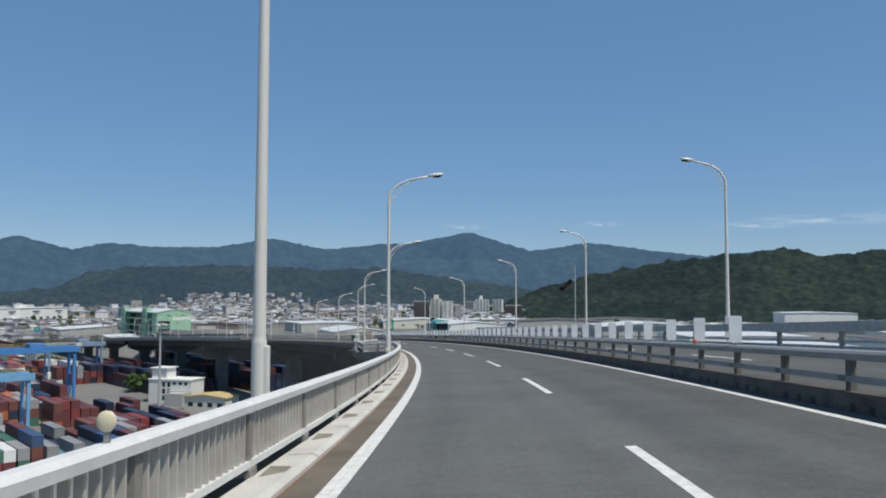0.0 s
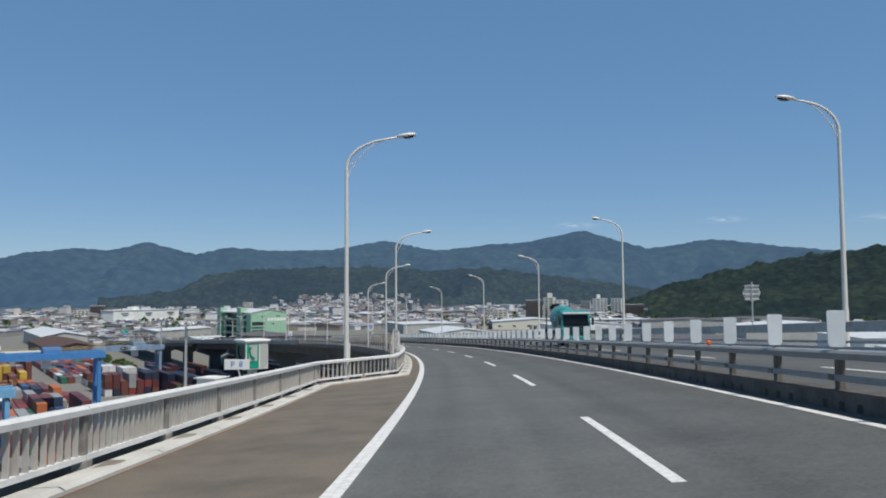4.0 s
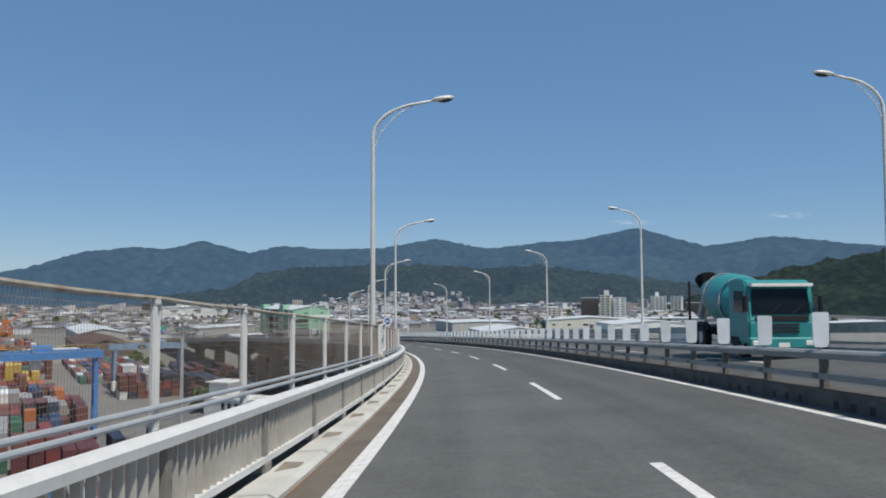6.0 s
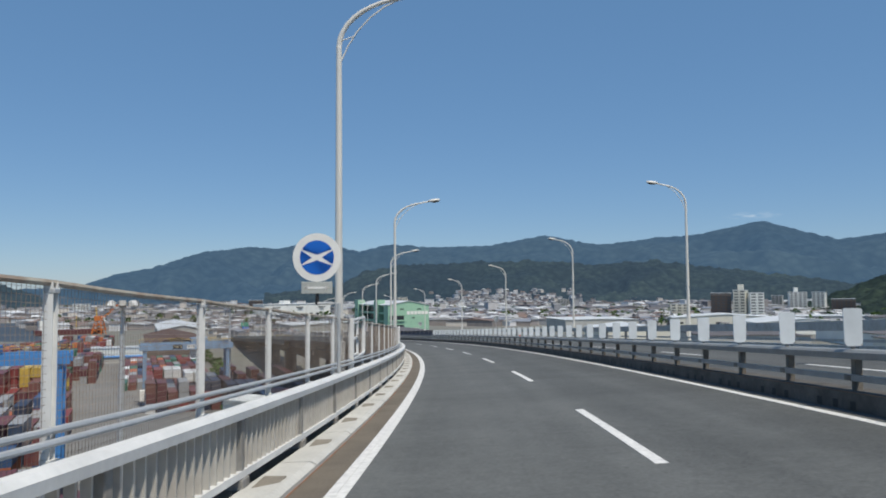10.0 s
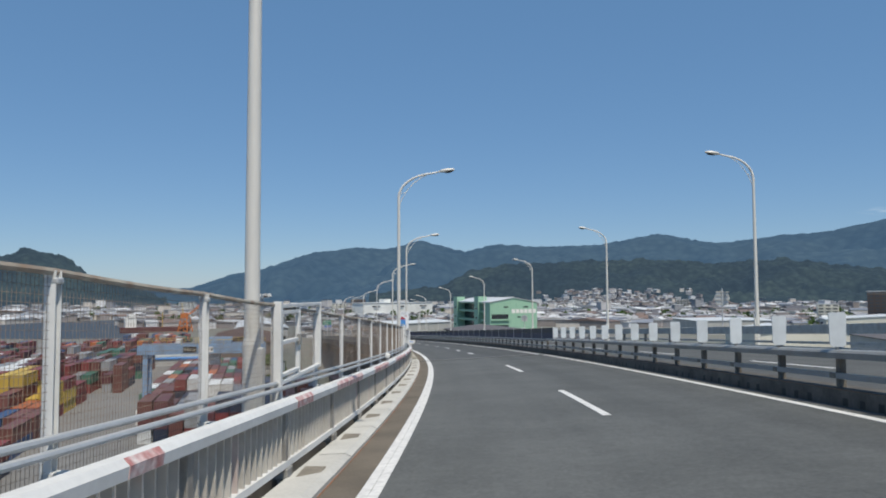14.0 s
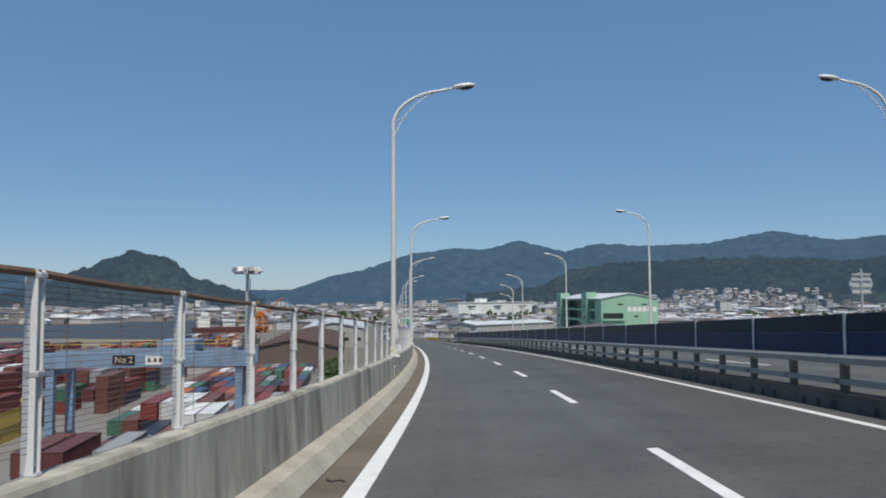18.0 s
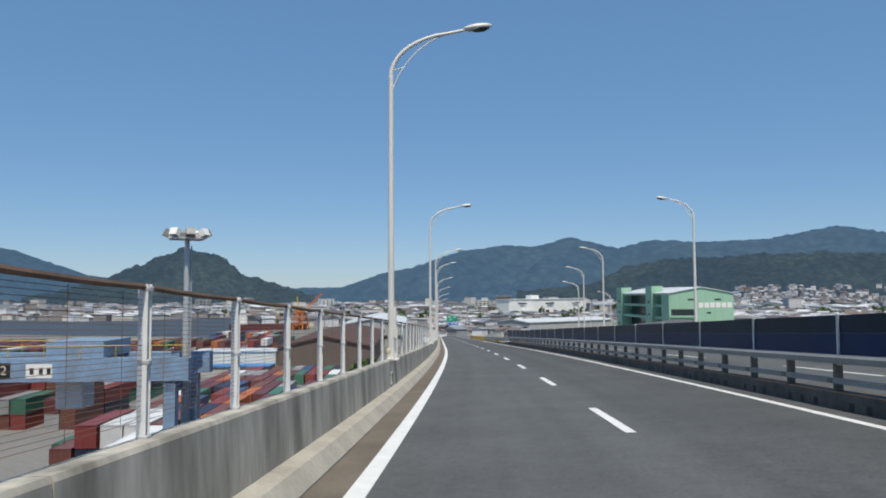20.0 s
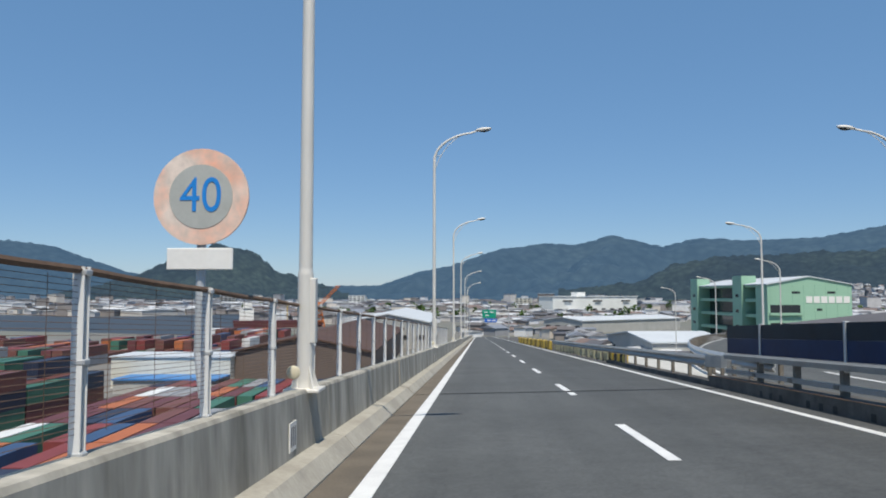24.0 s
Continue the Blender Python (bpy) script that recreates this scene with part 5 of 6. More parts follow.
plate_part("door", 0.08, 0.31, 0.96, 1.64, -0.338, -0.33, M_SIGN_BACK, phone, "", 0)
part("handset_shape", bm_tube([(-0.35, 0.08, 1.54), (-0.35, 0.13, 1.46), (-0.35, 0.09, 1.32), (-0.35, -0.06, 1.22)], [0.05, 0.03, 0.03, 0.05], 6), M_BLACK, phone)
part("handset_shape", bm_tube([(-0.20, -0.35, 1.54), (-0.23, -0.35, 1.46), (-0.2, -0.35, 1.32), (-0.1, -0.35, 1.22)], [0.045, 0.028, 0.028, 0.045], 6), M_SIGN_GREEN, phone)
plate_part("pedestal", -0.1, 0.1, -0.2, 0.92, -0.1, 0.1, M_GALV, phone, "", 0.01)
plate_part("bracket_arm", -0.06, 0.06, -0.2, -0.12, -0.1, 1.2, M_GALV, phone, "", 0)

gsign = tagged(empty("phone_sign", stand(69.6, -1.45, 2.0)), "green sign with a worn white telephone shape on a lamp pole", "traffic sign")
plate_part("panel", -0.37, 0.015, 0.0, 0.98, -0.2, -0.18, M_SIGN_GREEN, gsign, "", 0.004)
plate_part("panel", 0.02, 0.31, 0.0, 0.98, -0.2, -0.18, M_SIGN_GREEN, gsign, "", 0.004)
bm = bmesh.new()
f = bm.faces.new([bm.verts.new((x, -0.204, z)) for x, z in ((-0.12, 0.88), (0.16, 0.91), (0.17, 0.14), (-0.03, 0.14), (-0.18, 0.3), (-0.24, 0.56), (-0.19, 0.78))])
bmesh.ops.solidify(bm, geom=bm.faces[:], thickness=0.003)
part("white_shape", bm, M_SIGN_WHITE, gsign)
part("band", bm_tube([(0.0, -0.18, 0.4), (0.0, 0.1, 0.4)], 0.03, 6), M_GALV, gsign)

# windsock
sock = tagged(empty("windsock", stand(72.8, 16.6)), "dark drooping windsock on a grey pole", "windsock")
part("pole", bm_tube([(0, 0, 0), (0, 0, 7.1), (0, 0, 7.2)], [0.06, 0.045, 0.075], 10), M_GALV, sock)
bm = bmesh.new()
path = [Vector((-0.38, 0, 4.75)), Vector((-0.75, 0, 4.45)), Vector((-1.1, 0, 4.12)), Vector((-1.42, 0, 3.85))]
tube(bm, path, [0.2, 0.19, 0.2, 0.22], 14, False)
bmesh.ops.solidify(bm, geom=bm.faces[:], thickness=0.006)
bmesh.ops.translate(bm, verts=bm.verts, vec=(0, 0, 0.95))
part("sleeve", bm, M_SOCK, sock, "dark brown cloth sleeve", smooth=True)
part("hoop_line", bm_tube([(0, 0, 6.05), (-0.38, 0, 5.85)], 0.008, 5), M_BLACK, sock)
part("hoop_line", bm_tube([(0, 0, 5.65), (-0.36, 0, 5.55)], 0.008, 5), M_BLACK, sock)


# backs of signs that face the opposite lanes
def sign_back(s):
    t = tagged(empty("road_sign", stand(s, 15.95, 0.9)), "grey back of a road sign with horizontal ribs", "traffic sign", "sign backs")
    part("sign_pole", bm_tube([(0, 0, -0.1), (0.06, 0, 0.4), (0.06, 0, 2.35)], 0.035, 8), M_GALV, t)
    bm = bmesh.new()
    disc(bm, 0.44, 0.03, 0.05, 8, (0.06, 1.8))
    part("sign_plate", bm, M_GALV, t)
    for h in (1.45, 1.68, 1.92, 2.12):
        plate_part("rib", -0.3, 0.42, h, h + 0.06, -0.02, 0.03, M_STEEL_SHADE, t, "", 0)
    return t


for s in (105.4, 277.9, 332.9):
    sign_back(s)


# ---- concrete mixer truck on the opposite carriageway ----
def wheel(parent, x, y, r=0.5, w=0.3):
    bm = bmesh.new()
    bmesh.ops.create_cone(bm, cap_ends=True, segments=20, radius1=r, radius2=r, depth=w, matrix=pose(x, y, r, 0, 90, 0))
    bmesh.ops.bevel(bm, geom=[e for e in bm.edges], offset=0.03, segments=1, affect='EDGES')
    wh = part("wheel", bm, M_BLACK, parent)
    bm = bmesh.new()
    bmesh.ops.create_cone(bm, cap_ends=True, segments=14, radius1=r * 0.5, radius2=r * 0.45, depth=w + 0.04, matrix=pose(x, y, r, 0, 90, 0))
    part("rim", bm, M_GALV, wh)


truck = tagged(empty("mixer_truck", stand(130.0, 13.0, 0.005)), "teal concrete mixer truck driving on the opposite carriageway", "truck")
bm = bmesh.new()
_prof = [(0.0, 0.55), (-0.05, 1.35), (0.03, 1.55), (0.22, 2.72), (0.5, 2.85), (1.75, 2.85), (1.85, 2.6), (1.85, 0.55)]
_a = [bm.verts.new((-1.2, y, z)) for y, z in _prof]
_b = [bm.verts.new((1.2, y, z)) for y, z in _prof]
bm.faces.new(_a[::-1]), bm.faces.new(_b)
for k in range(8):
    bm.faces.new((_a[k], _a[(k + 1) % 8], _b[(k + 1) % 8], _b[k]))
bmesh.ops.recalc_face_normals(bm, faces=bm.faces[:])
bmesh.ops.bevel(bm, geom=bm.edges[:], offset=0.06, segments=2, affect='EDGES')
cab = part("cab", bm, M_TEAL, truck)
bm = bmesh.new()
f = bm.faces.new([bm.verts.new(p) for p in ((-1.05, -0.02, 1.62), (1.05, -0.02, 1.62), (1.0, 0.13, 2.52), (-1.0, 0.13, 2.52))])
bmesh.ops.solidify(bm, geom=bm.faces[:], thickness=0.04)
part("windscreen", bm, M_GLASS_DARK, cab, "dark windscreen")
for x in (-1.205, 1.205):
    plate_part("side_window", x - 0.01, x + 0.01, 1.65, 2.45, 0.45, 1.3, M_GLASS_DARK, cab, "", 0)
plate_part("sun_visor", -1.1, 1.1, 2.6, 2.72, -0.12, 0.2, M_SIGN_WHITE, cab, "pale visor")
plate_part("bumper", -1.22, 1.22, 0.4, 0.78, -0.16, 0.1, M_TEAL, cab, "", 0.04)
for h in (0.95, 1.08, 1.21):
    plate_part("grille_bar", -0.6, 0.6, h, h + 0.07, -0.08, -0.02, M_BLACK, cab, "", 0)
for x in (-0.95, 0.95):
    plate_part("headlamp", x - 0.18, x + 0.18, 0.5, 0.68, -0.18, -0.14, M_SIGN_WHITE, cab, "clear headlamp", 0.02)
    part("mirror", bm_tube([(x * 1.25, 0.0, 2.3), (x * 1.42, -0.15, 2.25), (x * 1.42, -0.15, 1.7)], [0.02, 0.09, 0.09], 8), M_BLACK, cab)
plate_part("number_bar", -0.2, 0.2, 0.44, 0.6, -0.172, -0.16, M_SIGN_WHITE, cab, "", 0)
plate_part("chassis", -0.5, 0.5, 0.6, 0.95, 1.85, 8.0, M_BLACK, truck, "", 0.02)
bm = bmesh.new()
tube(bm, [(0, 2.2, 1.85), (0, 2.5, 1.88), (0, 3.0, 1.94), (0, 3.6, 2.0), (0, 4.2, 2.07), (0, 4.8, 2.14), (0, 5.5, 2.24), (0, 6.3, 2.36), (0, 7.2, 2.5)], [0.5, 0.78, 0.97, 1.08, 1.1, 1.07, 0.92, 0.7, 0.45], 24)
part("drum", bm, M_TEAL, truck, "teal mixing drum", smooth=True)
bm = bmesh.new()
tube(bm, [(0, 6.9, 2.75), (0, 7.4, 2.62), (0, 7.7, 3.05)], [0.28, 0.33, 0.5], 12, False)
bmesh.ops.solidify(bm, geom=bm.faces[:], thickness=0.03)
part("hopper", bm, M_BLACK, truck)
for q, z, r in ((3.3, 1.97, 1.04), (5.1, 2.18, 1.02)):
    bm = bmesh.new()
    bmesh.ops.create_cone(bm, cap_ends=False, segments=24, radius1=r + 0.035, radius2=r + 0.035, depth=0.14, matrix=pose(0, q, z, 83, 0, 0))
    bmesh.ops.solidify(bm, geom=bm.faces[:], thickness=0.03)
    part("drum_band", bm, M_STEEL_SHADE, truck, "pale worn band round the drum")
for x in (-0.45, 0.35):
    part("wiper", bm_tube([(x, -0.06, 1.62), (x + 0.42, -0.03, 1.95)], 0.015, 5), M_BLACK, cab)
plate_part("dark_apron", -0.95, 0.95, 1.36, 1.56, -0.075, -0.03, M_BLACK, cab, "", 0.01)
for x in (-1.23, 1.17):
    plate_part("step", x, x + 0.06, 0.45, 0.75, 0.9, 1.6, M_BLACK, cab, "", 0)
part("chute", bm_tube([(0, 7.6, 2.3), (0, 8.3, 1.3)], 0.25, 8), M_GALV, truck)
for x in (-0.9, 0.9):
    part("frame", bm_tube([(x, 7.3, 0.95), (x, 7.3, 2.9)], 0.06, 6), M_BLACK, truck)
    for y in (1.0, 5.3, 6.6):
        wheel(truck, x * 1.05, y)
        part("mudguard", bm_tube([(x * 1.1, y - 0.65, 0.8), (x * 1.1, y - 0.4, 1.08), (x * 1.1, y + 0.4, 1.08), (x * 1.1, y + 0.65, 0.8)], 0.1, 6), M_BLACK, truck)


# ---- containers ----
def container_mesh(length, mat):
    """A box with corrugated sides, corner posts and a ribbed roof."""
    w, h = 2.44, 2.6
    n = int(length / 0.55)
    bm = bmesh.new()
    box(bm, (-w / 2 + 0.05, 0.05, 0.05), (w / 2 - 0.05, length - 0.05, h - 0.05))
    for x in (-w / 2, w / 2 - 0.12):
        for y in (0.0, length - 0.14):
            box(bm, (x, y, 0), (x + 0.12, y + 0.14, h))
        for z in (0.0, h - 0.12):
            box(bm, (x, 0.14, z), (x + 0.12, length - 0.14, z + 0.12))
    for z in (0.0, h - 0.12):
        for y in (0.0, length - 0.12):
            box(bm, (-w / 2 + 0.12, y, z), (w / 2 - 0.12, y + 0.12, z + 0.12))
    for i in range(1, n):
        y = 0.14 + (length - 0.28) * i / n
        for x in (-w / 2 + 0.02, w / 2 - 0.06):
            box(bm, (x, y - 0.13, 0.12), (x + 0.04, y + 0.13, h - 0.12))
    for x in (-0.85, -0.3, 0.3, 0.85):
        box(bm, (x - 0.03, -0.02, 0.12), (x + 0.03, 0.05, h - 0.12))
    return mesh_of("shipping_container", bm, mat)


LONG = {k: container_mesh(12.19, m) for k, m in BOX_MATS.items()}
WORD = {"maroon": "dark red", "pale_blue": "pale blue", "navy": "dark navy", "rust": "rust-red"}
count = 0


def put_container(k, x, y, z, turn):
    ob = share("shipping_container", LONG[k], pose(x, y, z, 0, 0, turn))
    tagged(ob, WORD.get(k, k) + " corrugated steel shipping container stacked in the yard", "shipping container", "containers in the yard")


far_v, far_f = [], []


def far_container(x, y, z, turn):
    c, s_ = math.cos(radians(turn)), math.sin(radians(turn))
    k = len(far_v)
    for px in (-1.22, 1.22):
        for py in (0, 12.19):
            for pz in (0, 2.6):
                far_v.append((x + px * c - py * s_, y + px * s_ + py * c, z + pz))
    for f in ((0, 1, 3, 2), (4, 6, 7, 5), (0, 4, 5, 1), (2, 3, 7, 6), (0, 2, 6, 4), (1, 5, 7, 3)):
        far_f.append(tuple(k + i for i in f))


random.seed(21)
MIXED = ["red", "maroon", "rust", "maroon", "grey", "navy", "blue", "navy", "white", "maroon", "rust", "maroon", "green", "grey", "pale_blue"]
# blocks: a from, b from, columns along a, rows along b, least and most tiers, colours, near blocks become things
BLOCKS = [
    (345, 62, 2, 7, 1, 2, ["rust", "white", "blue", "maroon", "rust", "navy", "grey"], True),
    (371, 73.2, 1, 2, 2, 3, ["orange"], True),
    (371, 62, 1, 4, 3, 4, ["red", "maroon", "rust"], True),
    (385, 58, 3, 3, 4, 4, ["red", "maroon", "grey", "white"], True),
    (385, 66.5, 3, 2, 4, 4, ["yellow", "red", "maroon", "yellow"], True),
    (385, 72.0, 3, 2, 2, 3, ["yellow", "yellow", "red"], True),
    (200, 85.5, 5, 4, 1, 2, ["maroon", "navy", "grey", "navy", "navy", "maroon"], True),
    (188, 52, 3, 4, 1, 2, ["navy", "maroon", "pale_blue", "grey", "green"], True),
    (354, 99.5, 4, 7, 2, 3, ["grey", "rust", "navy", "maroon", "maroon", "red", "rust", "white", "rust"], True),
    (436, 62, 6, 8, 2, 3, ["maroon", "rust", "grey", "red", "maroon", "green", "rust", "navy"], True),
    (409, 92, 9, 11, 1, 1, ["rust", "grey", "green", "white", "rust", "maroon", "grey", "navy", "white"], True),
    (176, 66, 4, 7, 1, 2, ["maroon", "navy", "grey", "green", "navy", "pale_blue", "maroon"], True),
    (240, 67.3, 1, 1, 3, 3, ["white"], True),
    (243, 70.2, 1, 4, 2, 3, ["white"], True),
    (253, 56.0, 2, 4, 3, 3, ["maroon", "rust", "maroon", "navy"], True),
    (257, 70.2, 2, 5, 1, 2, ["navy", "maroon", "grey", "blue", "navy"], True),
    (284, 62, 4, 8, 2, 3, ["maroon", "navy", "rust", "white", "maroon", "grey", "blue", "red", "maroon", "navy"], True),
    (190, 30, 11, 8, 2, 3, MIXED, False), (345, 24, 8, 10, 2, 3, MIXED, False), (460, 28, 6, 10, 2, 3, MIXED, False),
    (300, -20, 14, 12, 2, 3, MIXED, False), (500, -25, 10, 14, 1, 2, MIXED, False), (560, 30, 6, 8, 1, 2, MIXED, False), (600, 48, 7, 13, 1, 2, MIXED, False),
]
for a0, b0, cols, rows, lo, hi, colours, near in BLOCKS:
    for i in range(cols):
        for j in range(rows):
            tiers = random.randint(lo, hi)
            if random.random() < 0.07:
                tiers = max(0, tiers - 2)
            for t in range(tiers):
                x, y = yard(a0 + i * 12.7, b0 + j * 2.75)
                x, y = x + random.uniform(-0.1, 0.1), y + random.uniform(-0.1, 0.1)
                if near and count < 330:
                    put_container(random.choice(colours), x, y, 0.06 + t * 2.6, 45)
                    count += 1
                else:
                    far_container(x, y, 0.06 + t * 2.6, 45)
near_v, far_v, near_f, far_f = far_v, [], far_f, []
# stacks under and behind the deck, their dark colour imitates shade
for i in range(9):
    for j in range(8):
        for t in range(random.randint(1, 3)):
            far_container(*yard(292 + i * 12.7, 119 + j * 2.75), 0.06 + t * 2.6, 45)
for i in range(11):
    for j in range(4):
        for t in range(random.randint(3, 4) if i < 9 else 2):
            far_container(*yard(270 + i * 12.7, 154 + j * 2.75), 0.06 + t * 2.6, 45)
tagged(mesh("container_stacks", far_v, far_f, M_BOXES_SHADED), "navy and maroon containers under the bridge, colours darkened to imitate shade", "containers", kind="stuff")
far_v, far_f = near_v, near_f
tagged(mesh("container_stacks", far_v, far_f, M_BOXES_FAR), "stacked shipping containers of many colours filling the far yard", "containers", kind="stuff")


# ---- gantry cranes ----
def gantry(a, b0, b1, mat, height=17.0, words="blue"):
    x, y = yard(a, b0)
    g = tagged(empty("gantry_crane", pose(x, y, 0.06, 0, 0, -45)), words + " rubber-tyred gantry crane over the container rows", "gantry crane", "yard gantry cranes")
    span = b1 - b0
    # local y runs across the span
    for yy in (0.0, span):
        for xx in (-3.2, 3.2):
            plate_part("leg", xx - 0.5, xx + 0.5, 1.2, height - 1.5, yy - 0.45, yy + 0.45, mat, g, "", 0)
            for o in (-0.9, 0.9):
                bm = bmesh.new()
                bmesh.ops.create_cone(bm, cap_ends=True, segments=14, radius1=0.7, radius2=0.7, depth=0.5, matrix=pose(xx + o, yy, 0.7, 90, 0, 0))
                part("wheel", bm, M_BLACK, g)
        plate_part("sill_beam", -4.6, 4.6, 1.2, 2.2, yy - 0.5, yy + 0.5, mat, g, "", 0)
        plate_part("cross_beam", -3.7, 3.7, height - 2.4, height - 1.5, yy - 0.4, yy + 0.4, mat, g, "", 0)
    for xx in (-3.2, 3.2):
        plate_part("girder", xx - 0.6, xx + 0.6, height - 1.5, height + 0.3, -1.5, span + 1.5, mat, g, "", 0)
    plate_part("trolley", -3.0, 3.0, height + 0.3, height + 1.6, span * 0.55, span * 0.55 + 4.5, mat, g, "", 0)
    plate_part("cabin", -1.2, 1.2, height - 4.0, height - 1.6, span * 0.55, span * 0.55 + 2.2, M_SIGN_WHITE, g, "white driver's cabin", 0.1)
    plate_part("machine_house", 3.8, 6.2, 2.2, 5.2, -1.2, 2.2, M_SIGN_WHITE, g, "pale machine house", 0.1)
    for xx in (-3.9, 3.9):
        part("handrail", bm_tube([(xx, -1.4, height + 1.3), (xx, span + 1.4, height + 1.3)], 0.04, 5), M_YELLOW, g)
        for k in range(10):
            q = -1.4 + (span + 2.8) * k / 9
            part("handrail_post", bm_tube([(xx, q, height + 0.3), (xx, q, height + 1.3)], 0.035, 4), M_YELLOW, g)
    for yy in (0.0, span):
        part("diagonal", bm_tube([(-3.0, yy, 2.4), (3.0, yy, height * 0.55)], 0.16, 6), mat, g)
    return g


gantry(286, 53, 84, M_CRANE_BLUE, 21, "blue")
gantry(240, 32, 58.5, M_CRANE_LIGHT, 17, "light blue")
crane = gantry(368, 98, 120, M_CRANE_PALE, 17.2, "pale blue")
plate_part("crane_number_plate", 3.81, 3.84, 16.0, 17.2, 7.2, 9.8, M_BLACK, crane, "dark plate with pale lettering", 0)
letters("No 2", 1.0, pose(3.85, 8.5, 16.6, 0, 0, 90), M_CREAM, crane, "number")
plate_part("white_plate", 3.81, 3.84, 16.0, 17.1, 11.0, 13.0, M_SIGN_WHITE, crane, "white plate with dark bars", 0)
for q in (11.3, 12.0, 12.6):
    plate_part("bar", 3.842, 3.85, 16.3, 16.8, q, q + 0.3, M_PRINT, crane, "", 0)

# yard light masts
def mast(x, y, h):
    m = tagged(empty("light_mast", pose(x, y, 0.06, 0, 0, random.uniform(0, 90))), "tall grey yard light mast with a cluster of floodlights", "light mast", "yard light masts")
    part("pole", bm_tube([(0, 0, 0), (0, 0, h * 0.5), (0, 0, h)], [0.42, 0.32, 0.2], 10), M_GALV, m)
    bm = bmesh.new()
    box(bm, (-1.3, -1.3, h), (1.3, 1.3, h + 0.15))
    part("platform", bm, M_GALV, m)
    for k in range(8):
        a = 2 * math.pi * k / 8
        bm = bmesh.new()
        box(bm, (-0.35, -0.25, -0.3), (0.35, 0.25, 0.3))
        part("floodlight", bm, M_SIGN_WHITE if k % 2 else M_STEEL_GREY, m).matrix_basis = pose(1.6 * math.cos(a), 1.6 * math.sin(a), h + 0.5, 25, 0, math.degrees(a) - 90)
    part("ladder", bm_tube([(0.4, 0, 0.5), (0.35, 0, h - 0.5)], 0.06, 4), M_GALV, m)


for x, y, h in ((-99, 232.4, 29.5), (-173.8, 344.4, 27), (-330, 300, 25)):
    mast(x, y, h)


# red reach stacker under the bridge
x, y = yard(320, 150)
rs = tagged(empty("reach_stacker", pose(x, y, 0.06, 0, 0, 20)), "red container reach stacker parked in the shade under the bridge", "reach stacker")
plate_part("chassis", -1.6, 1.6, 0.9, 2.2, 0, 7, BOX_MATS["red"], rs, "", 0.08)
plate_part("counterweight", -1.7, 1.7, 0.9, 2.9, 6.6, 8.2, BOX_MATS["red"], rs, "", 0.1)
plate_part("cab", -0.9, 0.9, 2.2, 4.0, 2.4, 4.2, M_GLASS_DARK, rs, "dark glazed cab", 0.06)
part("boom", bm_tube([(0, 7.2, 3.2), (0, 2.4, 6.8), (0, -2.2, 10.2)], [0.6, 0.55, 0.45], 4), BOX_MATS["red"], rs)
plate_part("spreader", -3.2, 3.2, 8.6, 9.2, -3.0, -2.0, BOX_MATS["red"], rs, "", 0.03)
for q in (-1.5, 1.5):
    for w in (1.2, 6.0):
        bm = bmesh.new()
        bmesh.ops.create_cone(bm, cap_ends=True, segments=18, radius1=0.85, radius2=0.85, depth=0.6, matrix=pose(q, w, 0.85, 0, 90, 0))
        part("wheel", bm, M_BLACK, rs)

# green and blue direction signs over the far end of the road
og = tagged(empty("overhead_sign", stand(655, 4.6)), "green and blue direction signs with white bars on a grey portal", "road sign")
for q in (-6.2, 6.2):
    part("portal_post", bm_tube([(q, 0, -0.3), (q, 0, 8.6)], 0.16, 8), M_GALV, og)
part("portal_beam", bm_tube([(-6.2, 0, 7.3), (6.2, 0, 7.3)], 0.13, 8), M_GALV, og)
plate_part("panel", -2.2, 2.2, 6.2, 8.8, -0.3, -0.2, M_SIGN_GREEN, og, "green panel", 0.02)
plate_part("panel", -1.4, 2.4, 4.9, 6.0, -0.3, -0.2, M_SIGN_BLUE, og, "blue panel", 0.02)
for q, z in ((-1.6, 7.9), (0.3, 7.9), (-1.2, 6.9), (-0.6, 5.3), (0.9, 5.3)):
    plate_part("white_bar", q, q + 1.1, z, z + 0.3, -0.32, -0.3, M_SIGN_WHITE, og, "", 0)

# ---- buildings ----
def wall_block(parent, name, w, d, h, mat, x=0.0, y=0.0, z=0.0):
    bm = bmesh.new()
    box(bm, (x, y, z), (x + w, y + d, z + h))
    return part(name, bm, mat, parent)


def gable(parent, w, d, eave, rise, over, mat, wall, x=0.0, y=0.0):
    """A roof whose ridge runs along y."""
    bm = bmesh.new()
    t = 0.35
    prof = [(x - over, eave), (x + w / 2, eave + rise), (x + w + over, eave), (x + w + over, eave + t), (x + w / 2, eave + rise + t), (x - over, eave + t)]
    a = [bm.verts.new((px, y - over, pz)) for px, pz in prof]
    b = [bm.verts.new((px, y + d + over, pz)) for px, pz in prof]
    bm.faces.new((a[0], a[1], a[4], a[5])), bm.faces.new((a[1], a[2], a[3], a[4]))
    bm.faces.new((b[5], b[4], b[1], b[0])), bm.faces.new((b[4], b[3], b[2], b[1]))
    for k in range(6):
        bm.faces.new((a[k], b[k], b[(k + 1) % 6], a[(k + 1) % 6]))
    bmesh.ops.recalc_face_normals(bm, faces=bm.faces[:])
    part("roof", bm, mat, parent)
    for yy in (y + 0.01, y + d - 0.01):
        bm = bmesh.new()
        bm.faces.new([bm.verts.new(p) for p in ((x, yy, eave), (x + w, yy, eave), (x + w / 2, yy, eave + rise))])
        part("gable_wall", bm, wall, parent)


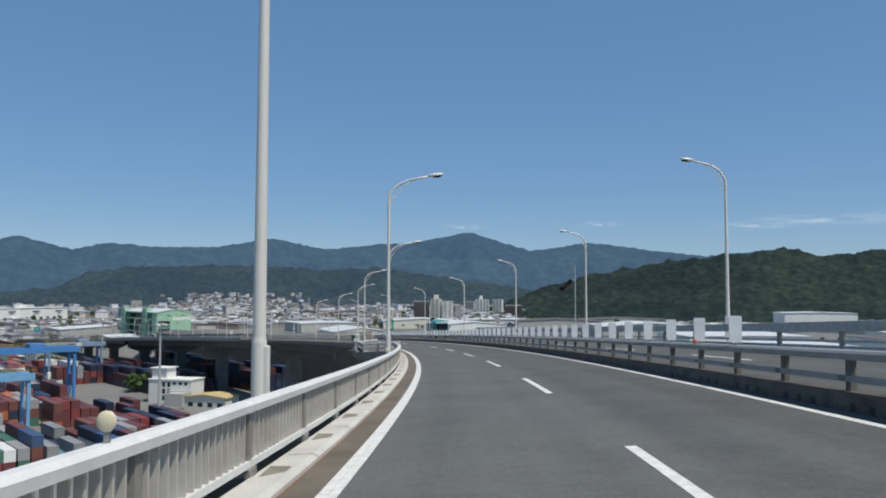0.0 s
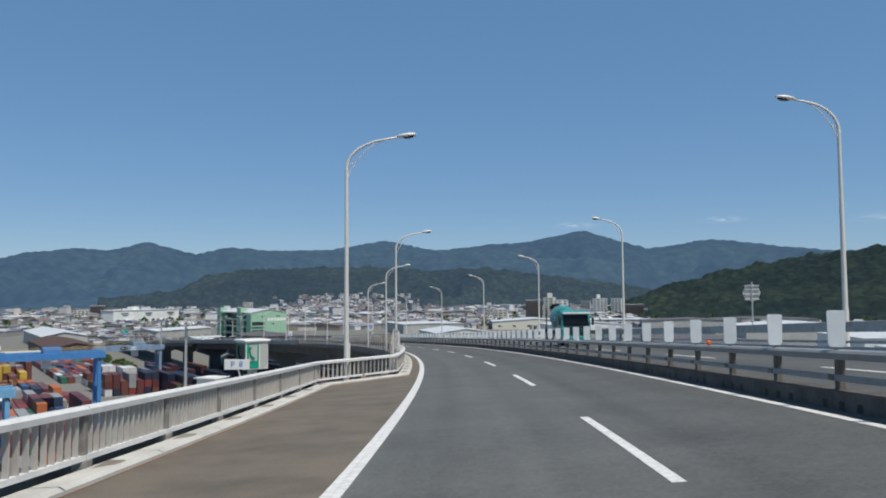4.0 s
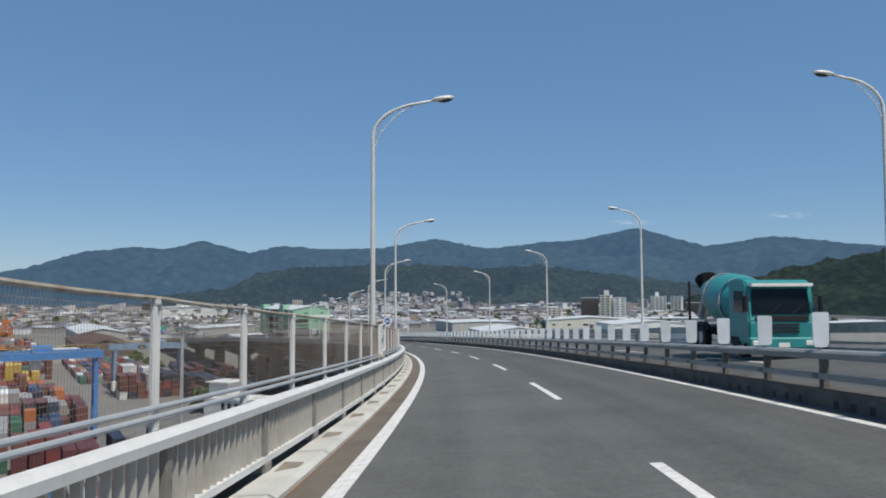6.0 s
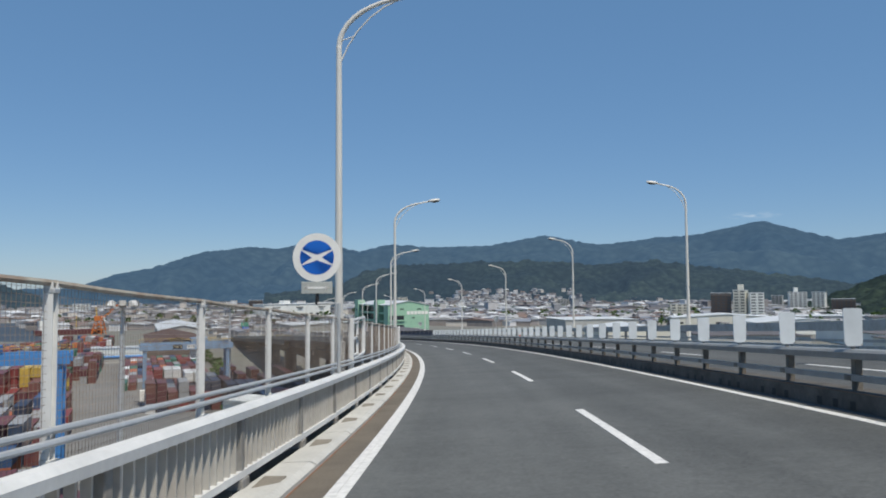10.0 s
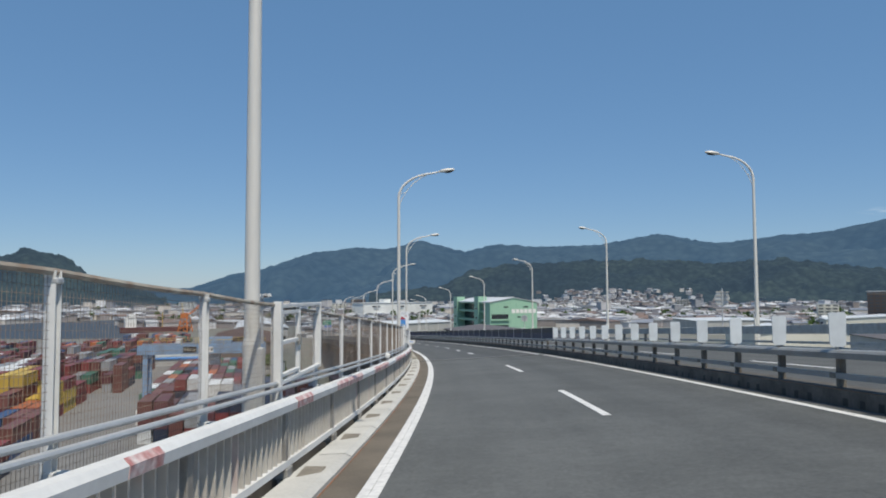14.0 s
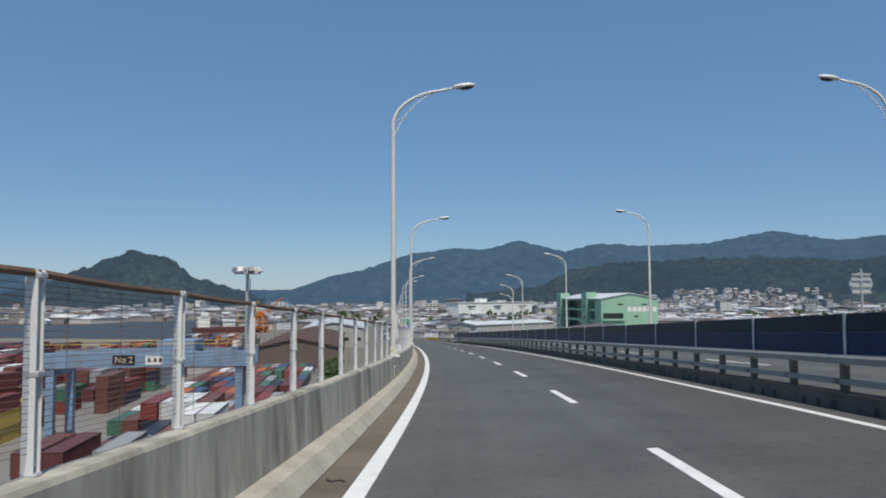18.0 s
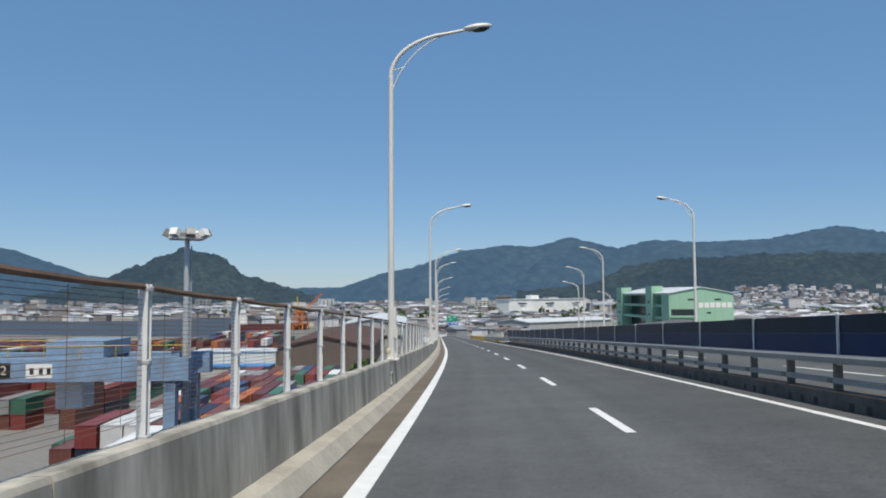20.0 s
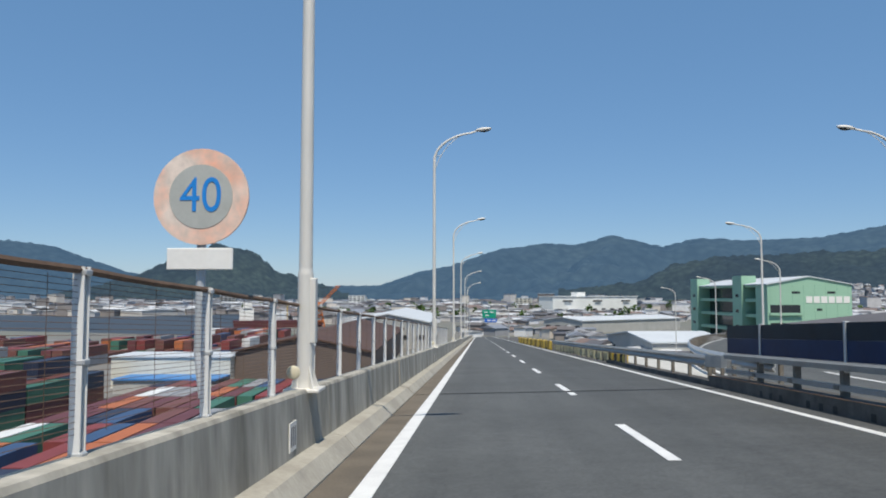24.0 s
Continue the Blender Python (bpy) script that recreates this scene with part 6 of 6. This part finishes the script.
def shed(x, y, w, d, h, rise, turn, wall, roof, label, windows=0):
    b = tagged(empty("shed", pose(x, y, 0, 0, 0, turn)), label, "industrial building", "harbour sheds")
    wall_block(b, "wall", w, d, h, wall)
    gable(b, w, d, h, rise, 0.6, roof, wall)
    for k in range(windows):
        q = (k + 0.5) * w / windows
        bm = bmesh.new()
        box(bm, (q - 1.6, -0.06, h * 0.35), (q + 1.6, 0.0, h * 0.35 + 1.6))
        part("window", bm, M_WINDOW, b)
    return b


# green warehouse: local x along its lettered end (31 m), local y along its long shaded side (79 m)
GREEN_TURN = math.degrees(math.atan2(22, 21))
gw = tagged(empty("green_warehouse", pose(-278.5, 646, 0, 0, 0, GREEN_TURN)), "large pale green cargo warehouse with open loading floors and stair towers", "warehouse")
bm = bmesh.new()
box(bm, (0, 0, 0), (31, 10, 22.6))
box(bm, (4.5, 10, 0), (31, 79, 22.6))
part("wall", bm, M_GREEN_BLDG, gw)
gable(gw, 31, 79, 22.6, 2.9, 0.5, M_ROOF, M_GREEN_BLDG)
for y0, w, h in ((20, 9, 26.4), (69, 9, 26.2)):
    bm = bmesh.new()
    box(bm, (-1.2, y0, 0), (4.5, y0 + w, h))
    tower = part("stair_tower", bm, M_GREEN_BLDG, gw)
    for z in (6, 12, 18):
        plate_part("tower_window", -1.26, -1.2, z, z + 1.2, y0 + 3, y0 + 6, M_WINDOW, tower, "", 0)
for z in (0.0, 5.8, 11.6, 17.2):
    for y0, y1 in ((10, 20), (29, 69)):
        plate_part("loading_floor", 0.2, 4.5, z + 4.6, z + 5.8, y0, y1, M_GREEN_BLDG, gw, "", 0)
        plate_part("dark_bay", 4.4, 4.49, z, z + 4.6, y0, y1, M_WINDOW, gw, "", 0)
for z in (5.0, 11.5):
    plate_part("balcony_recess", 1.0, 12.0, z + 0.8, z + 3.8, -0.05, 0.0, M_WINDOW, gw, "", 0)
    plate_part("balcony", 0.5, 12.5, z, z + 0.9, -1.0, 0.0, M_GREEN_BLDG, gw, "", 0)
for q in (9, 22):
    plate_part("roof_vent", q, q + 3, 19.4, 20.2, -0.05, 0.0, M_WINDOW, gw, "", 0)
for k in range(6):
    plate_part("sign_letter_bar", 14.2 + k * 2.75, 16.4 + k * 2.75, 16.0, 18.4, -0.12, -0.02, M_SIGN_WHITE, gw, "white bar in place of a letter", 0)
plate_part("vent", 18, 20, 13.2, 14.0, -0.06, 0.0, M_WINDOW, gw, "", 0)
for k in range(8):
    plate_part("panel_seam", 1 + k * 4.1, 1.06 + k * 4.1, 0.5, 22.4, -0.02, 0.0, M_GREEN_DARK, gw, "", 0)
plate_part("roof_plant", 5, 9, 23.2, 25.0, 30, 40, M_ROOF, gw, "", 0)

# white factory
fx = math.degrees(math.atan2(123, 28))
wf = tagged(empty("white_factory", pose(-668, 1032, 0, 0, 0, fx)), "long cream-white factory building with dark vents", "factory")
wall_block(wf, "wall", 127, 24, 17.0, M_WHITE_WALL)
plate_part("roof", -1, 128, 17.0, 17.6, -1, 25, M_ROOF_WHITE, wf, "", 0)
plate_part("roof_house", 42, 54, 17.6, 22.0, 8, 18, M_WHITE_WALL, wf, "", 0)
for q in (14, 58, 102):
    plate_part("vent", q, q + 14, 11.4, 13.0, -0.1, 0.0, M_WINDOW, wf, "", 0)
    plate_part("awning", q + 2, q + 12, 11.0, 11.4, -1.6, 0.0, M_ROOF, wf, "", 0)
plate_part("dado", -0.2, 127.2, 0.0, 4.4, -0.15, 0.0, M_WHITE_WALL, wf, "", 0)
for k in range(9):
    plate_part("door", 6 + k * 13, 12 + k * 13, 0.2, 3.9, -0.22, -0.15, M_WINDOW, wf, "", 0)

shed(-407, 680, 26, 80, 6.0, 1.6, -6.5, M_SHED_WALL, M_ROOF, "long low grey metal shed with pale roof", 4)
shed(-378, 531, 29, 123, 9.0, 3.0, 45, M_SHED_WALL, M_ROOF, "broad grey harbour shed with pale roof", 5)
shed(-300, 575, 40, 22, 6.0, 2.0, -40, M_SHED_WALL, M_ROOF, "low grey shed beside the approach road", 3)
shed(*yard(532, 100), 28, 108, 7.0, 3.2, 45, M_BROWN_WALL, M_BROWN_ROOF, "large warehouse with a weathered rust-brown roof")
# added filler: hides bright ground below the deck so the gap looks shaded
shed(*yard(240, 186), 26, 230, 15, 1.5, 45, M_BROWN_WALL, M_ROOF_DARK, "long dark brown shed added to darken the gap under the viaduct")
# white store with a block wall and a blue lean-to
x, y = yard(529, 76)
ws = tagged(empty("white_store", pose(x, y, 0, 0, 0, 45)), "white block-walled store with flat roof", "building")
wall_block(ws, "wall", 24, 12, 6.2, M_CREAM_WALL)
for k in range(1, 5):
    plate_part("course_line", -0.02, 24.02, k * 1.25 - 0.04, k * 1.25, -0.02, 0.0, M_SHED_WALL, ws, "", 0)
plate_part("roof", -0.3, 24.3, 6.2, 6.5, -0.3, 12.3, M_ROOF, ws, "", 0)
plate_part("lean_to", 4, 24, 2.6, 2.9, -9, 0, M_CRANE_BLUE, ws, "blue sheet lean-to roof", 0)
plate_part("lean_to_wall", 4.2, 23.8, 0, 2.6, -8.6, -8.3, M_SHED_WALL, ws, "", 0)

# gatehouse with a roof room
gh = tagged(empty("gatehouse", pose(-121, 275, 0.06, 0, 0, -10)), "white two-storey gatehouse with a rooftop control room", "building")
wall_block(gh, "wall", 17, 9, 8.2, M_WHITE_WALL)
plate_part("parapet_slab", -0.3, 17.3, 8.2, 8.6, -0.3, 9.3, M_WHITE_WALL, gh, "", 0)
wall_block(gh, "roof_room", 6, 6, 3.6, M_WHITE_WALL, 0.3, 1.5, 8.6)
plate_part("roof_room_slab", -0.4, 7.0, 12.2, 12.5, 0.8, 8.2, M_WHITE_WALL, gh, "", 0)
for q in (5.6, 7.6):
    for z in (1.0, 3.4, 5.8):
        plate_part("window", q, q + 1.1, z, z + 1.7, -0.05, 0.0, M_WINDOW, gh, "", 0)
for q in (9.8, 12.2, 14.4):
    plate_part("window", q, q + 1.2, 6.6, 7.6, -0.05, 0.0, M_WINDOW, gh, "", 0)
plate_part("canopy", 8.5, 16, 4.4, 4.7, -2.0, 0, M_SHED_WALL, gh, "", 0)
wall_block(gh, "annexe", 7, 6, 4.4, M_SHED_WALL, 11, -7)
oc = tagged(empty("yard_office", pose(-101, 258, 0.06, 0, 0, -14)), "low yard office with an ochre roof", "building")
wall_block(oc, "wall", 16, 8, 4.4, M_CREAM_WALL)
gable(oc, 16, 8, 4.4, 0.9, 0.5, M_ROOF_YELLOW, M_CREAM_WALL)
for k in range(4):
    plate_part("window", 1.5 + k * 3.8, 3.4 + k * 3.8, 1.4, 2.8, -0.05, 0.0, M_WINDOW, oc, "", 0)


# flats
def flats(x, y, w, d, floors, turn, mat, label, dark=False, head=0.0):
    b = tagged(empty("apartment_block", pose(x, y, 0, 0, 0, turn)), label, "apartment block", "flats")
    h = floors * 2.9
    wall_block(b, "wall", w, d, h, mat)
    plate_part("roof", -0.4, w + 0.4, h, h + 0.5, -0.4, d + 0.4, M_ROOF, b, "", 0)
    if head:
        wall_block(b, "lift_tower", 5, 5, head, mat, w * 0.3, d * 0.4, h + 0.5)
    bays = max(2, int(w / 5))
    for k in range(floors):
        for j in range(bays):
            q = w * (j + 0.18) / bays
            plate_part("window", q, q + w / bays * 0.64, k * 2.9 + 0.9, k * 2.9 + 2.3, -0.06, 0.0, M_FLAT_WINDOW, b, "", 0)
        plate_part("balcony", 0.3, w - 0.3, k * 2.9, k * 2.9 + 0.8, -1.0, -0.06, mat, b, "", 0)
    return b


flats(-66, 1000, 12, 14, 11, -8, M_CREAM_WALL, "tall cream apartment block", head=5.5)
flats(-88, 1004, 20, 14, 10, 4, M_BROWN_WALL, "dark brown apartment block")
flats(-50, 996, 14, 12, 10, 20, M_WHITE_WALL, "white apartment block with balconies")
flats(-8, 1300, 22, 14, 10, 6, M_WHITE_WALL, "white and blue-grey apartment block", head=6)
flats(20, 1310, 16, 14, 10, -12, M_WHITE_WALL, "tall white apartment block with balconies")
flats(40, 1240, 26, 12, 7, 3, M_BROWN_WALL, "brown brick apartment block")
flats(-130, 1020, 18, 12, 6, 10, M_CREAM_WALL, "cream mid-rise block with balconies")
flats(-30, 1500, 16, 12, 8, -8, M_SHED_WALL, "tall grey apartment block with balconies")
flats(-420, 1650, 22, 14, 6, 15, M_SHED_WALL, "tall grey apartment block with balconies")
flats(-700, 1500, 20, 14, 8, 25, M_CREAM_WALL, "tall cream apartment block with balconies")
flats(-900, 1300, 24, 14, 7, 30, M_BROWN_WALL, "tall brown apartment block with balconies")
flats(-820, 1150, 22, 14, 5, 30, M_CREAM_WALL, "tall cream apartment block with balconies")
flats(-1050, 1050, 24, 14, 6, 40, M_WHITE_WALL, "white apartment block on the shore")
flats(-1150, 900, 22, 14, 6, 50, M_SHED_WALL, "grey apartment block on the shore")
# white hall in front of the wooded hill, low sheds beside the bridge
shed(330, 850, 75, 40, 19, 0.8, -4, M_WHITE_WALL, M_ROOF, "large pale windowless hall below the hill")
random.seed(31)
for x, y, w, d, h, turn in ((60, 330, 60, 90, 9, 12), (140, 420, 80, 60, 10, 10), (40, 470, 60, 110, 9, 14), (150, 560, 90, 70, 9, 6), (20, 620, 60, 90, 8, 16), (110, 700, 90, 60, 10, 5), (-40, 760, 70, 60, 8, 18), (40, 830, 90, 50, 10, 0),
                            (230, 640, 80, 60, 9, -4), (260, 480, 70, 80, 10, 0), (-120, 620, 46, 60, 8, 25), (-60, 560, 50, 60, 9, 20), (-180, 760, 60, 60, 9, 30), (-110, 860, 90, 50, 8, 10), (330, 620, 60, 90, 8, -8), (210, 320, 60, 70, 8, 8), (-20, 920, 90, 40, 8, 4), (120, 910, 100, 50, 9, 0)):
    shed(x, y, w, d, h, random.choice((0.5, 2.0, 3.0)), turn, random.choice((M_WHITE_WALL, M_SHED_WALL, M_CREAM_WALL)), random.choice((M_ROOF, M_ROOF_DARK, M_ROOF_DARK, M_ROOF)), "low factory shed with a broad pale roof beside the bridge", random.choice((0, 4, 6)))

# ---- ship and orange floating crane on the far quay ----
ship = tagged(empty("moored_ship", pose(-560, 590, 0.03, 0, 0, 60)), "small cargo ship with a white bridge house", "ship")
bm = bmesh.new()
_o = [(0, -4), (4, -5), (40, -5), (50, 0), (40, 5), (4, 5), (0, 4)]
_a = [bm.verts.new((x, y, 0)) for x, y in _o]
_b = [bm.verts.new((x * 1.04 - 0.5, y * 1.08, 4.0)) for x, y in _o]
bm.faces.new(_b), bm.faces.new(_a[::-1])
for k in range(7):
    bm.faces.new((_a[k], _a[(k + 1) % 7], _b[(k + 1) % 7], _b[k]))
part("hull", bm, BOX_MATS["maroon"], ship)
wall_block(ship, "bridge_house", 8, 8, 7, M_SIGN_WHITE, 3, -4, 4)
wall_block(ship, "wheelhouse", 5, 9, 3, M_SIGN_WHITE, 5, -4.5, 11)
part("mast", bm_tube([(30, 0, 4), (30, 0, 15)], 0.25, 6), M_YELLOW, ship)
fc = tagged(empty("dock_crane", pose(-530, 625, 0.03, 0, 0, 20)), "orange dock crane with a lattice jib", "crane")
for x, y in ((-4, -4), (4, -4), (-4, 4), (4, 4)):
    part("leg", bm_tube([(x, y, 0), (x * 0.6, y * 0.6, 11)], 0.45, 6), M_ORANGE, fc)
for z, w in ((3.6, 3.5), (7.4, 3.0), (11, 2.5)):
    for a in range(4):
        c, d = ((-w, -w), (w, -w), (w, w), (-w, w))[a], ((w, -w), (w, w), (-w, w), (-w, -w))[a]
        part("tie", bm_tube([(*c, z), (*d, z)], 0.3, 5), M_ORANGE, fc)
        part("brace", bm_tube([(*c, z), (d[0] * 1.12, d[1] * 1.12, z - 3.6)], 0.2, 5), M_ORANGE, fc)
wall_block(fc, "house", 5, 6, 3.5, M_ORANGE, -2.5, -3, 11)
plate_part("cabin", 2.5, 4.2, 11.5, 13.8, -1, 1, M_SIGN_WHITE, fc, "white cabin", 0.1)
for y in (-1.5, 1.5):
    part("jib", bm_tube([(2, y, 12), (16, y, 24)], 0.25, 5), M_ORANGE, fc)
for k in range(6):
    q = 0.1 + 0.16 * k
    part("jib_tie", bm_tube([(2 + 14 * q, -1.5, 12 + 12 * q), (2 + 14 * (q + 0.08), 1.5, 12 + 12 * (q + 0.08))], 0.14, 4), M_ORANGE, fc)
part("mast", bm_tube([(-2, 0, 13), (-3, 0, 22)], 0.4, 6), M_YELLOW, fc)
part("stay", bm_tube([(-3, 0, 22), (16, 0, 24)], 0.1, 4), M_BLACK, fc)


# ---- the town ----
def in_poly(x, y, poly):
    inside = False
    for (x0, y0), (x1, y1) in zip(poly, poly[1:] + poly[:1]):
        if (y0 > y) != (y1 > y) and x < (x1 - x0) * (y - y0) / (y1 - y0) + x0:
            inside = not inside
    return inside


_rx, _ry = np.array([at(q, 7.0).x for q in range(-150, 721, 10)]), np.array([at(q, 7.0).y for q in range(-150, 721, 10)])


def free(x, y, gap):
    if in_poly(x, y, WATER) or np.min((_rx - x) ** 2 + (_ry - y) ** 2) < gap * gap:
        return False
    a, b = (-x + y) * 0.70711, (x + y) * 0.70711
    return not (140 < a < 720 and -60 < b < 135)


random.seed(77)
wall_v, wall_f, roof_v, roof_f = [], [], [], []


def house(x, y, z, w, d, h, rise, turn):
    c, s_ = math.cos(turn), math.sin(turn)

    def P(px, py, pz):
        return x + px * c - py * s_, y + px * s_ + py * c, z + pz
    k = len(wall_v)
    for px, py in ((-w, -d), (w, -d), (w, d), (-w, d)):
        wall_v.extend((P(px / 2, py / 2, 0), P(px / 2, py / 2, h)))
    wall_f.extend([(k, k + 2, k + 3, k + 1), (k + 2, k + 4, k + 5, k + 3), (k + 4, k + 6, k + 7, k + 5), (k + 6, k, k + 1, k + 7)])
    k = len(roof_v)
    o = 0.5
    roof_v.extend([P(-w / 2 - o, -d / 2 - o, h), P(w / 2 + o, -d / 2 - o, h), P(w / 2 + o, d / 2 + o, h), P(-w / 2 - o, d / 2 + o, h), P(0, -d / 2 - o, h + rise), P(0, d / 2 + o, h + rise)])
    roof_f.extend([(k, k + 4, k + 5, k + 3), (k + 4, k + 1, k + 2, k + 5), (k, k + 1, k + 4), (k + 3, k + 5, k + 2)])


n = 0
while n < 3600:
    b = random.uniform(-32, 88)
    r = 620 * math.exp(random.random() * 1.15)
    x, y = -100 - math.sin(radians(b)) * r, 250 + math.cos(radians(b)) * r
    if not free(x, y, 60) or (x > -5 and math.hypot(x, y) > 980 and math.degrees(math.atan2(-x, y)) < -3):
        continue
    kind = random.random()
    view = math.degrees(math.atan2(-(x + 165), y - 366))
    if 26 < view < 50 and math.hypot(x + 165, y - 366) < 860:
        if random.random() < 0.4:
            house(x, y, 0, random.uniform(8, 14), random.uniform(7, 12), random.uniform(2.8, 3.6), random.uniform(0.8, 1.4), random.uniform(0, 3.14))
            n += 1
        continue
    near = r < 980
    if math.hypot(x + 640, y - 1080) < 110 or math.hypot(x + 290, y - 680) < 75:
        continue
    if kind < 0.2:
        house(x, y, 0, random.uniform(18, 50), random.uniform(14, 30), random.uniform(4, 6 if near else 9), random.uniform(0.5, 3), random.uniform(0, 3.14))
    elif kind < 0.25 and not near:
        house(x, y, 0, random.uniform(10, 20), random.uniform(9, 14), random.uniform(9, 20), 0.3, random.uniform(0, 3.14))
    else:
        house(x, y, 0, random.uniform(7, 12), random.uniform(7, 12), random.uniform(3.5, 6.5), random.uniform(1.2, 2.4), random.uniform(0, 3.14))
    n += 1
# low workshops and sheds beside the far approach
n = 0
while n < 90:
    b, r = random.uniform(24, 52), random.uniform(190, 470)
    x, y = -165 - math.sin(radians(b)) * r, 366 + math.cos(radians(b)) * r
    if not free(x, y, 30) or math.hypot(x + 290, y - 680) < 75 or math.hypot(x + 395, y - 720) < 55 or abs((x + 378) + (y - 531)) < 60 and (y - 531) - (x + 378) > -30:
        continue
    house(x, y, 0, random.uniform(5, 11), random.uniform(5, 9), random.uniform(2.4, 4.2), random.uniform(0.4, 1.4), random.uniform(0, 3.14))
    n += 1
# houses climbing the foot of the hills
n = 0
while n < 620:
    b = random.choice((random.gauss(19, 3.2), random.gauss(19, 2.2), random.uniform(-4, 10)))
    r = 1640 + (290 if b > 11 else 120) * random.random() ** 1.7
    x, y = -16 - math.sin(radians(b)) * r, 119 + math.cos(radians(b)) * r
    f = max(0.0, (r - 1750) / 600)
    crest = math.tan(radians(float(np.interp(b, [q for q, e in MID], [e for q, e in MID])))) * 2350 + 34
    house(x, y, crest * f ** 1.2 + 4, random.uniform(7, 13), random.uniform(7, 12), random.uniform(5, 8), random.uniform(1, 2), random.uniform(0, 3.14))
    n += 1
# the far shore
n = 0
while n < 1300:
    q = random.random()
    x, y = -850 - q * 950 + random.uniform(-60, 60), 640 + random.uniform(-60, 420) - q * 150
    if in_poly(x, y, WATER):
        continue
    if random.random() < 0.2:
        house(x, y, 0, random.uniform(10, 24), random.uniform(8, 14), random.uniform(4, 11), 0.5, random.uniform(0, 3.14))
    else:
        house(x, y, 0, random.uniform(6, 12), random.uniform(6, 10), random.uniform(3, 6.5), random.uniform(1, 2.2), random.uniform(0, 3.14))
    n += 1
tagged(mesh("town_houses", wall_v, wall_f, M_TOWN_WALL), "walls of the houses and workshops of the town", "houses", kind="stuff")
tagged(mesh("town_house_roofs", roof_v, roof_f, M_TOWN_ROOF), "tiled and metal roofs of the town", "roofs", kind="stuff")


# trees among the houses: clumps of leaf tufts
leaf_v, leaf_f, trunk_v, trunk_f = [], [], [], []


def tree(x, y, z, r, tufts):
    k, w = len(trunk_v), r * 0.09
    trunk_v.extend([(x - w, y - w, z), (x + w, y - w, z), (x, y + w, z), (x - w / 3, y - w / 3, z + r * 1.5), (x + w / 3, y - w / 3, z + r * 1.5), (x, y + w / 3, z + r * 1.5)])
    trunk_f.extend([(k, k + 1, k + 4, k + 3), (k + 1, k + 2, k + 5, k + 4), (k + 2, k, k + 3, k + 5)])
    for _ in range(tufts):
        a, e = random.uniform(0, 6.283), random.uniform(-0.4, 1.4)
        q = r * random.uniform(0.45, 1.0)
        c = Vector((x + q * math.cos(a) * math.cos(e), y + q * math.sin(a) * math.cos(e), z + r * 1.1 + q * math.sin(e)))
        w = r * random.uniform(0.25, 0.5)
        k = len(leaf_v)
        for _i in range(4):
            leaf_v.append(c + Vector((random.uniform(-w, w), random.uniform(-w, w), random.uniform(-w, w))))
        leaf_f.extend([(k, k + 1, k + 2), (k, k + 2, k + 3), (k, k + 3, k + 1), (k + 1, k + 3, k + 2)])


n = 0
while n < 700:
    b = random.uniform(-30, 85)
    r = 480 * math.exp(random.random() * 1.4)
    x, y = -100 - math.sin(radians(b)) * r, 250 + math.cos(radians(b)) * r
    view = math.degrees(math.atan2(-(x + 165), y - 366))
    if free(x, y, 40) and r > 620 and b < 60 and not (26 < view < 50 and r < 1000 and random.random() < 0.8):
        tree(x, y, 0, random.uniform(2.5, 5), 26)
        n += 1
for x, y in ((-139, 302), (-137, 305), (-141, 306)):
    tree(x, y, 0, 3.2, 90)
for k in range(26):
    x, y = yard(405 + k * 5.2 + random.uniform(-2, 2), 126 + random.uniform(-2.5, 2.5))
    tree(x, y, 0, random.uniform(1.1, 2.2), 60)
tagged(mesh("town_trees", leaf_v, leaf_f, M_BUSH), "dark green trees scattered through the town", "trees", kind="stuff")
tagged(mesh("town_tree_trunks", trunk_v, trunk_f, M_BROWN_WALL), "brown trunks of the trees in the town", "tree trunks", kind="stuff")
